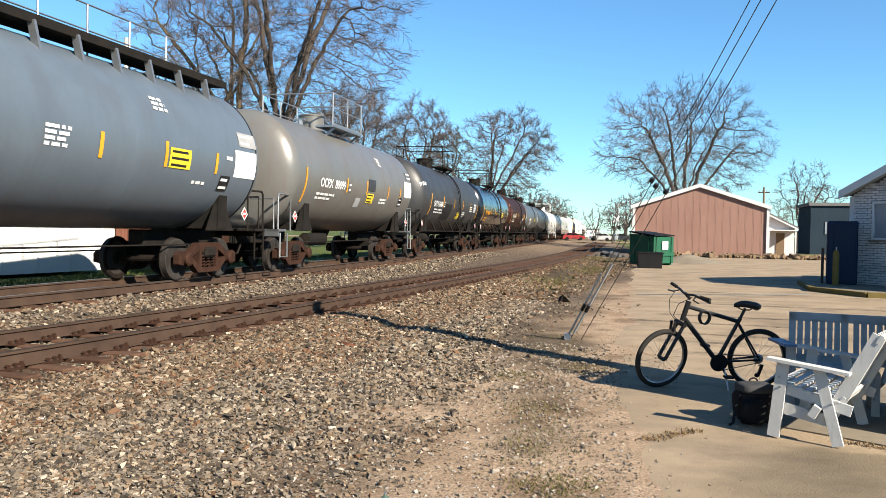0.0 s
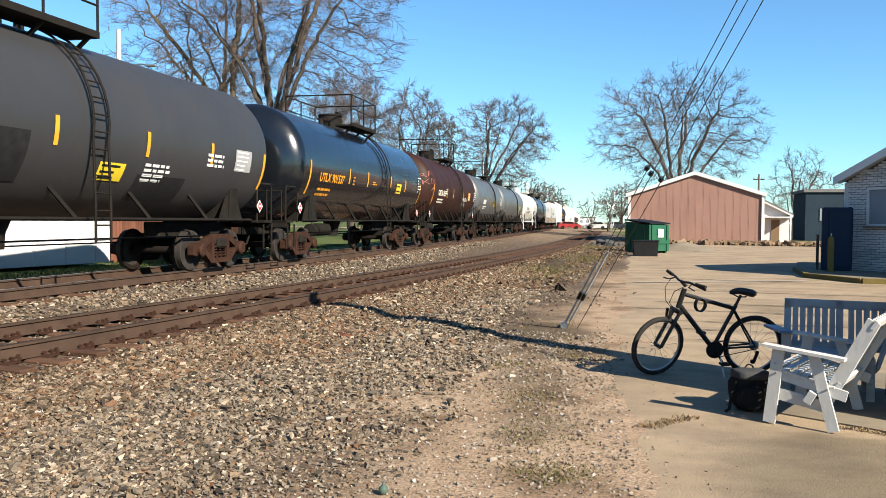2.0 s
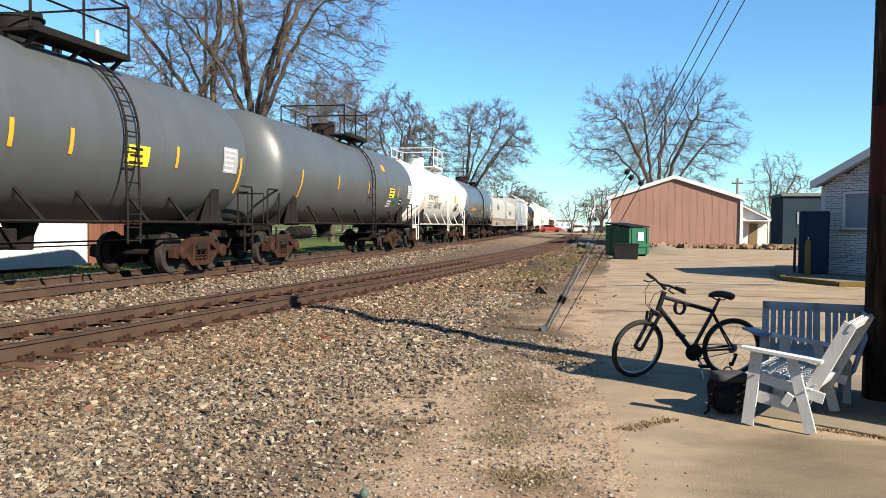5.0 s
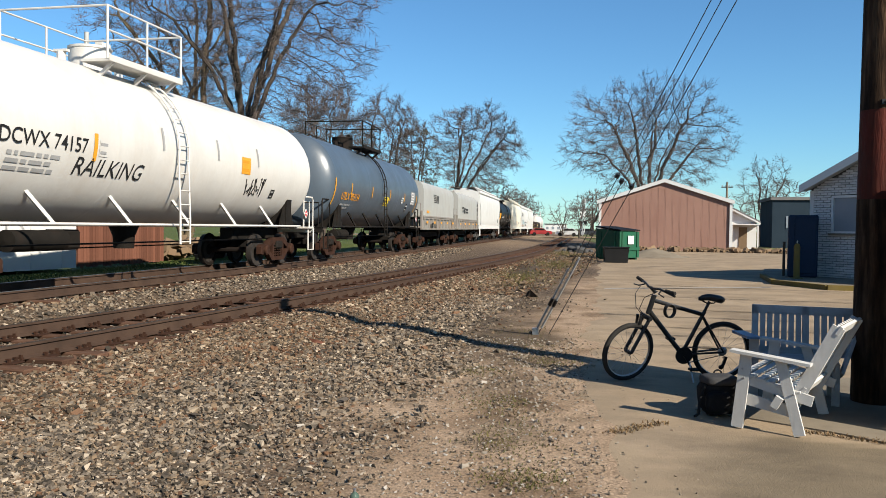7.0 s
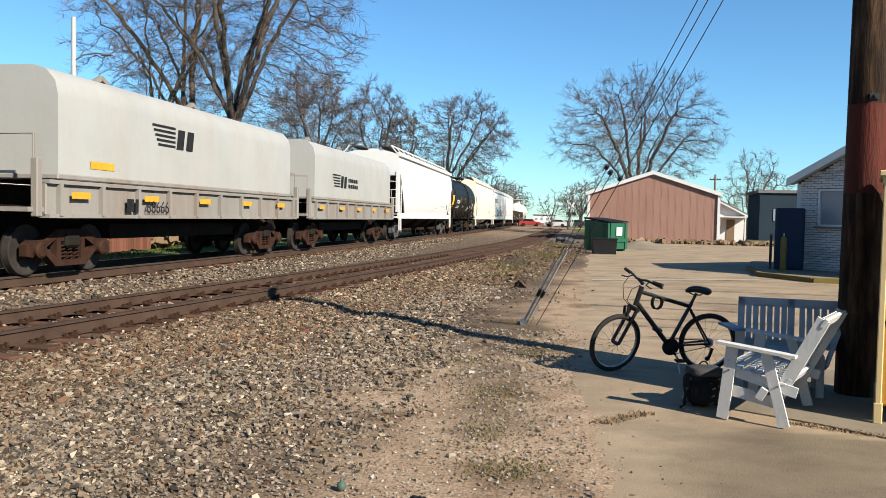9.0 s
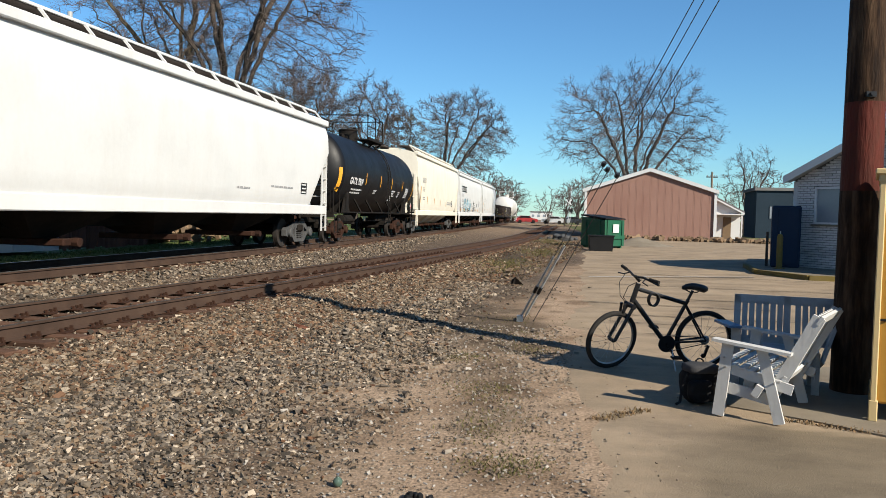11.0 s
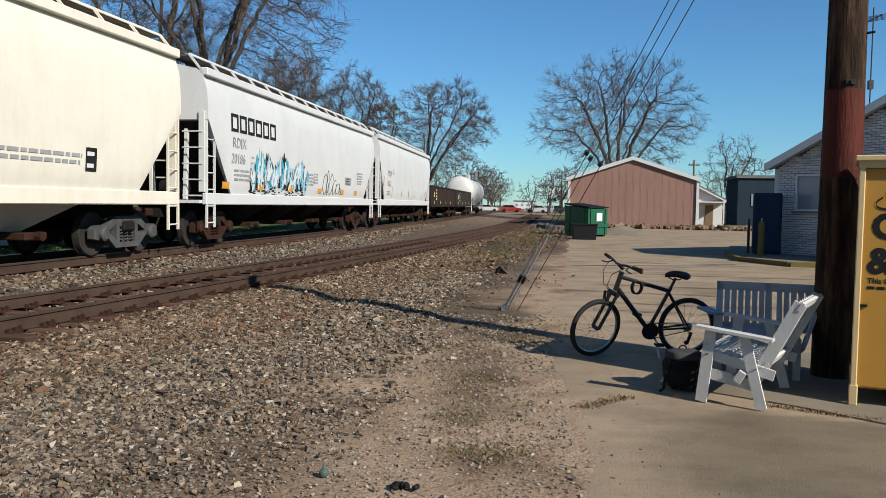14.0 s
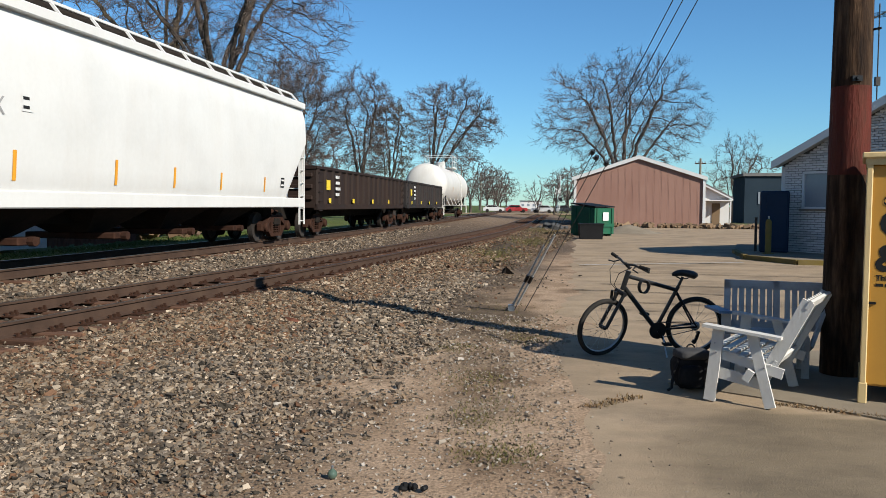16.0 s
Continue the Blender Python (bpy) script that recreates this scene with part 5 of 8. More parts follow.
def build_hoppers():
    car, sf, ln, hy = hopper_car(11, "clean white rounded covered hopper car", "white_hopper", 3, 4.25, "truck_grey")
    panel(sf, car, hy - 2.6, 1.72, 0.5, 0.35, "black_mark", "white_mark", 3)
    bars(sf, car, 1.85, 1.74, 1.15, 1, "grey_mark", 0.05, 0.1, 31)
    bars(sf, car, 4.07, 1.85, 2.0, 1, "grey_mark", 0.05, 0.1, 34)
    car, sf, ln, hy = hopper_car(13, "cream white covered hopper car with orange stripes", "cream", 4, 4.58, "truck_grey", False)
    write(sf, car, "GSOX", -7.23, 2.98, 0.42, "grey_mark")
    write(sf, car, "1761", -7.28, 2.46, 0.38, "grey_mark")
    end_text(car, hy, ("GSOX", "1761"), 0.24, 3.95)
    for u, z, h in ((-7.85, 1.8, 0.95), (-5.50, 1.74, 0.48), (-2.78, 1.7, 0.46), (-0.17, 1.7, 0.44), (2.51, 1.68, 0.44)):
        mark(sf, car, "reflective_stripe", u, z, 0.10, h, "stripe", "orange reflective stripe")
    bars(sf, car, -7.11, 2.1, 0.9, 2, "grey_mark", 0.06, 0.06, 32)
    bars(sf, car, 2.96, 1.95, 2.6, 2, "grey_mark", 0.07, 0.06, 33)
    panel(sf, car, 5.34, 1.70, 0.34, 0.45, "black_mark", "white_mark", 2)
    car, sf, ln, hy = hopper_car(14, "white covered hopper car with blue and black graffiti", "white_hopper", 4, 4.42)
    for i in range(6):
        u, z0, h = -7.46 + i * 0.57, 3.04, 0.48
        blk = Shape()
        for a, b, c, d in ((0, 0, 0.10, 1), (0.38, 0, 0.48, 1), (0.1, 0.82, 0.38, 1), (0.1, 0, 0.38, 0.18)):
            blk.add([sf.at(u + a, z0 + h * b), sf.at(u + c, z0 + h * b), sf.at(u + c, z0 + h * d), sf.at(u + a, z0 + h * d)], [(0, 1, 2, 3)])
        part("emblem_block", blk, "black_mark", car, "black square emblem block", angle=0)
    write(sf, car, "RDIX", -7.37, 2.62, 0.40, "grey_mark")
    write(sf, car, "20186", -7.44, 2.20, 0.38, "grey_mark")
    panel(sf, car, -6.10, 2.18, 0.28, 0.32, "white_hopper", "grey_mark", 2)
    bars(sf, car, -7.21, 1.98, 1.5, 3, "grey_mark", 0.06, 0.06, 36)
    rng = random.Random(11)
    def tall(u):
        q = (u + 6.1) / 5.2
        return 2.05 + 0.85 * abs(math.sin(q * 9.5)) * (1 - 0.35 * q)
    for mat, n, off in (("black_mark", 130, 0.010), ("blue_mark", 80, 0.014), ("white_mark", 60, 0.018), ("sky_mark", 45, 0.016)):
        s = Shape()
        for k in range(n):
            u = -6.1 + rng.uniform(0, 5.0)
            v = 1.34 + rng.uniform(0, 0.5)
            w, l = rng.uniform(0.10, 0.24), rng.uniform(-0.25, 0.35)
            z1 = v + (tall(u) - v) * rng.uniform(0.55, 1.0)
            if mat != "black_mark":
                w = w * 0.45
                v += rng.uniform(0, 0.35)
                z1 = min(v + rng.uniform(0.25, 0.8), tall(u))
            s.add([sf.at(u, v, off), sf.at(u + w, v, off), sf.at(u + w + l, (v + z1) / 2, off), sf.at(u + w * 0.6 + l * 0.4, z1, off), sf.at(u + l * 0.6, (v + z1) / 2 + 0.1, off)], [(0, 1, 2, 3, 4)])
        tagged(part("graffiti", s, mat, car, "blue, black and white spray graffiti", angle=0), kind="stuff")
    sc = Shape()
    for k, (du, w, h) in enumerate(((0.0, 0.9, 1.0), (0.75, 0.45, 1.15), (1.3, 0.8, 1.0), (2.1, 0.7, 0.75), (2.8, 0.75, 0.6), (3.6, 0.35, 0.35))):
        loop = [sf.at(0.85 + 0.62 * (du + w * (0.5 + 0.5 * math.cos(t) + 0.16 * math.sin(t))), 1.50 + h * 0.72 * (0.5 + 0.5 * math.sin(t) + 0.07 * math.cos(3 * t + k)), 0.012) for t in np.linspace(0.3 * k, 0.3 * k + 5.9, 26)]
        sc.tube(loop, 0.008, 4)
    part("spray_scrawl", sc, "black_mark", car, "thin black outlined spray scrawl", angle=0)
    bars(sf, car, -0.27, 2.15, 0.6, 4, "grey_mark", 0.05, 0.05, 38)
    for u in (-7.95, -5.5, -2.9, 0.30, 3.3, 5.4):
        mark(sf, car, "reflective_stripe", u, 1.50, 0.44, 0.18, "stripe", "orange reflective patch")
    panel(sf, car, 3.88, 1.9, 0.9, 0.3, "grey_mark", "black_mark", 3)
    bars(sf, car, 5.73, 2.4, 1.0, 5, "grey_mark", 0.06, 0.05, 37)
    bars(sf, car, -0.92, 2.1, 0.8, 4, "grey_mark", 0.06, 0.05, 39)
    car, sf, ln, hy = hopper_car(15, "plain white covered hopper car with orange stripes", "white_hopper", 4, 4.45)
    write(sf, car, "MLLX", -6.62, 2.58, 0.42, "grey_mark")
    write(sf, car, "97265", -6.68, 2.06, 0.38, "grey_mark")
    end_text(car, hy, ("MLLX", "97265"), 0.24, 3.95)
    bars(sf, car, -6.75, 1.75, 1.0, 2, "grey_mark", 0.06, 0.06, 38)
    for u, h in ((-7.65, 1.0), (-5.39, 0.5), (-2.48, 0.5), (-0.15, 0.46), (2.24, 0.44), (5.1, 0.42)):
        mark(sf, car, "reflective_stripe", u, 1.53, 0.09, h, "stripe", "orange reflective stripe")
    panel(sf, car, -5.18, 2.68, 0.28, 0.30, "white_hopper", "black_mark", 2)
    panel(sf, car, 6.40, 1.68, 0.28, 0.30, "black_mark", "white_mark", 2)


def coil_car(k, label, logo_high):
    car, ln = new_car(k, "coil_car", label)
    hy = ln / 2 - 0.75
    z0, z1 = 1.72, 3.72
    prof = [(-1.46, z0), (1.46, z0), (1.46, z1 - 0.55), (1.40, z1 - 0.28), (1.22, z1 - 0.08), (0.95, z1), (-0.95, z1), (-1.22, z1 - 0.08), (-1.40, z1 - 0.28), (-1.46, z1 - 0.55)]
    h = Shape().prism(prof, -hy + 0.35, hy - 0.35, "y")
    part("hood", h, "coil_grey", car, "light grey steel hood", angle=50)
    part("hood_rim", Shape().box((0, 0, z0 + 0.04), (3.0, 2 * hy - 0.6, 0.10), bevel=0.02), "coil_frame", car)
    for y in (-hy * 0.35, hy * 0.35):
        part("lifting_bracket", Shape().bar((0, y - 0.6, z1 + 0.02), (0, y, z1 + 0.35), 0.1, 0.1).bar((0, y + 0.6, z1 + 0.02), (0, y, z1 + 0.35), 0.1, 0.1).box((0, y, z1 + 0.06), (0.8, 1.3, 0.1)), "coil_frame", car)
    for sx in (-1, 1):
        part("side_frame", Shape().box((sx * 1.44, 0, 1.36), (0.10, 2 * hy, 0.62), bevel=0.02).box((sx * 1.46, 0, 1.66), (0.2, 2 * hy, 0.07)).box((sx * 1.46, 0, 1.07), (0.2, 2 * hy, 0.07)), "coil_frame", car)
        n = 10
        for i in range(n):
            part("side_post", Shape().box((sx * 1.53, -hy + 0.3 + (2 * hy - 0.6) * i / (n - 1), 1.36), (0.10, 0.09, 0.58)), "coil_frame", car)
    part("floor", Shape().box((0, 0, 1.15), (2.8, 2 * hy, 0.2)), "under", car)
    part("centre_sill", Shape().box((0, 0, 0.9), (0.5, ln - 1.0, 0.4)).box((0, 0, 0.75), (1.6, hy, 0.3)), "under", car)
    sf = Flat(lambda z: 1.46 if z > 1.7 else 1.575)
    for i in range(9):
        if i % 2 == 0:
            mark(sf, car, "reflective_patch", -hy + 0.55 + i * (2 * hy - 1) / 9, 1.38, 0.55, 0.12, "stripe", "orange reflective patch")
    # emblem: slanted bars beside two blocks
    eu, ev = (-2.40, 2.58) if logo_high else (-hy * 0.60, 2.2)
    for i in range(5):
        s = Shape().add([sf.at(eu + i * 0.06, ev + 0.42 - i * 0.1), sf.at(eu + 0.95, ev + 0.42 - i * 0.1), sf.at(eu + 0.95, ev + 0.47 - i * 0.1), sf.at(eu + i * 0.06, ev + 0.47 - i * 0.1)], [(0, 1, 2, 3)])
        part("emblem_bar", s, "black_mark", car, angle=0)
    for i in range(2):
        u = eu + 1.0 + i * 0.42
        s = Shape().add([sf.at(u, ev), sf.at(u + 0.3, ev), sf.at(u + 0.38, ev + 0.44), sf.at(u + 0.08, ev + 0.44)], [(0, 1, 2, 3)])
        part("emblem_block", s, "black_mark", car, "slanted black emblem block", angle=0)
    if logo_high:
        write(sf, car, "68666", -2.80, 1.15, 0.36, "black_mark")
        bars(sf, car, -3.50, 1.16, 0.6, 1, "black_mark", 0.26, 0.1, 43)
        mark(sf, car, "orange_patch", -4.5, 1.95, 0.75, 0.14, "stripe", "orange reflective patch")
    else:
        bars(sf, car, eu + 2.0, 2.45, 1.6, 2, "black_mark", 0.14, 0.08, 41)
    for sg in (-1, 1):
        ey = sg * (ln / 2 - 0.55)
        part("end_platform", Shape().box((0, sg * (ln / 2 - 0.7), 1.18), (2.9, 0.7, 0.08)), "coil_frame", car)
        for sx in (-1, 1):
            part("end_post", Shape().box((sx * 1.46, ey, 1.55), (0.14, 0.14, 1.0), bevel=0.02), "coil_frame", car)
            loop_rail(car, [(sx * 1.40, ey, 1.2), (sx * 1.40, ey, 2.45), (sx * 0.5, ey, 2.45), (sx * 0.5, ey, 1.2)], 0.025, "coil_frame")
        coupler(car, sg * (ln / 2 - 0.75), sg)
        add_truck(car, sg * (ln / 2 - 2.0), "truck")


def gondola_car(k, label, paint):
    car, ln = new_car(k, "gondola_car", label)
    hy = ln / 2 - 0.7
    s = Shape()
    for sx in (-1, 1):
        s.box((sx * 1.42, 0, 1.75), (0.06, 2 * hy, 1.4))
    for sg in (-1, 1):
        s.box((0, sg * hy, 1.75), (2.84, 0.06, 1.4))
    s.box((0, 0, 1.1), (2.8, 2 * hy, 0.12))
    part("body", s, paint, car)
    for sx in (-1, 1):
        part("top_rim", Shape().box((sx * 1.44, 0, 2.48), (0.16, 2 * hy + 0.1, 0.12), bevel=0.02), paint, car)
        part("side_sill", Shape().box((sx * 1.44, 0, 1.08), (0.14, 2 * hy, 0.2)), paint, car)
        n = 17
        for i in range(n):
            part("side_rib", Shape().prism([(sx * 1.45, -hy + 0.15 + (2 * hy - 0.3) * i / (n - 1) - 0.11), (sx * 1.53, -hy + 0.15 + (2 * hy - 0.3) * i / (n - 1) - 0.06),
                                            (sx * 1.53, -hy + 0.15 + (2 * hy - 0.3) * i / (n - 1) + 0.06), (sx * 1.45, -hy + 0.15 + (2 * hy - 0.3) * i / (n - 1) + 0.11)], 1.15, 2.42, "z"), paint, car)
    for sg in (-1, 1):
        for z in (1.4, 1.8, 2.2):
            part("end_rib", Shape().box((0, sg * (hy + 0.07), z), (2.7, 0.12, 0.16), bevel=0.03), paint, car)
        part("rim_end", Shape().box((0, sg * hy, 2.48), (2.9, 0.14, 0.12)), paint, car)
        for dz in range(6):
            part("rung", Shape().rod((1.56, sg * (hy - 0.05), 0.6 + dz * 0.34), (1.56, sg * (hy - 0.45), 0.6 + dz * 0.34), 0.018, n=6), paint, car)
        coupler(car, sg * (ln / 2 - 0.75), sg)
        add_truck(car, sg * (ln / 2 - 2.0), "truck")
    part("centre_sill", Shape().box((0, 0, 0.85), (0.5, ln - 1.0, 0.4)), "under", car)
    sf = Flat(lambda z: 1.53)
    bars(sf, car, -hy + 2.2, 2.15, 0.7, 4, "white_mark", 0.11, 0.11, 50 + k)
    for i in range(4):
        mark(sf, car, "reflective_patch", -hy + 1.3 + i * 3.4, 1.22, 0.3, 0.18, "yellow", "yellow reflective patch")
    mark(sf, car, "yellow_square", -hy + 1.0, 1.7, 0.5, 0.36, "yellow", "yellow square patch")


build_tanks()
build_hoppers()
coil_car(9, "light grey hooded coil car with weathered side frame", True)
coil_car(10, "light grey hooded coil car with striped emblem", False)
gondola_car(16, "rusty brown ribbed gondola car", "gondola")
gondola_car(17, "dark ribbed gondola car", "gondola_dark")


# ---- trees ----
def grow_skeleton(fork, stems, limbs, lean, crown, n, step, seed):
    """Points and parents of a tree that grows into its crown's room, each branch towards the free space next to it."""
    rng = np.random.default_rng(seed)
    ox, oy, cz, rx, ry, rz = crown
    centre, half = np.array((ox, oy, cz)), np.array((rx, ry, rz))
    pts, par = [], []

    def run(start, parent, path):
        """A chain of steps from a point along a path."""
        p, q = np.array(start, float), parent
        for target in path:
            target = np.array(target, float)
            while np.linalg.norm(target - p) > step * 0.7:
                d = (target - p) / np.linalg.norm(target - p) + rng.normal(0, 0.13, 3)
                p = p + d / np.linalg.norm(d) * step
                pts.append(p)
                par.append(q)
                q = len(pts) - 1
        return q

    pts.append(np.array((0.0, 0.0, -0.3)))
    par.append(-1)
    for k in range(stems):
        a = math.tau * (k + rng.uniform(-0.2, 0.2)) / stems
        o = 0.0 if stems == 1 else fork * 0.30
        tip = run(pts[0], 0, [(lean[0] * fork + o * math.cos(a), lean[1] * fork + o * math.sin(a), fork * rng.uniform(0.85, 1.1))])
        for j in range(limbs):
            b = (a if stems > 1 else 0) + math.tau * (j + rng.uniform(-0.3, 0.3)) / limbs
            reach = rng.uniform(0.35, 0.62)
            goal = centre + half * np.array((math.cos(b) * reach, math.sin(b) * reach, rng.uniform(-0.25, 0.55)))
            at = tip if j % 3 else max(tip - int(rng.integers(1, 4)), 1)
            mid = pts[at] * 0.55 + goal * 0.45 + np.array((0, 0, 0.10 * rz))
            run(pts[at], at, [mid, goal])
    d = rng.normal(size=(n * 2, 3))
    d /= np.linalg.norm(d, axis=1)[:, None]
    rad = rng.random(n * 2) ** 0.42
    lump = np.array([1 + 0.24 * noise.noise((v[0] * 1.9 + seed, v[1] * 1.9, v[2] * 1.9)) + 0.10 * noise.noise((v[0] * 5 + seed, v[1] * 5, v[2] * 5)) for v in d])
    free = centre + d * (rad * lump)[:, None] * half
    free = free[(rad > 0.28) & (free[:, 2] > max(fork * 0.55, 1.2))][:n]
    known = np.array(pts)
    dist = np.linalg.norm(free[:, None] - known[None], axis=2)
    near, best = dist.argmin(1), dist.min(1)
    for _ in range(90):
        live = best > step * 1.5
        free, near, best = free[live], near[live], best[live]
        if len(free) < n * 0.02 or len(pts) > 3600:
            break
        fresh, mother = [], []
        for k in np.unique(near):
            w = free[near == k] - pts[k]
            v = (w / np.linalg.norm(w, axis=1)[:, None]).mean(0) + rng.normal(0, 0.22, 3)
            v /= max(np.linalg.norm(v), 1e-6)
            fresh.append(pts[k] + v * step)
            mother.append(int(k))
        base = len(pts)
        pts.extend(fresh)
        par.extend(mother)
        dist = np.linalg.norm(free[:, None] - np.array(fresh)[None], axis=2)
        k, m = dist.argmin(1), dist.min(1)
        near, best = np.where(m < best, base + k, near), np.minimum(m, best)
    return np.array(pts), par


def bare_tree(name, label, x, y, z, fork, trunk_r, crown, seed, stems=1, limbs=6, lean=(0.0, 0.0), n=900, step=0.45, twig_r=0.010, twigs=3, twig_len=0.8, leafy=0, bark="bark", twig_mat="twig"):
    """A leafless tree: tapered trunk, limbs that fork again and again, and a crown of fine twigs."""
    rng = random.Random(seed)
    pts, par = grow_skeleton(fork, stems, limbs, lean, crown, n, step, seed)
    count = len(pts)
    kids = [0] * count
    for p in par[1:]:
        kids[p] += 1
    tips = sum(1 for k in kids if k == 0)
    tip_r = twig_r * 1.3
    power = min(max(math.log(tips) / math.log(trunk_r / tip_r), 1.5), 3.2)
    load = [0.0] * count
    for i in range(count - 1, -1, -1):
        load[i] = max(load[i], 1.0)
        if par[i] >= 0:
            load[par[i]] += load[i]
    thick = [tip_r * q ** (1 / power) for q in load]
    wood, crown_shape, leaves = Shape(), Shape(), Shape()
    spots = [Vector(p) for p in pts]
    hub = Vector((crown[0], crown[1], crown[2] - crown[5] * 0.4))
    for i in range(1, count):
        a, b, r = spots[par[i]], spots[i], thick[i]
        r0 = min(thick[par[i]], r * 1.25)
        if par[i] == 0:
            r0 = r * 1.5
        (wood if r > 0.04 else crown_shape).rod(a, b, r0, r, 8 if r > 0.15 else 5 if r > 0.05 else 3, False)
        if r > 0.05 or b.z < fork * 0.6:
            continue
        along, out = (b - a).normalized(), (b - hub).normalized()
        for _ in range(twigs + (2 if kids[i] == 0 else 0)):
            d = (along * 0.55 + out * 0.35 + Vector((rng.gauss(0, 0.5), rng.gauss(0, 0.5), rng.gauss(0.05, 0.45)))).normalized()
            length = twig_len * rng.uniform(0.45, 1.15)
            p0 = a.lerp(b, rng.random())
            p1 = p0 + d * length * 0.5
            d2 = (d + Vector((rng.gauss(0, 0.25), rng.gauss(0, 0.25), rng.gauss(0, 0.25)))).normalized()
            p2 = p1 + d2 * length * 0.5
            crown_shape.rod(p0, p1, twig_r, twig_r * 0.85, 3, False)
            crown_shape.rod(p1, p2, twig_r * 0.85, twig_r * 0.5, 3, False)
            for q in (0.35, 0.75) if twig_r < 0.02 else ():
                d3 = (d2 * 0.7 + Vector((rng.gauss(0, 0.5), rng.gauss(0, 0.5), rng.gauss(0, 0.5)))).normalized()
                m = p0.lerp(p2, q)
                crown_shape.rod(m, m + d3 * length * 0.45, twig_r * 0.75, twig_r * 0.45, 3, False)
            for _ in range(leafy):
                c = p0.lerp(p2, rng.random()) + Vector((rng.gauss(0, 0.12), rng.gauss(0, 0.12), rng.gauss(0, 0.12)))
                u = Vector((rng.gauss(0, 1), rng.gauss(0, 1), rng.gauss(0, 1))).normalized()
                w = u.orthogonal().normalized()
                q = rng.uniform(0.05, 0.13)
                leaves.add([c + u * q, c + w * q * 0.5, c - u * q, c - w * q * 0.5], [(0, 1, 2, 3)])
    root = thing(name, pose(x, y, z), label, "tree", "bare trees")
    part("trunk", wood, bark, root, angle=60)
    tagged(part("crown", crown_shape, twig_mat, root, angle=0), kind="stuff")
    if leafy:
        tagged(part("foliage", leaves, "evergreen", root, angle=0), kind="stuff")
    return root


def build_trees():
    bare_tree("tree", "tall bare spreading shade tree behind the train", -18.6, 47, 0.2, 6.8, 0.52, (0.4, 0, 14.6, 8.4, 8.0, 8.6), 21, limbs=8, n=2100, step=0.42, twig_r=0.0095, twigs=3, twig_len=0.85)
    bare_tree("tree", "bare many-stemmed tree with upright limbs", -24.0, 50, 0.2, 6.0, 0.55, (-0.6, 0, 14.2, 6.6, 6.0, 8.6), 5, stems=4, limbs=3, n=1300, step=0.45, twigs=3, bark="bark_tan")
    bare_tree("tree", "dense brown twiggy tree behind the train", -18.0, 62, 0.2, 3.0, 0.26, (0.0, 0, 8.6, 3.9, 3.6, 4.9), 8, limbs=6, n=900, step=0.40, twig_r=0.011, twigs=7, twig_len=1.0)
    bare_tree("tree", "slender bare tree behind the tracks", -15.9, 76, 0.2, 4.0, 0.26, (0.1, 0, 9.6, 3.5, 3.3, 5.3), 9, limbs=5, n=700, step=0.42, twig_r=0.012, twigs=6, twig_len=0.9)
    bare_tree("tree", "bushy tree with dull olive foliage", -14.4, 84, 0.2, 2.0, 0.22, (0.0, 0, 8.0, 2.9, 2.8, 5.2), 12, limbs=6, n=520, step=0.48, twig_r=0.014, twigs=4, leafy=3)
    bare_tree("tree", "bare tree with drooping outer twigs", -12.0, 95, 0.2, 4.6, 0.42, (3.1, 0, 10.9, 6.0, 5.6, 5.7), 31, limbs=7, lean=(0.16, 0), n=1000, step=0.48, twig_r=0.013, twigs=5, twig_len=1.0)
    bare_tree("tree", "large vase-shaped bare tree behind the red building", 10.7, 93, 0, 3.6, 0.60, (-0.1, 0, 11.9, 9.6, 9.0, 7.4), 41, limbs=9, n=2200, step=0.52, twig_r=0.0115, twigs=3, twig_len=1.05)
    bare_tree("tree", "small bare tree behind the house", 24.8, 100, 0, 2.6, 0.28, (0.6, 0, 6.9, 3.5, 3.2, 4.1), 51, limbs=6, n=420, step=0.5, twig_r=0.012, twigs=3)
    bare_tree("tree", "bare brown brush behind the main line", -20.5, 70, 0.2, 1.5, 0.18, (0.0, 0, 4.6, 4.2, 3.0, 3.6), 14, stems=3, limbs=3, n=600, step=0.42, twig_r=0.012, twigs=6)
    bare_tree("tree", "thin bare roadside tree", 4.6, 132, 0, 2.0, 0.15, (0, 0, 5.2, 2.6, 2.4, 2.8), 61, limbs=5, n=160, step=0.6, twig_r=0.02, twigs=2)
    bare_tree("tree", "low bare scrub tree by the crossing", 2.2, 150, 0, 1.5, 0.15, (0, 0, 4.2, 3.6, 3.0, 2.8), 62, limbs=6, n=180, step=0.6, twig_r=0.022, twigs=2)
    src = bare_tree("tree", "distant bare tree along the line", -6.4, 178, 0.1, 2.6, 0.22, (0, 0, 6.2, 4.8, 4.8, 4.2), 71, limbs=6, n=300, step=0.6, twig_r=0.022, twigs=3)
    rng = random.Random(77)
    for x, y in ((-17, 165), (-10, 205), (-22, 190), (-30, 160), (-14, 240), (-28, 210), (-11.5, 165), (-9, 185), (-8.6, 215), (-8, 250), (-7.5, 300), (-13, 160), (6.8, 185), (9.0, 176), (9.8, 200), (12, 190), (-36, 130), (-44, 110), (-33, 96), (-27, 118), (-9, 260), (40, 150), (52, 130), (33, 190), (26, 220), (64, 170), (18, 260), (46, 210), (75, 140)):
        c = copy_thing(src, pose(x, y, 0.1, 0, 0, rng.uniform(0, 360)))
        k = rng.uniform(0.8, 1.2)
        c.scale = (k, k, k)


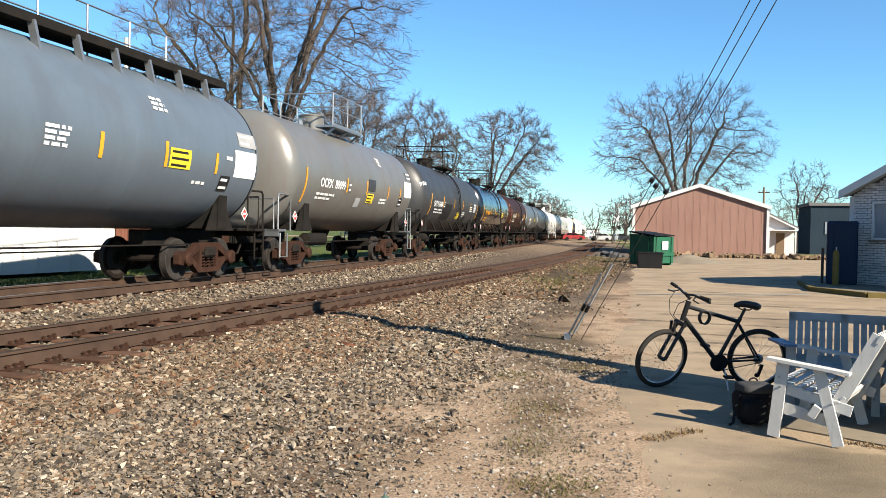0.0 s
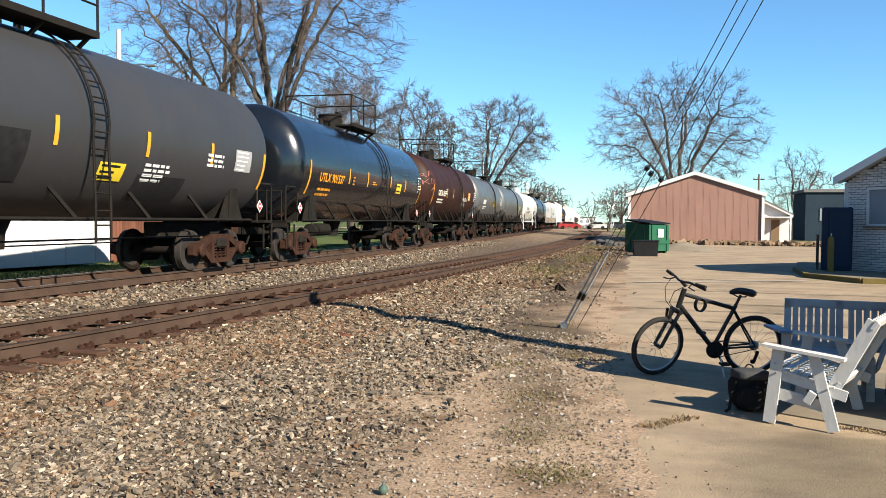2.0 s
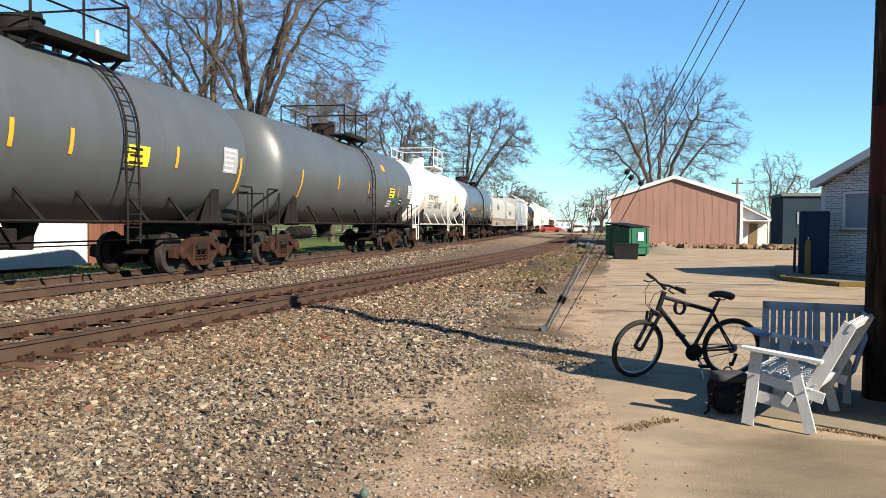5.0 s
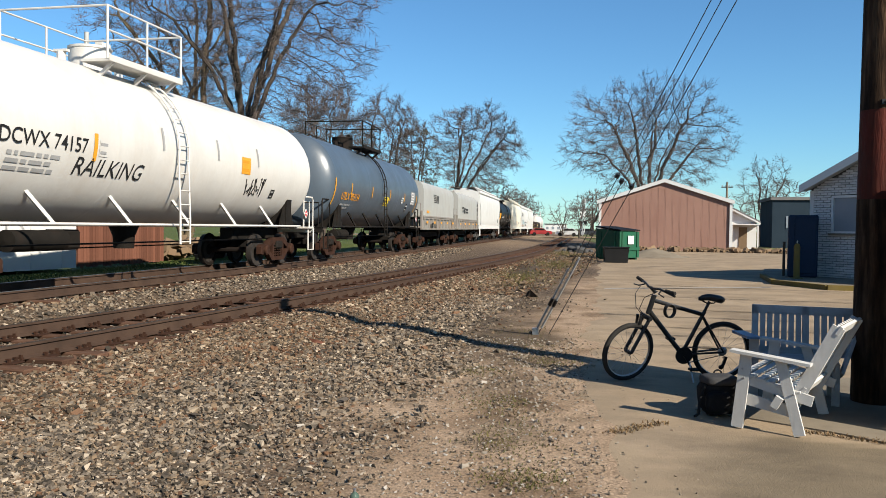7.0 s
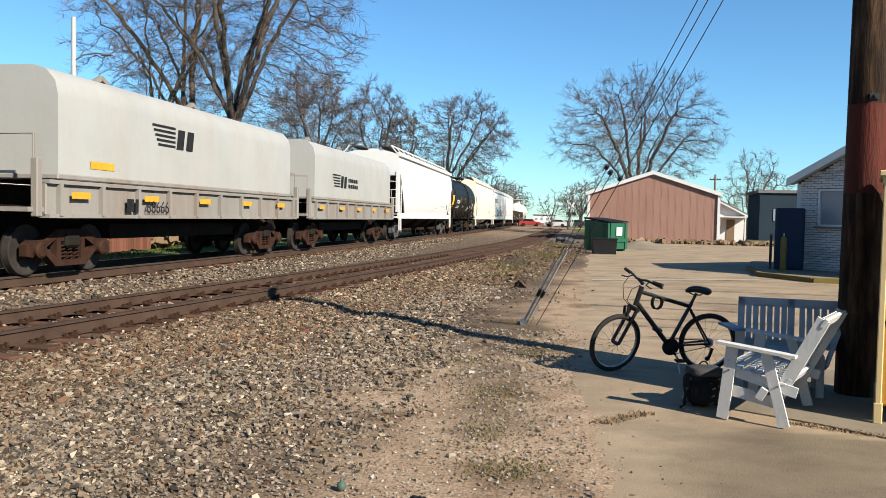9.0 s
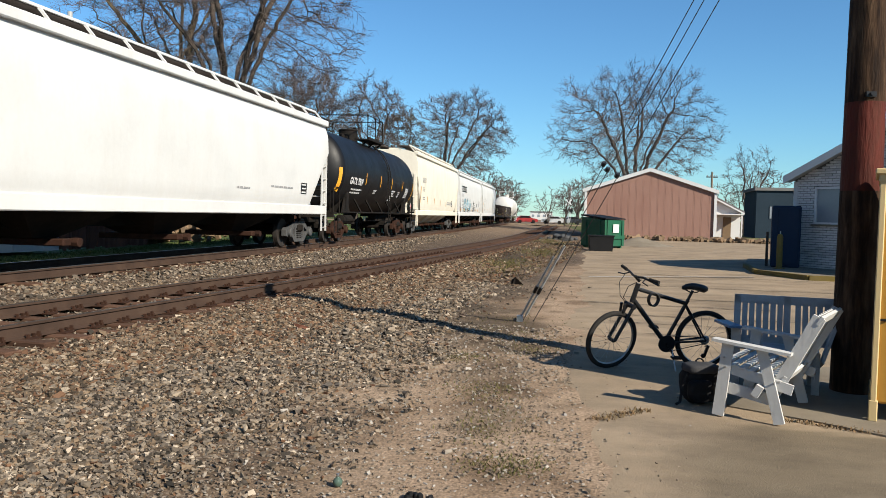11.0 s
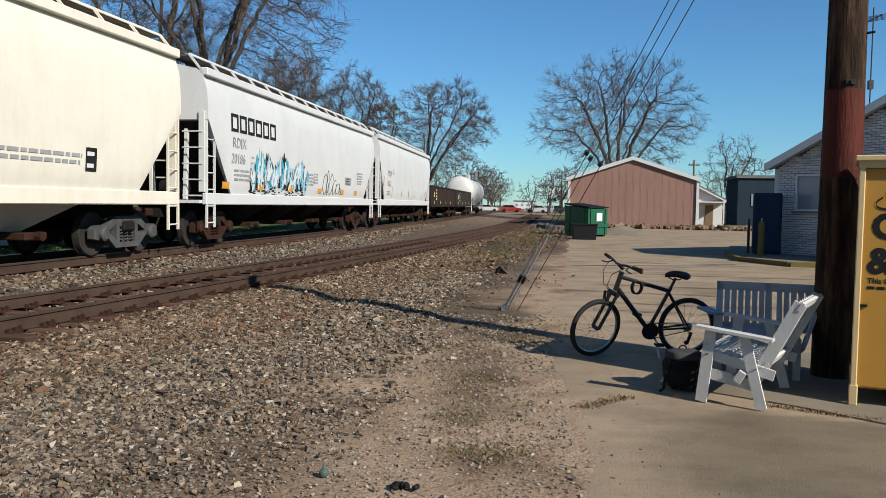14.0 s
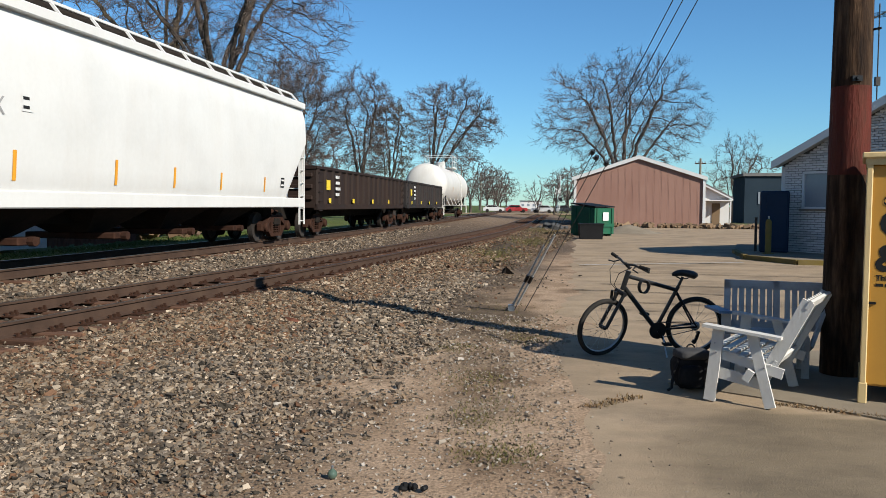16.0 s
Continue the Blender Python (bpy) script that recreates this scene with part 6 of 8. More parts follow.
# ---- buildings ----
def build_red_barn():
    a, b = Vector((4.05, 68.0, 0)), Vector((14.25, 66.45, 0))
    w = (b - a).length
    rz = math.degrees(math.atan2(b.y - a.y, b.x - a.x))
    root = thing("red_building", pose(a.x, a.y, 0, 0, 0, rz), "faded red metal-sided building with white trimmed gable", "building")
    e, p, dep = 4.02, 5.72, 20.0
    part("side_wall", Shape().box((0.1, dep / 2, e / 2), (0.2, dep - 0.5, e)), "red_panel", root)
    part("side_wall", Shape().box((w - 0.1, dep / 2, e / 2), (0.2, dep - 0.5, e)), "red_panel", root)
    part("rear_wall", Shape().prism([(0, 0), (w, 0), (w, e), (w / 2, p), (0, e)], dep - 0.2, dep, "y"), "red_panel", root)
    n = 18
    st = w / n
    for i in range(n):
        x0, x1 = i * st + 0.004, (i + 1) * st - 0.004
        top = lambda x: e + (p - e) * (1 - abs(2 * x / w - 1))
        xm = w / 2
        poly = [(x0, 0), (x1, 0), (x1, top(x1))] + ([(xm, p)] if x0 < xm < x1 else []) + [(x0, top(x0))]
        part("siding_panel", Shape().prism(poly, 0.05, 0.16, "y"), "red_panel", root)
        part("siding_rib", Shape().prism([(x0 + 0.10, 0), (x0 + 0.16, 0), (x0 + 0.16, top(x0 + 0.13)), (x0 + 0.10, top(x0 + 0.13))], 0.042, 0.05, "y"), "red_panel", root)
    part("gable_backing", Shape().prism([(0.02, 0), (w - 0.02, 0), (w - 0.02, e - 0.02), (w / 2, p - 0.02), (0.02, e - 0.02)], 0.16, 0.22, "y"), "red_panel", root)
    for s, x0, x1 in ((-1, -0.25, w / 2), (1, w / 2, w + 0.25)):
        za = e - 0.08 if s < 0 else p + 0.0
        zb = p + 0.0 if s < 0 else e - 0.08
        part("roof", Shape().prism([(x0, za + 0.02), (x1, zb + 0.02), (x1, zb + 0.12), (x0, za + 0.12)], -0.1, dep + 0.2, "y"), "roof", root)
        part("rake_trim", Shape().prism([(x0, za - 0.16), (x1, zb - 0.16), (x1, zb + 0.14), (x0, za + 0.14)], -0.16, -0.10, "y"), "white_trim", root, "white rake trim")
    part("corner_trim", Shape().box((0.0, 0.0, e / 2), (0.2, 0.16, e)), "white_trim", root)
    part("corner_trim", Shape().box((w, 0.0, e / 2), (0.2, 0.16, e)), "white_trim", root)


def build_white_house():
    root = thing("white_house", pose(16.2, 76, 0, 0, 0, -8), "small white house with a sloping dark roof", "house")
    w, d, e, p = 2.3, 7.0, 2.55, 3.75
    part("wall", Shape().prism([(0, 0), (w, 0), (w, e), (0, p)], 0, d, "y"), "white_wall", root)
    part("roof", Shape().prism([(-0.1, p + 0.06), (w + 0.3, e - 0.14), (w + 0.3, e + 0.02), (-0.1, p + 0.22)], -0.4, d + 0.3, "y"), "shingle", root)
    part("fascia", Shape().prism([(-0.1, p - 0.08), (w + 0.3, e - 0.28), (w + 0.3, e - 0.15), (-0.1, p + 0.05)], -0.45, -0.38, "y"), "white_trim", root)
    part("door", Shape().box((1.15, -0.03, 1.0), (0.7, 0.06, 2.0)), "cardboard", root, "brown wooden door")
    part("porch_roof", Shape().box((1.2, -0.7, 2.25), (2.5, 1.4, 0.1)), "white_trim", root)
    for x in (0.1, 2.3):
        part("porch_post", Shape().box((x, -1.3, 1.1), (0.12, 0.12, 2.2)), "white_trim", root)


def build_far_buildings():
    root = thing("long_grey_building", pose(22.0, 84, 0, 0, 0, -6), "blue-grey low building behind the car park", "building")
    part("wall", Shape().box((6, 4, 2.4), (12, 8, 4.8)), "teal_far", root)
    part("roof", Shape().box((6, 4, 4.95), (12.4, 8.4, 0.3)), "shingle", root)
    for i in range(3):
        part("window", Shape().box((2 + i * 3, -0.03, 2.6), (1.4, 0.08, 1.2)), "glass", root)
    part("loading_door", Shape().box((9.6, -0.04, 1.6), (2.6, 0.1, 3.0)), "teal_far", root)
    # far bright buildings at the end of the street
    for x, y, w, h, m, lab in ((-2.6, 330, 9, 3.4, "white_wall", "distant low white warehouse beyond the crossing"),):
        r = thing("warehouse", pose(x, y, 0), lab, "building")
        part("wall", Shape().box((w / 2, 5, h / 2), (w, 10, h)), m, r)
        part("roof", Shape().box((w / 2, 5, h + 0.15), (w + 0.6, 10.6, 0.3)), "shingle", r)
        for i in range(4):
            part("window", Shape().box((w * (i + 0.5) / 4, -0.04, h * 0.55), (w / 9, 0.1, h * 0.3)), "glass", r)
    # white outbuilding and plank fence behind the main line
    g = thing("white_garage", pose(-15.0, 23.7, 0.25, 0, 0, -10), "white panelled garage standing on grass", "garage")
    part("wall", Shape().box((-2.5, -8.0, 1.3), (5.0, 16.0, 2.6)), "white_wall", g)
    for i in range(13):
        part("batten", Shape().box((0.012, -0.6 - i * 1.22, 1.3), (0.03, 0.05, 2.55)), "white_trim", g)
    part("roof", Shape().prism([(-5.4, 2.58), (0.4, 2.58), (-2.5, 3.5)], -16.3, 0.3, "y"), "shingle", g)
    f = thing("plank_fence", pose(-15.6, 24.8, 0.22, 0, 0, -4), "weathered reddish-brown plank fence", "fence")
    rng = random.Random(6)
    plank = Shape().box((0, 0, 0.9), (0.025, 0.14, 1.8)).mesh("plank", "fence")
    for i in range(34):
        part("plank", plank, None, f, "", pose(rng.uniform(-0.01, 0.01), i * 0.155, rng.uniform(-0.06, 0.03), 0, 0, rng.uniform(-3, 3)))
    for i in range(3):
        part("post", Shape().box((-0.08, i * 2.1, 0.95), (0.1, 0.1, 1.9)), "fence", f)
    for zz in (0.5, 1.4):
        part("fence_rail", Shape().box((-0.05, 2.6, zz), (0.05, 5.2, 0.09)), "fence", f)


def build_brick_building():
    root = thing("brick_building", pose(9.04, 29.67, 0, 0, 0, -54), "pale grey brick building with white gable trim, in shade", "building")
    w, e, p, dep = 17.0, 3.21, 7.1, 14.0
    part("wall_core", Shape().prism([(0.02, 0), (w, 0), (w, e), (w / 2, p), (0.02, e)], 0.06, dep, "y"), "mortar", root)
    bl, bh = 0.27, 0.084
    brick = Shape().box((0, 0, 0), (bl - 0.018, 0.09, bh - 0.016)).mesh("brick", "brick")
    near, rest = 0, Shape()
    rng = random.Random(9)
    rows = int(p / bh)
    for r in range(rows):
        z = bh * (r + 0.5)
        lim = 4.6
        x = -bl / 2 if r % 2 else 0.0
        while x < lim:
            xc = x + bl / 2
            x += bl
            top = e + (p - e) * (1 - abs(2 * xc / w - 1))
            cut = max(0.0, -(xc - bl / 2))
            if z + bh / 2 > top - 0.05:
                continue
            if cut:
                rest.box((xc + cut / 2, 0.03, z), (bl - cut - 0.018, 0.09, bh - 0.016))
                continue
            if 0.85 < xc < 2.05 and 1.63 < z < 2.91:
                continue
            if near < 300 and xc < 3.2 and 0.9 < z < 3.2:
                part("brick", brick, None, root, "", pose(xc, 0.03 + rng.uniform(-0.006, 0.006), z))
                near += 1
            else:
                rest.box((xc, 0.03 + rng.uniform(-0.006, 0.006), z), (bl - 0.018, 0.09, bh - 0.016))
    part("corner_pier", Shape().box((0.075, 0.03, e / 2 - 0.05), (0.15, 0.096, e - 0.1)), "brick", root)
    tagged(part("brickwork", rest, "brick", root), kind="stuff")
    win = part("window", Shape().box((1.45, 0.05, 2.27), (1.06, 0.06, 1.18)), "glass", root, "blue-grey window pane")
    fr = Shape()
    for a, b in (((0.86, 1.66), (2.04, 1.66)), ((0.86, 2.88), (2.04, 2.88)), ((0.89, 1.66), (0.89, 2.88)), ((2.01, 1.66), (2.01, 2.88))):
        fr.bar((a[0], 0.0, a[1]), (b[0], 0.0, b[1]), 0.08, 0.08, (0, 1, 0))
    part("window_frame", fr, "white_trim", win)
    part("window_sill", Shape().box((1.45, -0.05, 1.60), (1.3, 0.14, 0.07)), "concrete", win)
    part("wall_lamp", Shape().box((2.35, -0.1, 2.6), (0.18, 0.16, 0.3), bevel=0.03).rod((2.35, 0.0, 2.45), (2.35, -0.2, 2.45), 0.03), "black_metal", root)
    for s in (0, 1):
        x0, x1 = (-0.2, w / 2) if s == 0 else (w / 2, w + 0.2)
        za, zb = (e - 0.12, p) if s == 0 else (p, e - 0.12)
        part("roof", Shape().prism([(x0, za + 0.05), (x1, zb + 0.05), (x1, zb + 0.2), (x0, za + 0.2)], -0.3, dep, "y"), "shingle", root)
        part("rake_board", Shape().prism([(x0, za - 0.06), (x1, zb - 0.06), (x1, zb + 0.21), (x0, za + 0.21)], -0.36, -0.3, "y"), "white_trim", root, "white rake board")
        part("soffit", Shape().prism([(x0, za - 0.0), (x1, zb - 0.0), (x1, zb + 0.045), (x0, za + 0.045)], -0.3, 0.06, "y"), "white_trim", root)
    # aerial on the roof
    an = thing("tv_antenna", pose(12.70, 31.0, 4.1), "thin roof-top television aerial", "antenna")
    part("mast", Shape().rod((0, 0, 0), (0, 0, 5.0), 0.025), "wire", an)
    part("boom", Shape().rod((-0.45, -0.3, 4.35), (0.5, 0.5, 4.85), 0.03), "wire", an)
    for i in range(6):
        x = -0.42 + i * 0.17
        c = Vector((x, x * 0.84, 4.60 + 0.53 * x))
        part("element", Shape().rod(c - Vector((0.9, -1.1, 0)), c + Vector((0.9, -1.1, 0)), 0.010), "wire", an)
    part("bracket", Shape().box((0, 0, 2.2), (0.16, 0.16, 0.32)), "wire", an)
    # blue cabinet, bollard and kerbed pad at the corner
    c = thing("blue_cabinet", pose(8.60, 28.95, 0.12, 0, 0, -14), "tall dark blue steel cabinet beside the brick wall", "cabinet")
    part("body", Shape().box((0, 0, 1.06), (0.93, 0.75, 2.12), bevel=0.04), "blue_steel", c)
    part("door", Shape().box((0.06, -0.39, 1.08), (0.66, 0.04, 1.9), bevel=0.01), "blue_steel", c)
    part("handle", Shape().box((-0.18, -0.42, 1.15), (0.04, 0.05, 0.2)), "galv", c)
    part("side_post", Shape().box((-0.58, 0.05, 0.6), (0.09, 0.09, 1.2)), "black_metal", c)
    b = thing("bollard", pose(8.09, 27.8, 0.12), "worn yellow steel bollard", "bollard")
    part("post", Shape().turned([(0, 0.1), (1.05, 0.1), (1.14, 0.07), (1.17, 0.0)], 14, "z"), "curb_yellow", b)
    part("base_plate", Shape().box((0, 0, 0.01), (0.32, 0.32, 0.03)), "curb_yellow", b)
    k = thing("kerbed_pad", Matrix.Identity(4), "raised concrete pad with a worn yellow kerb", "kerb", kind="structure")
    part("pad", Shape().prism([(7.55, 30.0), (7.0, 26.4), (7.9, 24.2), (19, 21.8), (19, 34.6), (8.8, 34.6)], 0.0, 0.12, "z"), "concrete", k)
    ks = Shape()
    for p0, p1 in (((7.55, 30.0), (7.0, 26.4)), ((7.0, 26.4), (7.9, 24.2)), ((7.9, 24.2), (13, 23.1))):
        ks.bar((p0[0], p0[1], 0.075), (p1[0], p1[1], 0.075), 0.15, 0.15)
    part("kerb", ks, "curb_yellow", k)


# ---- things on the lot ----
def build_pole():
    p = thing("utility_pole", pose(3.16, 8.30, 0), "brown wooden utility pole with a red stained band", "utility pole")
    hgt = 7.40
    prof = lambda z: 0.205 - 0.008 * z
    def seg(z0, z1):
        return [(z0 + (z1 - z0) * i / 6, prof(z0 + (z1 - z0) * i / 6)) for i in range(7)]
    part("butt", Shape().turned(seg(-0.3, 2.0), 20, "z"), "pole_wood", p)
    part("red_band", Shape().turned(seg(2.0, 2.86), 20, "z"), "pole_red", p, "red stained band of the pole")
    part("shaft", Shape().turned(seg(2.86, hgt), 20, "z"), "pole_wood", p)
    part("bracket", Shape().box((-0.02, -0.185, 2.92), (0.09, 0.03, 0.05)).rod((-0.02, -0.19, 2.92), (-0.02, -0.23, 2.92), 0.018), "black_metal", p)
    part("step_bolt", Shape().rod((0.15, -0.1, 3.4), (0.2, -0.15, 3.4), 0.012), "black_metal", p)
    part("cap", Shape().turned([(hgt, 0.16), (hgt + 0.03, 0.0)], 16, "z"), "galv", p)
    g = thing("guy_wires", Matrix.Identity(4), "three stay wires from the pole to a ground anchor", "guy wire")
    for i, (ax, ay, top, dx) in enumerate(((-0.23, 12.74, 6.90, -0.10), (-0.17, 12.70, 6.68, -0.06), (-0.01, 12.60, 6.45, 0.0))):
        a, b = Vector((ax, ay, 0.02)), Vector((3.10 + dx, 8.38, top))
        part("wire", Shape().tube([a.lerp(b, t) + Vector((0, 0, -0.03 * math.sin(math.pi * t))) for t in np.linspace(0, 1, 12)], 0.006, 5), "wire", g)
        part("clamp", Shape().rod(a.lerp(b, 0.345), a.lerp(b, 0.352), 0.035), "black_metal", g)
        if i < 2:
            part("guard", Shape().rod(a.lerp(b, 0.015), a.lerp(b, 0.155 + 0.03 * i), 0.018, 0.016, 8), "guard", g, "pale plastic guard sleeve")
            part("grip", Shape().rod(a.lerp(b, 0.07), a.lerp(b, 0.085), 0.030), "black_metal", g)
    part("anchor_rod", Shape().rod((-0.30, 12.86, -0.1), (-0.2, 12.70, 0.10), 0.02).box((-0.22, 12.72, 0.05), (0.10, 0.10, 0.10)), "galv", g)


def build_bin():
    u = Vector((0.93, -0.37, 0)).normalized()
    root = thing("donation_bin", pose(2.83, 7.06, 0.02, 0, 0, math.degrees(math.atan2(u.y, u.x))), "orange-yellow steel clothes donation bin on legs", "donation bin")
    w, d, h = 1.25, 1.02, 2.08
    part("body", Shape().box((w / 2 + 0.03, d / 2, 1.09), (w, d - 0.05, h - 0.2), bevel=0.02), "bin_yellow", root)
    for x in (0.03, w + 0.03):
        part("corner_trim", Shape().box((x, 0.02, 1.12), (0.05, 0.06, h - 0.16), bevel=0.008), "bin_trim", root, "pale yellow corner trim")
    part("lid", Shape().box((w / 2 + 0.03, d / 2, h + 0.02), (w + 0.12, d + 0.10, 0.05), bevel=0.01).box((w / 2 + 0.03, d / 2, h - 0.03), (w + 0.06, d + 0.04, 0.06)), "bin_trim", root, "pale yellow lid")
    for x in (0.03, w + 0.03):
        for y in (0.02, d - 0.04):
            part("leg", Shape().box((x, y, 0.09), (0.07, 0.07, 0.18), bevel=0.008), "bin_trim", root)
    class Front:
        def at(self, a, b, lift=0.004):
            return (a, 0.0240 - lift * 0.5, b)
    fr = Front()
    for text, x, z, s in (("CL", 0.115, 1.43, 0.30), ("&", 0.095, 1.14, 0.30)):
        vs, fs = letters(text, s, 0.012)
        sh = Shape()
        sh.add([fr.at(x + a, z + b) for a, b in vs], fs)
        part("lettering", sh, "black_mark", root, "black block lettering", angle=0)
    vs, fs = letters("This Collection", 0.062, 0.002)
    part("small_print", Shape().add([fr.at(0.10 + a, 1.052 + b) for a, b in vs], fs), "black_mark", root, angle=0)
    rng = random.Random(61)
    for k in (1,):
        x = 0.10
        while x < 0.95:
            e = x + rng.uniform(0.025, 0.09)
            sh = Shape()
            sh.add([fr.at(x, 1.055 - k * 0.055), fr.at(e, 1.055 - k * 0.055), fr.at(e, 1.080 - k * 0.055), fr.at(x, 1.080 - k * 0.055)], [(0, 1, 2, 3)])
            part("small_print", sh, "black_mark", root, angle=0)
            x = e + 0.014
    # round emblem: ring with patches and a slanted orbit
    em = Shape()
    n = 28
    cx, cz, r = 0.36, 1.80, 0.145
    for r0, r1 in ((r - 0.012, r),):
        em.add([fr.at(cx + q * math.cos(k * math.tau / n), cz + q * math.sin(k * math.tau / n)) for k in range(n) for q in (r0, r1)],
               [(2 * k, 2 * k + 1, (2 * k + 3) % (2 * n), (2 * k + 2) % (2 * n)) for k in range(n)])
    for ox, oz, rr in ((-0.05, 0.04, 0.06), (0.05, -0.03, 0.07), (0.03, 0.08, 0.045), (-0.06, -0.06, 0.05)):
        em.add([fr.at(cx + ox + rr * (1 + 0.25 * math.sin(3 * k)) * math.cos(k * math.tau / 10), cz + oz + rr * math.sin(k * math.tau / 10)) for k in range(10)], [tuple(range(10))])
    pts = [(cx + 0.22 * math.cos(a) - 0.02 * math.sin(a), cz - 0.05 + 0.07 * math.sin(a) + 0.05 * math.cos(a)) for a in np.linspace(math.pi * 0.75, math.pi * 2.1, 24)]
    for (a, b), (c, d2) in zip(pts, pts[1:]):
        em.add([fr.at(a, b, 0.006), fr.at(c, d2, 0.006), fr.at(c, d2 + 0.018, 0.006), fr.at(a, b + 0.018, 0.006)], [(0, 1, 2, 3)])
    part("emblem", em, "black_mark", root, "black round emblem", angle=0)
    part("latch", Shape().box((0.06, 0.012, 0.86), (0.10, 0.03, 0.02)), "black_metal", root)
    slab = Shape().prism([(1.35, 7.62), (2.35, 6.95), (3.2, 6.2), (6.0, 5.0), (7, 9.5), (2.6, 9.6)], 0.0, 0.024, "z")
    solid("concrete_slab", slab, "concrete", "low worn concrete slab under the bench and bin", "slab", kind="structure")


def build_chair():
    c = thing("garden_chair", pose(1.60, 6.97, 0.026, 0, 0, -28), "white painted wooden garden chair with slatted seat", "chair")
    W = 0.98
    mt = "white_wood"
    for y in (0.0, W):
        part("front_leg", Shape().bar((-0.02, y, 0.0), (0.045, y, 0.62), 0.028, 0.095, (1, 0, 0)), mt, c)
        part("rear_leg", Shape().bar((0.475, y, 0.0), (0.315, y, 0.60), 0.028, 0.085, (1, 0, 0)), mt, c)
        part("stretcher", Shape().bar((0.03, y + 0.03, 0.245), (0.40, y + 0.03, 0.185), 0.024, 0.095), mt, c)
        part("seat_rail", Shape().bar((0.0, y + 0.03, 0.42), (0.56, y + 0.03, 0.285), 0.026, 0.085), mt, c)
        part("armrest", Shape().bar((-0.08, y, 0.645), (0.55, y, 0.585), 0.115, 0.024), mt, c)
        part("back_stile", Shape().bar((0.41, y + (0.05 if y < 0.3 else -0.05), 0.24), (0.735, y + (0.05 if y < 0.3 else -0.05), 0.90), 0.028, 0.10, (1, 0, 0)), mt, c)
        for bx, bz in ((0.02, 0.50), (0.03, 0.42), (0.42, 0.33)):
            part("bolt", Shape().rod((bx, y - 0.014, bz), (bx, y - 0.024, bz), 0.008), "galv", c)
    for i in range(7):
        x = 0.01 + i * 0.072
        part("seat_slat", Shape().box((x, W / 2, 0.455 - 0.24 * x), (0.058, W - 0.02, 0.02), bevel=0.004), mt, c)
    for i in range(9):
        y = 0.11 + i * 0.095
        part("back_slat", Shape().bar((0.425, y, 0.30), (0.725, y, 0.91), 0.062, 0.018, (1, 0, -0.5)), mt, c)
    for t in (0.12, 0.92):
        part("back_batten", Shape().bar((0.445 + 0.32 * t, 0.03, 0.28 + 0.64 * t), (0.445 + 0.32 * t, W - 0.03, 0.28 + 0.64 * t), 0.026, 0.075, (0.5, 0, 0.85)), mt, c)
    part("cross_bar", Shape().box((0.25, W / 2, 0.23), (0.06, W, 0.035), Matrix.Rotation(0.5, 3, "Y")), mt, c)
    part("stretcher_end", Shape().box((0.30, -0.02, 0.255), (0.06, 0.06, 0.10), Matrix.Rotation(0.5, 3, "Y")), mt, c)


def build_bench():
    rz = -14.0
    b = thing("garden_bench", pose(2.06, 8.55, 0.026, 0, 0, rz), "grey painted wooden double garden seat with vertical slats", "bench")
    L, mt = 1.02, "grey_wood"
    def back(x0, x1, name, z0, z1, th=0.03):
        t0, t1 = (z0 - 0.3) * 0.28, (z1 - 0.3) * 0.28
        return Shape().add([(x0, t0, z0), (x1, t0, z0), (x1, t1, z1), (x0, t1, z1), (x0, t0 + th, z0), (x1, t0 + th, z0), (x1, t1 + th, z1), (x0, t1 + th, z1)],
                           [(0, 1, 2, 3), (7, 6, 5, 4), (0, 4, 5, 1), (1, 5, 6, 2), (2, 6, 7, 3), (3, 7, 4, 0)])
    part("top_rail", back(0, L, "t", 0.80, 0.885, 0.04), mt, b)
    part("lower_rail", back(0, L, "t", 0.40, 0.47, 0.035), mt, b)
    for x in (0.0, L / 2 - 0.03, L - 0.06):
        part("back_stile", back(x, x + 0.065, "t", 0.30, 0.882, 0.05), mt, b)
    for k in range(2):
        for i in range(6):
            x = 0.08 + k * L / 2 + i * 0.068
            part("back_slat", back(x, x + 0.052, "t", 0.44, 0.82, 0.02), mt, b)
    for i in range(6):
        y = -0.46 + i * 0.085
        part("seat_slat", Shape().box((L / 2 - 0.12, y, 0.405 + 0.03 * (-y)), (L - 0.24, 0.07, 0.022), bevel=0.004), mt, b)
    for x, m in ((0.03, "grey_wood"), (L - 0.26, "grey_wood")):
        if x < 0.1:
            part("front_leg", Shape().bar((x, -0.47, 0), (x, -0.47, 0.61), 0.09, 0.03), mt, b)
        else:
            part("front_leg", Shape().bar((x, -0.40, 0), (x, -0.40, 0.40), 0.07, 0.03), mt, b)
        part("rear_leg", Shape().bar((x, 0.10, 0), (x, -0.02, 0.50), 0.085, 0.03), mt, b)
        if x < 0.1:
            # the left armrest's blue is a painted sky reflection
            part("armrest", Shape().bar((x, -0.56, 0.625), (x - (0.16 if x < 0.1 else 0), 0.10, 0.60), 0.13, 0.024), "blue_wood" if x < 0.1 else m, b, "glossy armrest with the sky's reflection painted blue" if x < 0.1 else "")
        part("side_rail", Shape().bar((x, -0.46, 0.36), (x, 0.04, 0.32), 0.026, 0.09), mt, b)
        part("stretcher", Shape().bar((x, -0.46, 0.18), (x, 0.08, 0.18), 0.024, 0.07), mt, b)
    part("end_board", Shape().bar((L - 0.20, -0.20, 0.26), (L + 0.035, 0.16, 0.89), 0.03, 0.13, (0, 1, 0)), mt, b)


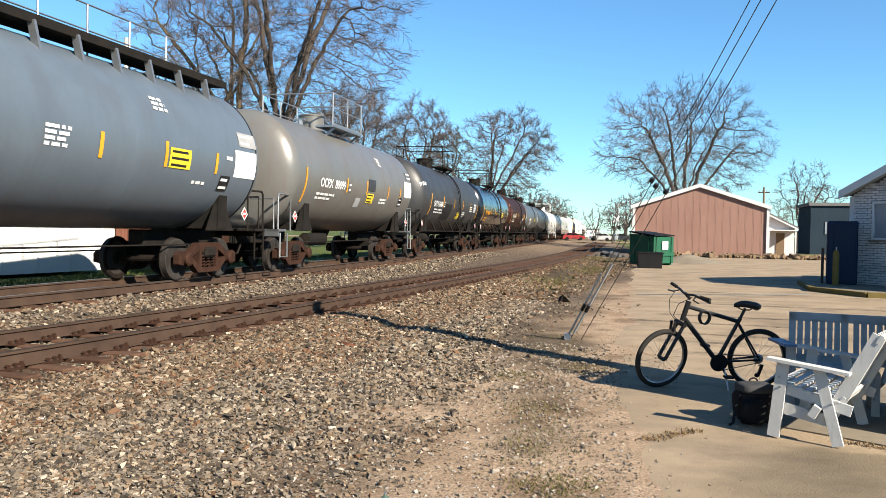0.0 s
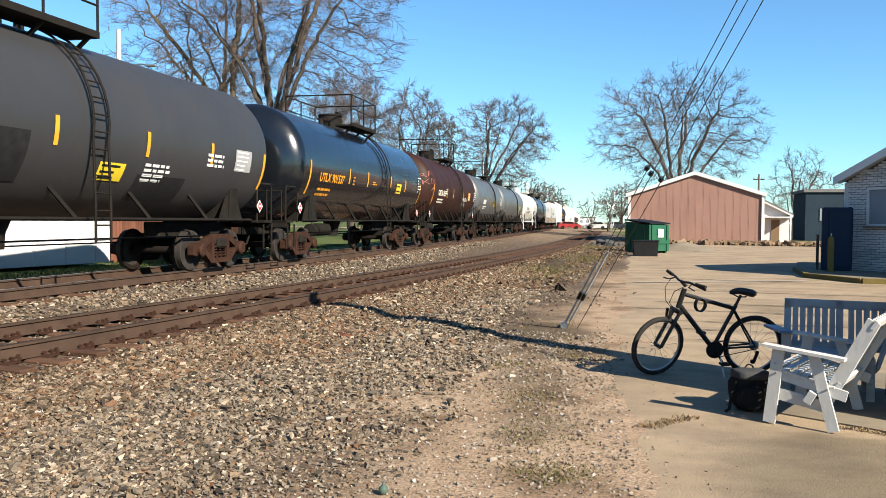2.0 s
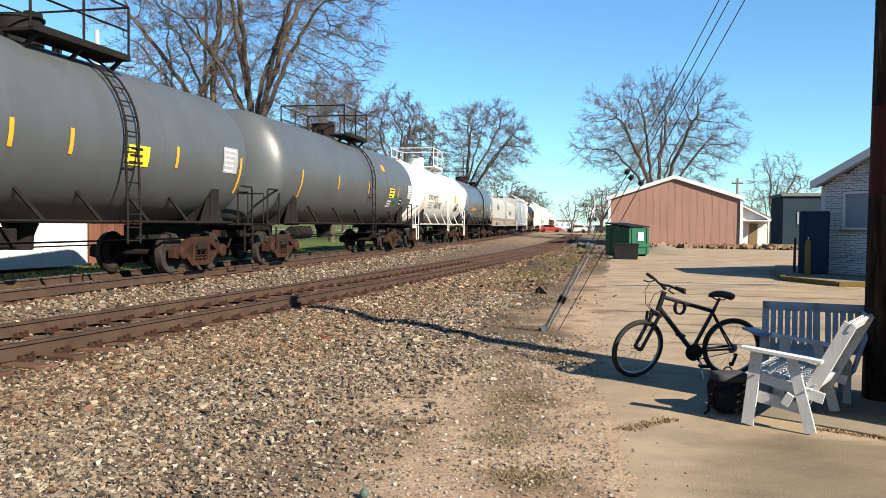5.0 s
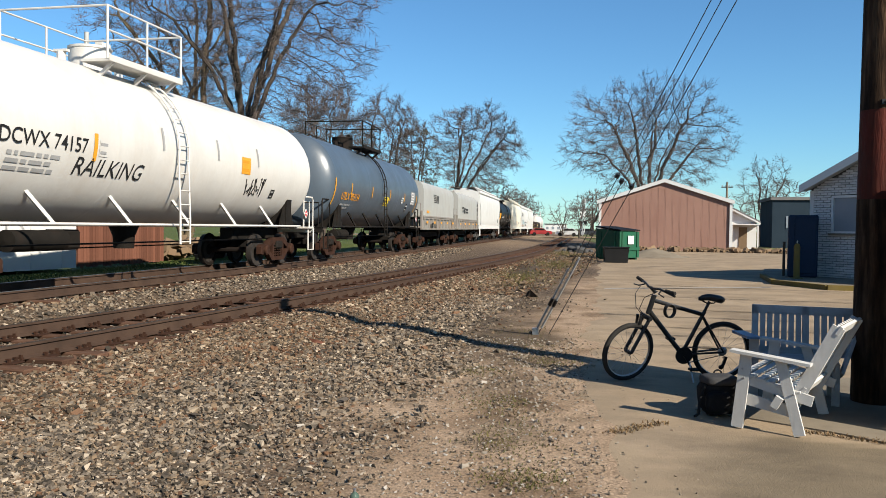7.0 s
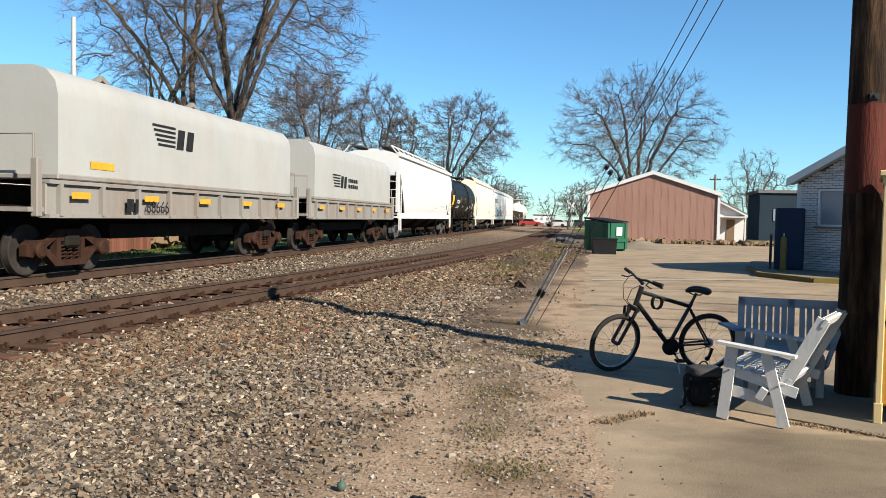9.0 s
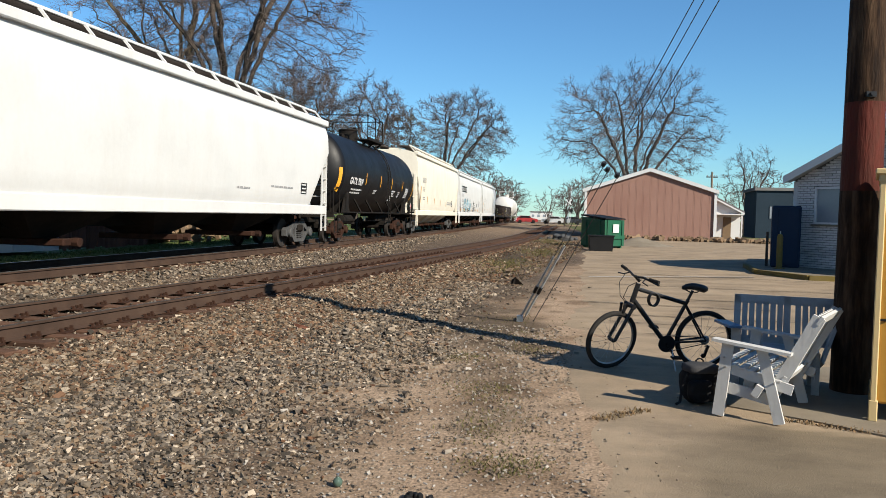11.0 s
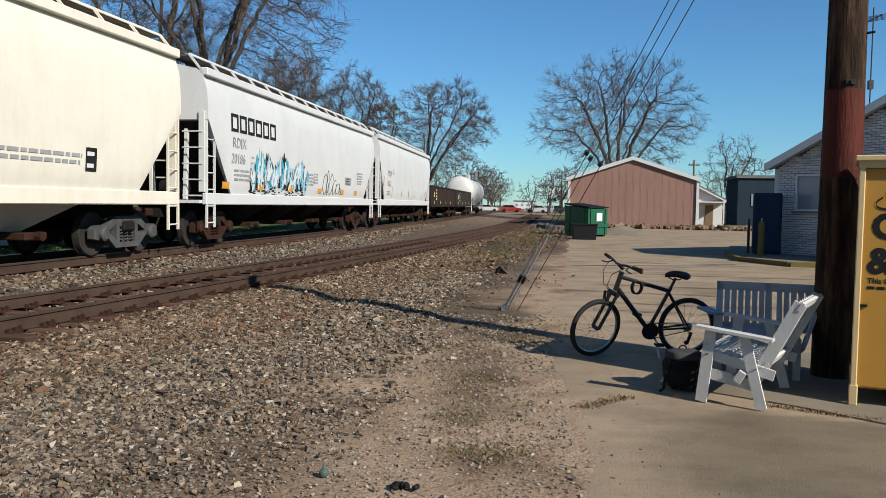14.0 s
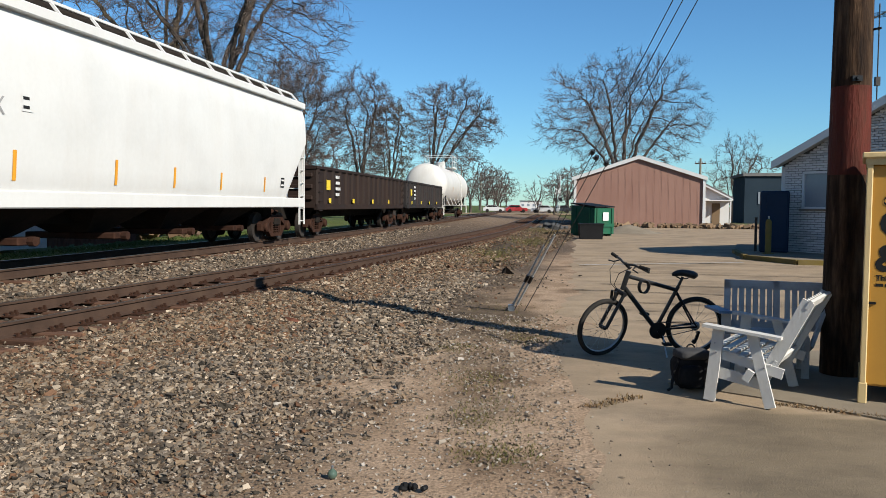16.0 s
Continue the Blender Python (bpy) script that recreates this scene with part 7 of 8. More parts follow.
def build_backpack():
    r = thing("backpack", pose(1.52, 7.48, 0.026, 0, 0, 15) @ Matrix.Scale(0.80, 4), "black cloth backpack with a grey flap on the ground", "backpack")
    def puff(c, s, seed):
        sh = Shape()
        n, m = 12, 16
        vs = []
        for i in range(n + 1):
            a = math.pi * i / n - math.pi / 2
            for j in range(m):
                t = math.tau * j / m
                q = Vector((math.copysign(abs(math.cos(t)) ** 0.6, math.cos(t)) * math.cos(a) ** 0.5 if math.cos(a) > 0 else 0, math.copysign(abs(math.sin(t)) ** 0.6, math.sin(t)) * (max(math.cos(a), 0) ** 0.5), math.copysign(abs(math.sin(a)) ** 0.7, math.sin(a))))
                k = 1 + 0.10 * noise.noise((q.x * 2 + seed, q.y * 2, q.z * 2))
                vs.append((c[0] + q.x * s[0] * k, c[1] + q.y * s[1] * k, max(c[2] + q.z * s[2] * k, 0.0)))
        fs = [(i * m + j, i * m + (j + 1) % m, (i + 1) * m + (j + 1) % m, (i + 1) * m + j) for i in range(n) for j in range(m)]
        return sh.add(vs, fs)
    part("bag_body", puff((0, 0, 0.20), (0.21, 0.17, 0.21), 1), "cloth", r, angle=80)
    part("front_pocket", puff((-0.06, -0.16, 0.15), (0.15, 0.07, 0.13), 3), "cloth", r, angle=80)
    part("top_flap", puff((0.0, -0.02, 0.385), (0.20, 0.16, 0.06), 5), "cloth_grey", r, "grey top flap", angle=80)
    part("carry_loop", Shape().tube([(0.02 + 0.05 * math.cos(a), 0.05, 0.43 + 0.05 * math.sin(a)) for a in np.linspace(0, math.pi, 8)], 0.010, 6), "cloth", r)
    part("strap", Shape().tube([(-0.18, -0.08, 0.35), (-0.26, -0.12, 0.2), (-0.30, -0.16, 0.03), (-0.36, -0.2, 0.015)], 0.016, 6), "cloth", r)


def build_bicycle():
    rz = 12.0
    b = thing("bicycle", pose(0.84, 9.02, 0.010, 0, 0, rz) @ pose(0, 0, 0, 7, 0, 0), "black mountain bike standing on its kickstand", "bicycle")
    R = 0.335
    head_t, head_b = Vector((0.275, 0, 0.965)), Vector((0.215, 0, 0.75))
    axis = (head_t - head_b).normalized()
    steer = Matrix.Translation(head_b) @ Matrix.Rotation(radians(20), 4, axis) @ Matrix.Translation(-head_b)
    def wheel(cx, name, m=None):
        w = part(name, tyre(cx), "rubber", b, "black knobbly tyre", m)
        rim = Shape()
        n = 40
        rim.turned([(-0.014, R - 0.050), (-0.012, R - 0.036), (0.012, R - 0.036), (0.014, R - 0.050), (0.008, R - 0.060), (-0.008, R - 0.060)], n, "y", (cx, 0, R), True)
        part("rim", rim, "alloy", w, "bright alloy rim")
        part("hub", Shape().turned([(-0.05, 0.0), (-0.05, 0.018), (-0.03, 0.022), (0.03, 0.022), (0.05, 0.018), (0.05, 0.0)], 12, "y", (cx, 0, R)), "black_metal", w)
        for k in range(18):
            a = k * math.tau / 18
            y = 0.03 if k % 2 else -0.03
            part("spoke", Shape().rod((cx + 0.02 * math.cos(a + 0.6), y, R + 0.02 * math.sin(a + 0.6)), (cx + (R - 0.055) * math.cos(a), 0, R + (R - 0.055) * math.sin(a)), 0.0015, n=4), "alloy", w)
        return w
    def tyre(cx):
        s = Shape()
        prof = [(0.027 * math.sin(a), R - 0.028 + 0.027 * math.cos(a)) for a in np.linspace(0, math.tau, 10, endpoint=False)]
        s.turned(prof, 44, "y", (cx, 0, R), True)
        return s
    wheel(0.0, "front_wheel", steer)
    wheel(1.075, "rear_wheel")
    fk = "black_metal"
    def tube(name, a, c, r, mat=fk, m=None, label=""):
        return part(name, Shape().rod(a, c, r * 1.18, n=10), mat, b, label, m)
    bb, sc, hub = Vector((0.625, 0, 0.30)), Vector((0.835, 0, 0.745)), Vector((1.075, 0, R))
    tube("head_tube", head_b, head_t, 0.024)
    tube("top_tube", head_t - axis * 0.06, sc, 0.019)
    tube("down_tube", head_b + axis * 0.04, bb, 0.023)
    tube("seat_tube", bb, sc + Vector((0.02, 0, 0.04)), 0.018)
    tube("seat_post", sc, sc + Vector((0.065, 0, 0.15)), 0.014)
    for y in (-0.05, 0.05):
        tube("chain_stay", bb + Vector((0.03, y * 0.6, 0)), hub + Vector((0, y * 1.2, 0)), 0.010)
        tube("seat_stay", sc + Vector((0, y * 0.5, -0.02)), hub + Vector((0, y * 1.2, 0)), 0.009)
        tube("fork_leg", head_b + Vector((-0.02, y * 1.1, -0.05)), Vector((0, y * 1.1, R)), 0.017, fk, steer)
    tube("fork_crown", head_b + Vector((-0.02, -0.08, -0.03)), head_b + Vector((-0.02, 0.08, -0.03)), 0.024, fk, steer)
    tube("stem", head_t + axis * 0.03, head_t + axis * 0.05 + Vector((-0.07, 0, 0.04)), 0.016, fk, steer)
    hb = head_t + axis * 0.05 + Vector((-0.07, 0, 0.04))
    part("handlebar", Shape().tube([hb + Vector((0.06, -0.33, -0.01)), hb + Vector((0.02, -0.12, 0.015)), hb + Vector((0, -0.04, 0)), hb + Vector((0, 0.04, 0)), hb + Vector((0.02, 0.12, 0.015)), hb + Vector((0.06, 0.31, 0.02))], 0.013, 8), fk, b, "", steer)
    for s in (-1, 1):
        part("grip", Shape().rod(hb + Vector((0.035, s * 0.20, 0.017)), hb + Vector((0.062, s * 0.325, 0.02)), 0.019), "rubber", b, "", steer)
        part("brake_lever", Shape().tube([hb + Vector((0.025, s * 0.14, 0.0)), hb + Vector((-0.03, s * 0.17, -0.02)), hb + Vector((-0.03, s * 0.26, -0.03))], 0.008, 6), fk, b, "", steer)
        part("brake_cable", Shape().tube([hb + Vector((-0.02, s * 0.14, 0)), hb + Vector((-0.14, s * 0.08, -0.08)), hb + Vector((-0.15, s * 0.03, -0.22)), head_b + Vector((-0.05, s * 0.02, -0.02))], 0.004, 5), fk, b, "", steer)
    # saddle: tapered, rounded
    sd = Shape()
    rows = []
    for i in range(9):
        t = i / 8
        w = 0.022 + 0.052 * smooth((t - 0.25) / 0.6)
        x = 0.775 + 0.28 * t
        z = 0.925 + 0.02 * math.sin(t * math.pi * 1.3 + 0.2) + 0.015 * t
        h = 0.024 + 0.012 * t
        e = 0.6 if i in (0, 8) else 1.0
        rows.append([(x, w * e * math.cos(a), z + h * e * (math.sin(a) if math.sin(a) > 0 else 1.6 * math.sin(a))) for a in np.linspace(0, math.tau, 12, endpoint=False)])
    sd.add([p for r in rows for p in r], [(i * 12 + k, i * 12 + (k + 1) % 12, (i + 1) * 12 + (k + 1) % 12, (i + 1) * 12 + k) for i in range(8) for k in range(12)] + [tuple(range(12)), tuple(range(96, 108))])
    part("saddle", sd, "saddle", b, "black vinyl saddle", angle=70)
    part("saddle_rail", Shape().tube([(0.82, 0, 0.90), (0.87, 0, 0.875), (0.95, 0, 0.875), (0.99, 0, 0.905)], 0.008, 6), fk, b)
    # drive train
    cr = part("chainring", Shape().turned([(-0.075, 0.0), (-0.075, 0.095), (-0.070, 0.097), (-0.066, 0.095), (-0.066, 0.0)], 28, "y", tuple(bb)), fk, b)
    part("crank_arm", Shape().bar(bb + Vector((0, -0.085, 0)), bb + Vector((0.09, -0.085, -0.14)), 0.022, 0.012, (0, 1, 0)).bar(bb + Vector((0, 0.08, 0)), bb + Vector((-0.09, 0.08, 0.14)), 0.022, 0.012, (0, 1, 0)), fk, b)
    part("pedal", Shape().box(bb + Vector((0.09, -0.135, -0.14)), (0.09, 0.08, 0.02)), "rubber", b)
    part("pedal", Shape().box(bb + Vector((-0.09, 0.13, 0.14)), (0.09, 0.08, 0.02)), "rubber", b)
    for dz, ox in ((0.093, 0.038), (-0.093, -0.03)):
        part("chain", Shape().tube([bb + Vector((0, -0.07, dz)), hub + Vector((0, -0.06, ox))], 0.005, 5), fk, b)
    part("cassette", Shape().turned([(-0.065, 0.0), (-0.065, 0.03), (-0.03, 0.055), (-0.03, 0.0)], 20, "y", tuple(hub)), "galv", b)
    part("derailleur", Shape().box(hub + Vector((0.01, -0.07, -0.11)), (0.03, 0.02, 0.13), Matrix.Rotation(0.3, 3, "Y")).rod(hub + Vector((-0.02, -0.075, -0.17)), hub + Vector((-0.02, -0.055, -0.17)), 0.026), fk, b)
    part("kickstand", Shape().rod(bb + Vector((0.06, -0.04, -0.02)), (0.70, -0.20, 0.028), 0.009), "alloy", b)
    lk = Shape()
    for k in range(3):
        lk.tube([(0.43 + 0.055 * math.cos(a) + 0.008 * k, -0.045 - 0.01 * k, 0.80 + 0.075 * math.sin(a)) for a in np.linspace(0, math.tau, 16, endpoint=False)], 0.008, 5, True)
    part("cable_lock", lk, "saddle", b, "coiled black cable lock")
    for y in (-0.03, 0.03):
        part("brake_arm", Shape().box((0.10, y, 0.70), (0.03, 0.015, 0.10)), fk, b, "", steer)


def build_dumpster():
    d = thing("dumpster", pose(3.70, 45.6, 0.0, 0, 0, 45), "green steel dumpster with black lids and a white notice", "dumpster")
    s = Shape().prism([(-0.85, 0.12), (0.85, 0.12), (0.85, 1.72), (-0.85, 1.56)], -0.82, 0.82, "x")
    part("body", s, "green_steel", d)
    for y in (-0.86, 0.86):
        part("fork_pocket", Shape().box((0, y, 0.62), (1.58, 0.12, 0.18)), "green_steel", d)
    for x in (-0.62, 0.62):
        part("rib", Shape().box((x, -0.87, 0.85), (0.08, 0.06, 1.4)), "green_steel", d)
    for y in (-0.5, 0.5):
        part("side_rib", Shape().box((-0.84, y, 0.85), (0.05, 0.09, 1.4)), "green_steel", d)
    for x in (-0.42, 0.42):
        part("lid", Shape().add([(x - 0.41, -0.92, 1.60), (x + 0.41, -0.92, 1.60), (x + 0.41, 0.9, 1.78), (x - 0.41, 0.9, 1.78), (x - 0.41, -0.92, 1.66), (x + 0.41, -0.92, 1.66), (x + 0.41, 0.9, 1.86), (x - 0.41, 0.9, 1.86)],
                               [(0, 1, 2, 3), (7, 6, 5, 4), (0, 4, 5, 1), (1, 5, 6, 2), (2, 6, 7, 3), (3, 7, 4, 0)]), "dark_bin", d)
    part("notice", Shape().box((0.05, -0.91, 1.10), (0.48, 0.012, 0.46)), "white_mark", d, "white paper notice")
    for x in (-0.7, 0.7):
        part("foot", Shape().box((x, 0, 0.06), (0.12, 1.5, 0.12)), "green_steel", d)
    b = thing("refuse_bin", pose(3.25, 41.0, 0.0, 0, 0, 2), "low black plastic refuse container", "bin")
    part("tub", Shape().prism([(-0.55, 0), (0.55, 0), (0.6, 0.75), (-0.6, 0.75)], -0.4, 0.4, "y"), "dark_bin", b)
    part("rim", Shape().box((0, 0, 0.77), (1.26, 0.86, 0.06)), "dark_bin", b)


def build_crossing():
    c = thing("crossing_signal", pose(5.2, 134, 0.1), "silver railway crossing mast with crossbuck and lamps", "crossing signal")
    part("mast", Shape().rod((0, 0, 0), (0, 0, 4.9), 0.08), "signal_silver", c)
    for s in (-1, 1):
        part("crossbuck_board", Shape().box((0, -0.1 - 0.012 * s, 4.0), (1.3, 0.02, 0.23), Matrix.Rotation(s * radians(45), 3, "Y")), "white_trim", c, "white crossbuck board")
        part("lamp", Shape().turned([(-0.2, 0.30), (-0.19, 0.30), (-0.18, 0.12), (0.05, 0.10), (0.06, 0.0)], 16, "y", (s * 0.42, 0, 2.6)), "black_metal", c)
    part("lamp_arm", Shape().rod((-0.5, 0, 2.6), (0.5, 0, 2.6), 0.035), "signal_silver", c)
    part("bell", Shape().turned([(0.0, 0.14), (0.1, 0.1), (0.14, 0.0)], 12, "z", (0, 0, 4.9)), "signal_silver", c)
    part("gate_machine", Shape().box((0, 0, 0.9), (0.5, 0.5, 0.6), bevel=0.04), "signal_silver", c)
    part("base", Shape().box((0, 0, 0.2), (0.5, 0.5, 0.4)), "concrete", c)
    part("gate_arm", Shape().bar((0.3, 0, 1.0), (0.35, 0.2, 6.5), 0.10, 0.05), "white_trim", c)
    heap = Shape()
    rng = random.Random(44)
    for i in range(26):
        q = rng.uniform(0.18, 0.5)
        heap.box((2.0 + rng.gauss(0, 0.55), 57 + rng.gauss(0, 0.8), q * 0.4), (q * rng.uniform(0.8, 1.5), q, q * rng.uniform(0.7, 1.2)), Euler((rng.uniform(-0.5, 0.5), rng.uniform(-0.5, 0.5), rng.uniform(0, 3))).to_matrix(), 0.06)
    tagged(solid("scrap_heap", heap, "truck_grey", "low heap of dark scrap and broken stone by the tracks", "rubble"), kind="stuff")
    for x, y, h, lab in ((-23.6, 38.2, 11.2, "tall pale lamp pole behind the train"), (-13.0, 160, 9, "distant wooden utility pole"), (-10.5, 185, 9, "distant wooden utility pole"), (20.5, 98, 7.2, "distant wooden utility pole")):
        p = thing("street_lamp" if h > 11 else "utility_pole", pose(x, y, 0.2), lab, "pole")
        part("shaft", Shape().rod((0, 0, -0.2), (0, 0, h), 0.17, 0.12, 10), "guard" if h > 11 else "concrete", p)
        if h > 11:
            part("arm", Shape().tube([(0, 0, h - 2.2), (0.5, 0, h - 1.9), (1.2, 0, h - 1.8), (1.6, 0, h - 1.85)], 0.04, 6), "galv", p)
            part("lamp_head", Shape().box((1.8, 0, h - 1.9), (0.6, 0.22, 0.12), bevel=0.04), "galv", p)
        else:
            part("cross_arm", Shape().box((0, 0, h - 0.6), (1.3, 0.1, 0.12)), "pole_wood", p)
            for q in (-0.55, -0.2, 0.25, 0.55):
                part("insulator", Shape().rod((q, 0, h - 0.54), (q, 0, h - 0.36), 0.05), "galv", p)
    road = Shape().prism([(-60, 139), (60, 130), (60, 139), (-60, 148)], 0.18, 0.30, "z")
    solid("road", road, "asphalt", "pale road crossing the tracks", "road", kind="structure")

    def parked(x, y, rz, m, lab):
        v = thing("parked_car", pose(x, y, 0.3, 0, 0, rz), lab, "car")
        body = Shape().prism([(-2.1, 0.3), (2.1, 0.3), (2.15, 0.75), (1.9, 0.9), (1.0, 0.98), (0.5, 1.42), (-1.1, 1.45), (-1.8, 1.0), (-2.15, 0.9)], -0.85, 0.85, "y")
        bd = part("body", body, m, v)
        part("glasshouse", Shape().prism([(-1.55, 1.02), (0.85, 1.02), (0.42, 1.36), (-1.05, 1.38)], -0.86, 0.86, "y"), "dark_bin", v)
        for px in (-1.3, 1.3):
            for py in (-0.8, 0.8):
                w = part("wheel", Shape().turned([(-0.1, 0.0), (-0.1, 0.33), (0.1, 0.33), (0.1, 0.0)], 16, "y", (px, py, 0.33)), "rubber", v)
    parked(-2.0, 155, 10, "car_red", "red car parked beyond the crossing")
    parked(3.0, 151, 175, "car_white", "white car parked beyond the crossing")
    parked(-6.5, 160, 5, "car_white", "pale car parked beyond the crossing")
    parked(6.5, 158, 185, "car_dark", "dark car parked beyond the crossing")


def build_rubble():
    rng = random.Random(15)
    s = Shape()
    for i in range(150):
        t = rng.random()
        x, y = 6.6 + 11.5 * t + rng.gauss(0, 0.2), 64.8 - 2.0 * t + rng.gauss(0, 0.5)
        q = rng.uniform(0.08, 0.34)
        s.box((x, y, q * 0.5), (q * rng.uniform(0.8, 2.2), q, q * rng.uniform(0.7, 1.4)), Euler((rng.uniform(-0.5, 0.5), rng.uniform(-0.5, 0.5), rng.uniform(0, 3))).to_matrix(), 0.02)
    tagged(solid("rubble_row", s, "cardboard", "row of broken stones and waste wood along the red wall", "rubble"), kind="stuff")
    m = Shape()
    n = 20
    vs = [(6.3, 50.5, 0.55)]
    for r in (0.5, 1.0, 1.5, 2.0):
        for k in range(n):
            a = k * math.tau / n
            rr = r * (1 + 0.2 * noise.noise((math.cos(a) * 2, math.sin(a) * 2, r)))
            vs.append((6.3 + rr * math.cos(a) * 1.1, 50.5 + rr * math.sin(a), max(0.55 * (1 - r / 2.0) + 0.06 * noise.noise((rr * 3, a * 3, 1)), -0.02)))
    fs = [(0, 1 + k, 1 + (k + 1) % n) for k in range(n)]
    for j in range(3):
        fs += [(1 + j * n + k, 1 + (j + 1) * n + k, 1 + (j + 1) * n + (k + 1) % n, 1 + j * n + (k + 1) % n) for k in range(n)]
    m.add(vs, fs)
    solid("gravel_heap", m, "concrete", "low pale heap of gravel beside the dumpster", "gravel", kind="stuff")
    s = Shape()
    for i in range(130):
        x, y = -16.2 + rng.gauss(0, 0.5), 33.5 + rng.uniform(-3.5, 5)
        q = rng.uniform(0.12, 0.4)
        s.box((x, y, 0.2 + q * 0.4 + rng.uniform(0, 0.5)), (q * rng.uniform(0.8, 2.6), q * rng.uniform(0.5, 1.6), q), Euler((rng.uniform(-0.6, 0.6), rng.uniform(-0.6, 0.6), rng.uniform(0, 3))).to_matrix(), 0.02)
    tagged(solid("waste_heap", s, "cardboard", "heap of waste wood and broken stone on the grass", "rubble"), kind="stuff")
    # cracks, a faded line and small litter on the lot
    for k, (x0, y0, x1, y1, w) in enumerate(((1.4, 14.0, 12, 13.2, 0.035), (1.6, 17.3, 13, 16.0, 0.04), (2.0, 20.5, 9, 19.4, 0.05), (1.6, 11.8, 6, 11.5, 0.03), (3.0, 24.6, 14, 22.0, 0.05), (0.9, 16.0, 4.5, 15.4, 0.045), (1.2, 13.1, 3.4, 12.7, 0.03))):
        c = Shape()
        n = 26
        vs = []
        for i in range(n + 1):
            t = i / n
            o = 0.10 * noise.noise((t * 9, k * 3.1, 0))
            ww = w * (0.5 + 0.8 * abs(noise.noise((t * 7, k, 4))))
            vs += [(x0 + (x1 - x0) * t, y0 + (y1 - y0) * t + o - ww, 0.021), (x0 + (x1 - x0) * t, y0 + (y1 - y0) * t + o + ww, 0.021)]
        c.add(vs, [(2 * i, 2 * i + 1, 2 * i + 3, 2 * i + 2) for i in range(n)])
        solid("pavement_crack", c, "crack", "dark crack across the worn asphalt", "crack", kind="structure")
    solid("parking_line", Shape().add([(1.5, 22.6, 0.023), (6.5, 24.6, 0.023), (6.5, 24.8, 0.023), (1.5, 22.8, 0.023)], [(0, 1, 2, 3)]), "line", "faded white parking line", "road marking", kind="structure")
    lit = thing("glass_bulb", pose(-1.16, 4.71, 0.03), "small greenish glass bulb on the dirt", "glass bulb")
    part("globe", Shape().turned([(-0.03, 0.0), (-0.028, 0.014), (-0.012, 0.028), (0.008, 0.031), (0.022, 0.022), (0.032, 0.010), (0.04, 0.008), (0.04, 0.0)], 16, "z"), "glass_green", lit, angle=60)
    part("cap", Shape().turned([(0.038, 0.010), (0.052, 0.010), (0.054, 0.0)], 12, "z"), "galv", lit)
    clod = Shape()
    rng = random.Random(23)
    for i in range(9):
        clod.box((-0.68 + rng.gauss(0, 0.05), 4.58 + rng.gauss(0, 0.035), 0.012 + rng.uniform(0, 0.02)), (0.05, 0.035, 0.03), Euler((rng.uniform(-0.6, 0.6), rng.uniform(-0.6, 0.6), rng.uniform(0, 3))).to_matrix(), 0.008)
    tagged(solid("charred_lumps", clod, "dark_bin", "small black charred lumps on the dirt", "debris"), kind="stuff")


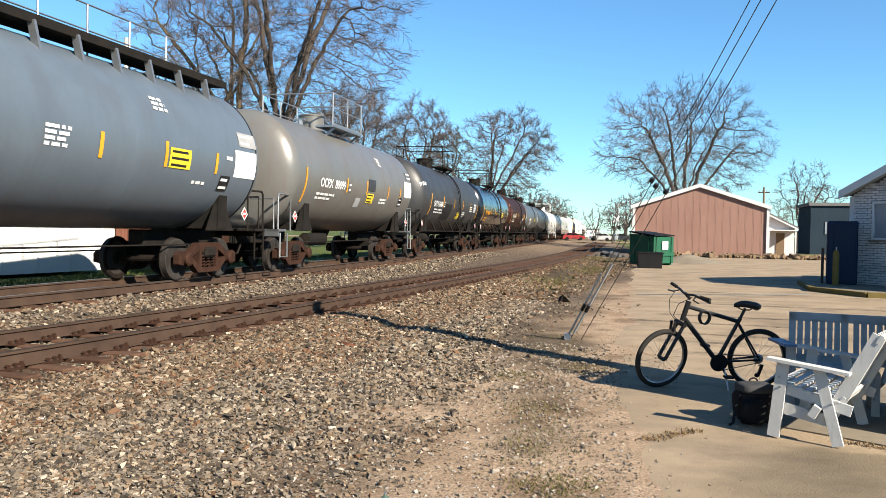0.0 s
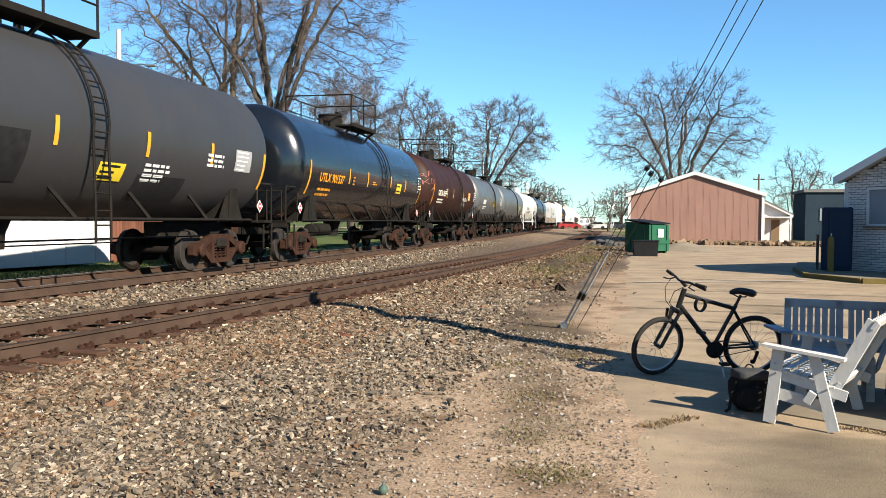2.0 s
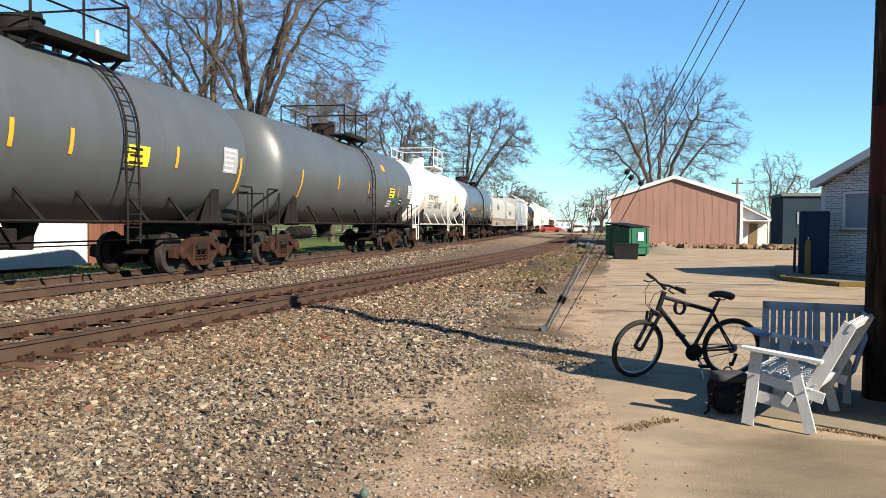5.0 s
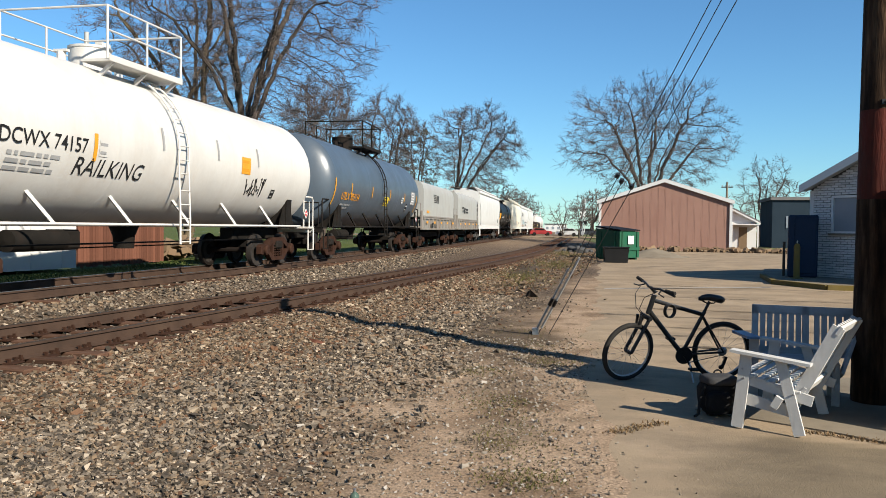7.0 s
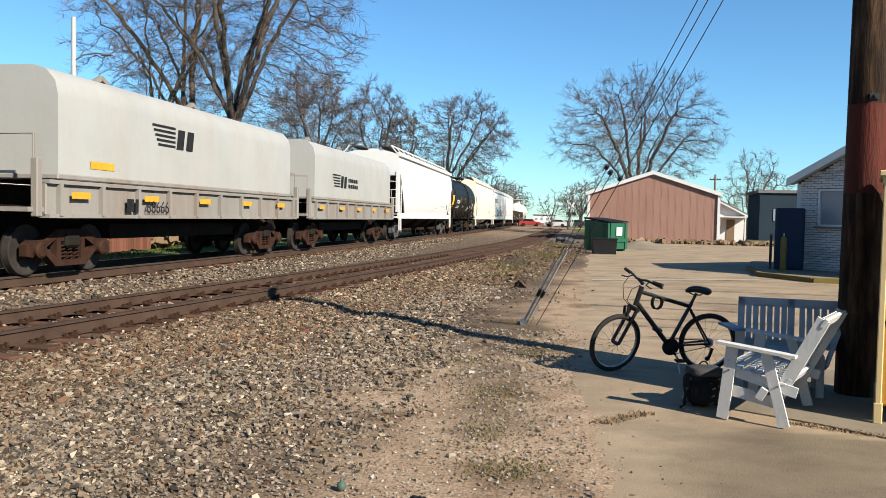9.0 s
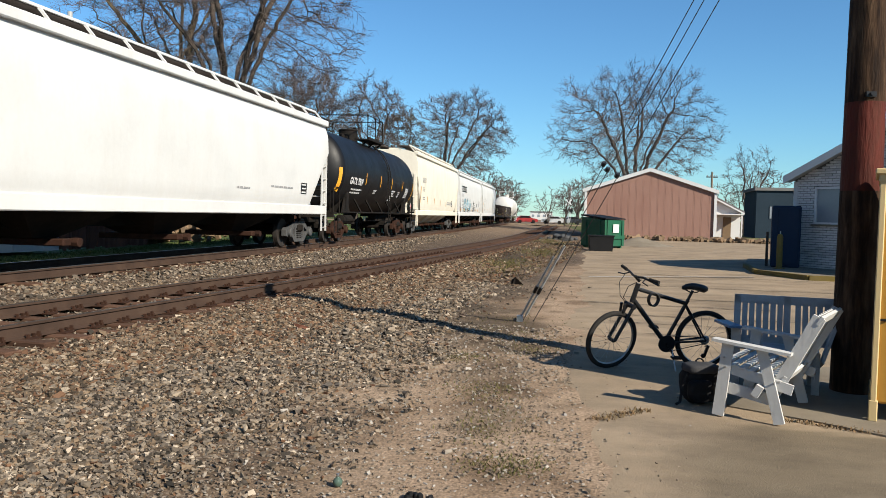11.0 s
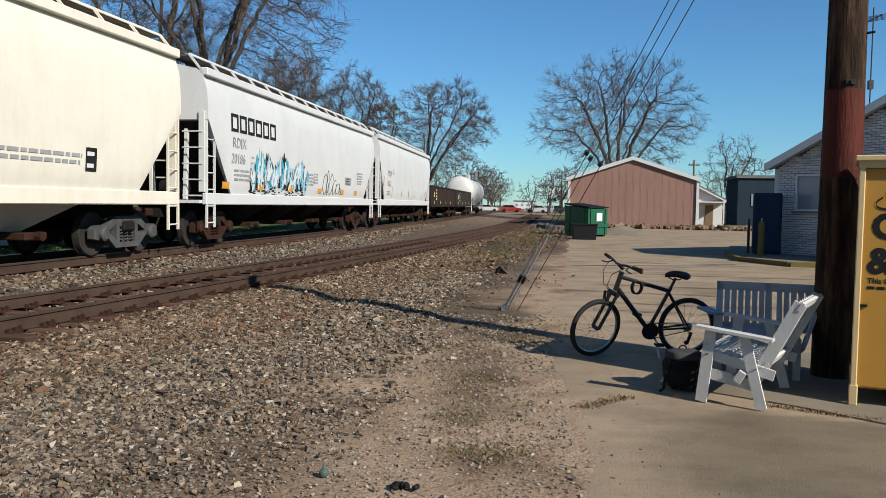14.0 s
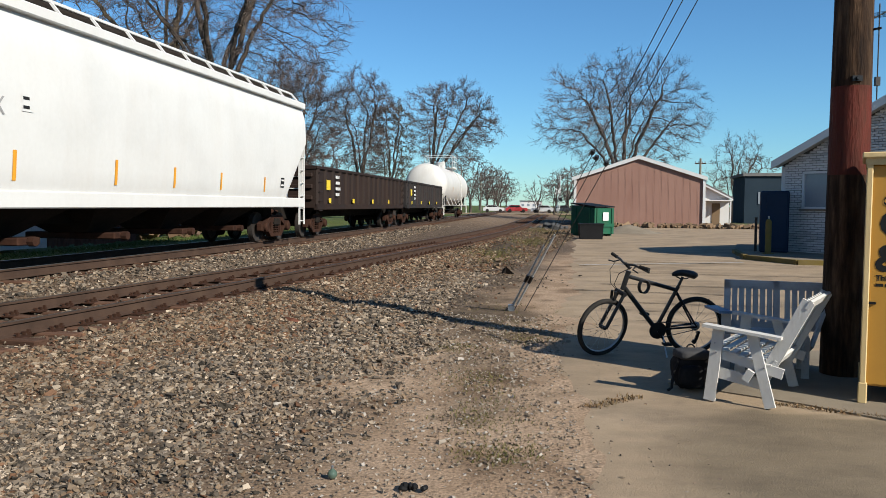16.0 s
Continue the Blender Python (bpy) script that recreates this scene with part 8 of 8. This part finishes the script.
def tufts(name, label, spots, n, mat, h, seed):
    rng = random.Random(seed)
    s = Shape()
    for _ in range(n):
        cx, cy, rx, ry = spots[rng.randrange(len(spots))]
        x, y = rng.gauss(cx, rx * 0.5), rng.gauss(cy, ry * 0.5)
        z = max(ground_z(x, y), 0.0)
        a = rng.uniform(0, math.tau)
        q = rng.uniform(0.4, 1.0) * h
        l = Vector((math.cos(a), math.sin(a), 0)) * q * rng.uniform(0.4, 1.1)
        p = Vector((x, y, z + (0.012 if x > 0.4 and y < 9 else -0.01)))
        d = Vector((-math.sin(a), math.cos(a), 0)) * 0.007
        s.add([p - d, p + d, p + l * 0.5 + Vector((0, 0, q * 0.7)) + d * 0.6, p + l + Vector((0, 0, q))], [(0, 1, 2, 3)])
    tagged(solid(name, s, mat, label, "grass", angle=0), kind="stuff")


def build_grass():
    tufts("dry_grass", "thin dry grass and moss along the lot's edge", [(-0.35, 11.2, 0.8, 0.8), (-0.5, 13.0, 0.9, 1.0), (-0.3, 6.3, 0.35, 0.7), (-0.45, 7.6, 0.4, 0.6), (0.0, 10.1, 0.4, 0.5), (-0.9, 9.3, 0.5, 0.4), (-0.15, 5.3, 0.35, 0.3)], 3600, "dry_grass", 0.035, 3)
    tufts("joint_weeds", "dead weeds and litter in a joint of the lot", [(0.55 + 0.06 * k, 6.66 + 0.055 * k, 0.10, 0.07) for k in range(8)] + [(2.15 + 0.09 * k, 6.95 - 0.045 * k, 0.09, 0.05) for k in range(9)], 520, "leaf_tan", 0.030, 8)
    tufts("verge_grass", "short green grass behind the main line", [(-14.2, y, 0.9, 2.2) for y in range(12, 46, 3)], 6000, "grass", 0.13, 4)
    tufts("far_verge_grass", "dry weeds along the tracks", [(-1.0, 26, 1.0, 4), (0.2, 36, 1.0, 5), (1.0, 50, 1.2, 6)], 2500, "dry_grass", 0.14, 5)


build_trees()
build_red_barn()
build_white_house()
build_far_buildings()
build_brick_building()
build_pole()
build_bin()
build_chair()
build_bench()
build_backpack()
build_bicycle()
build_dumpster()
build_crossing()
build_rubble()
build_grass()


# ---- what moves ----
def motions():
    times = [0.5 * i for i in range(33)]
    for car, s in CARS:
        walk(car, [(t, arc_pose(s - SPEED * t)) for t in times])
    turn = math.degrees(SPEED / 0.457) / FPS            # a wheel's turn in one frame
    for axle, y in WHEELS:
        walk(axle, [(k / FPS, pose(0, y, 0.457, turn * k)) for k in range(481)])


motions()
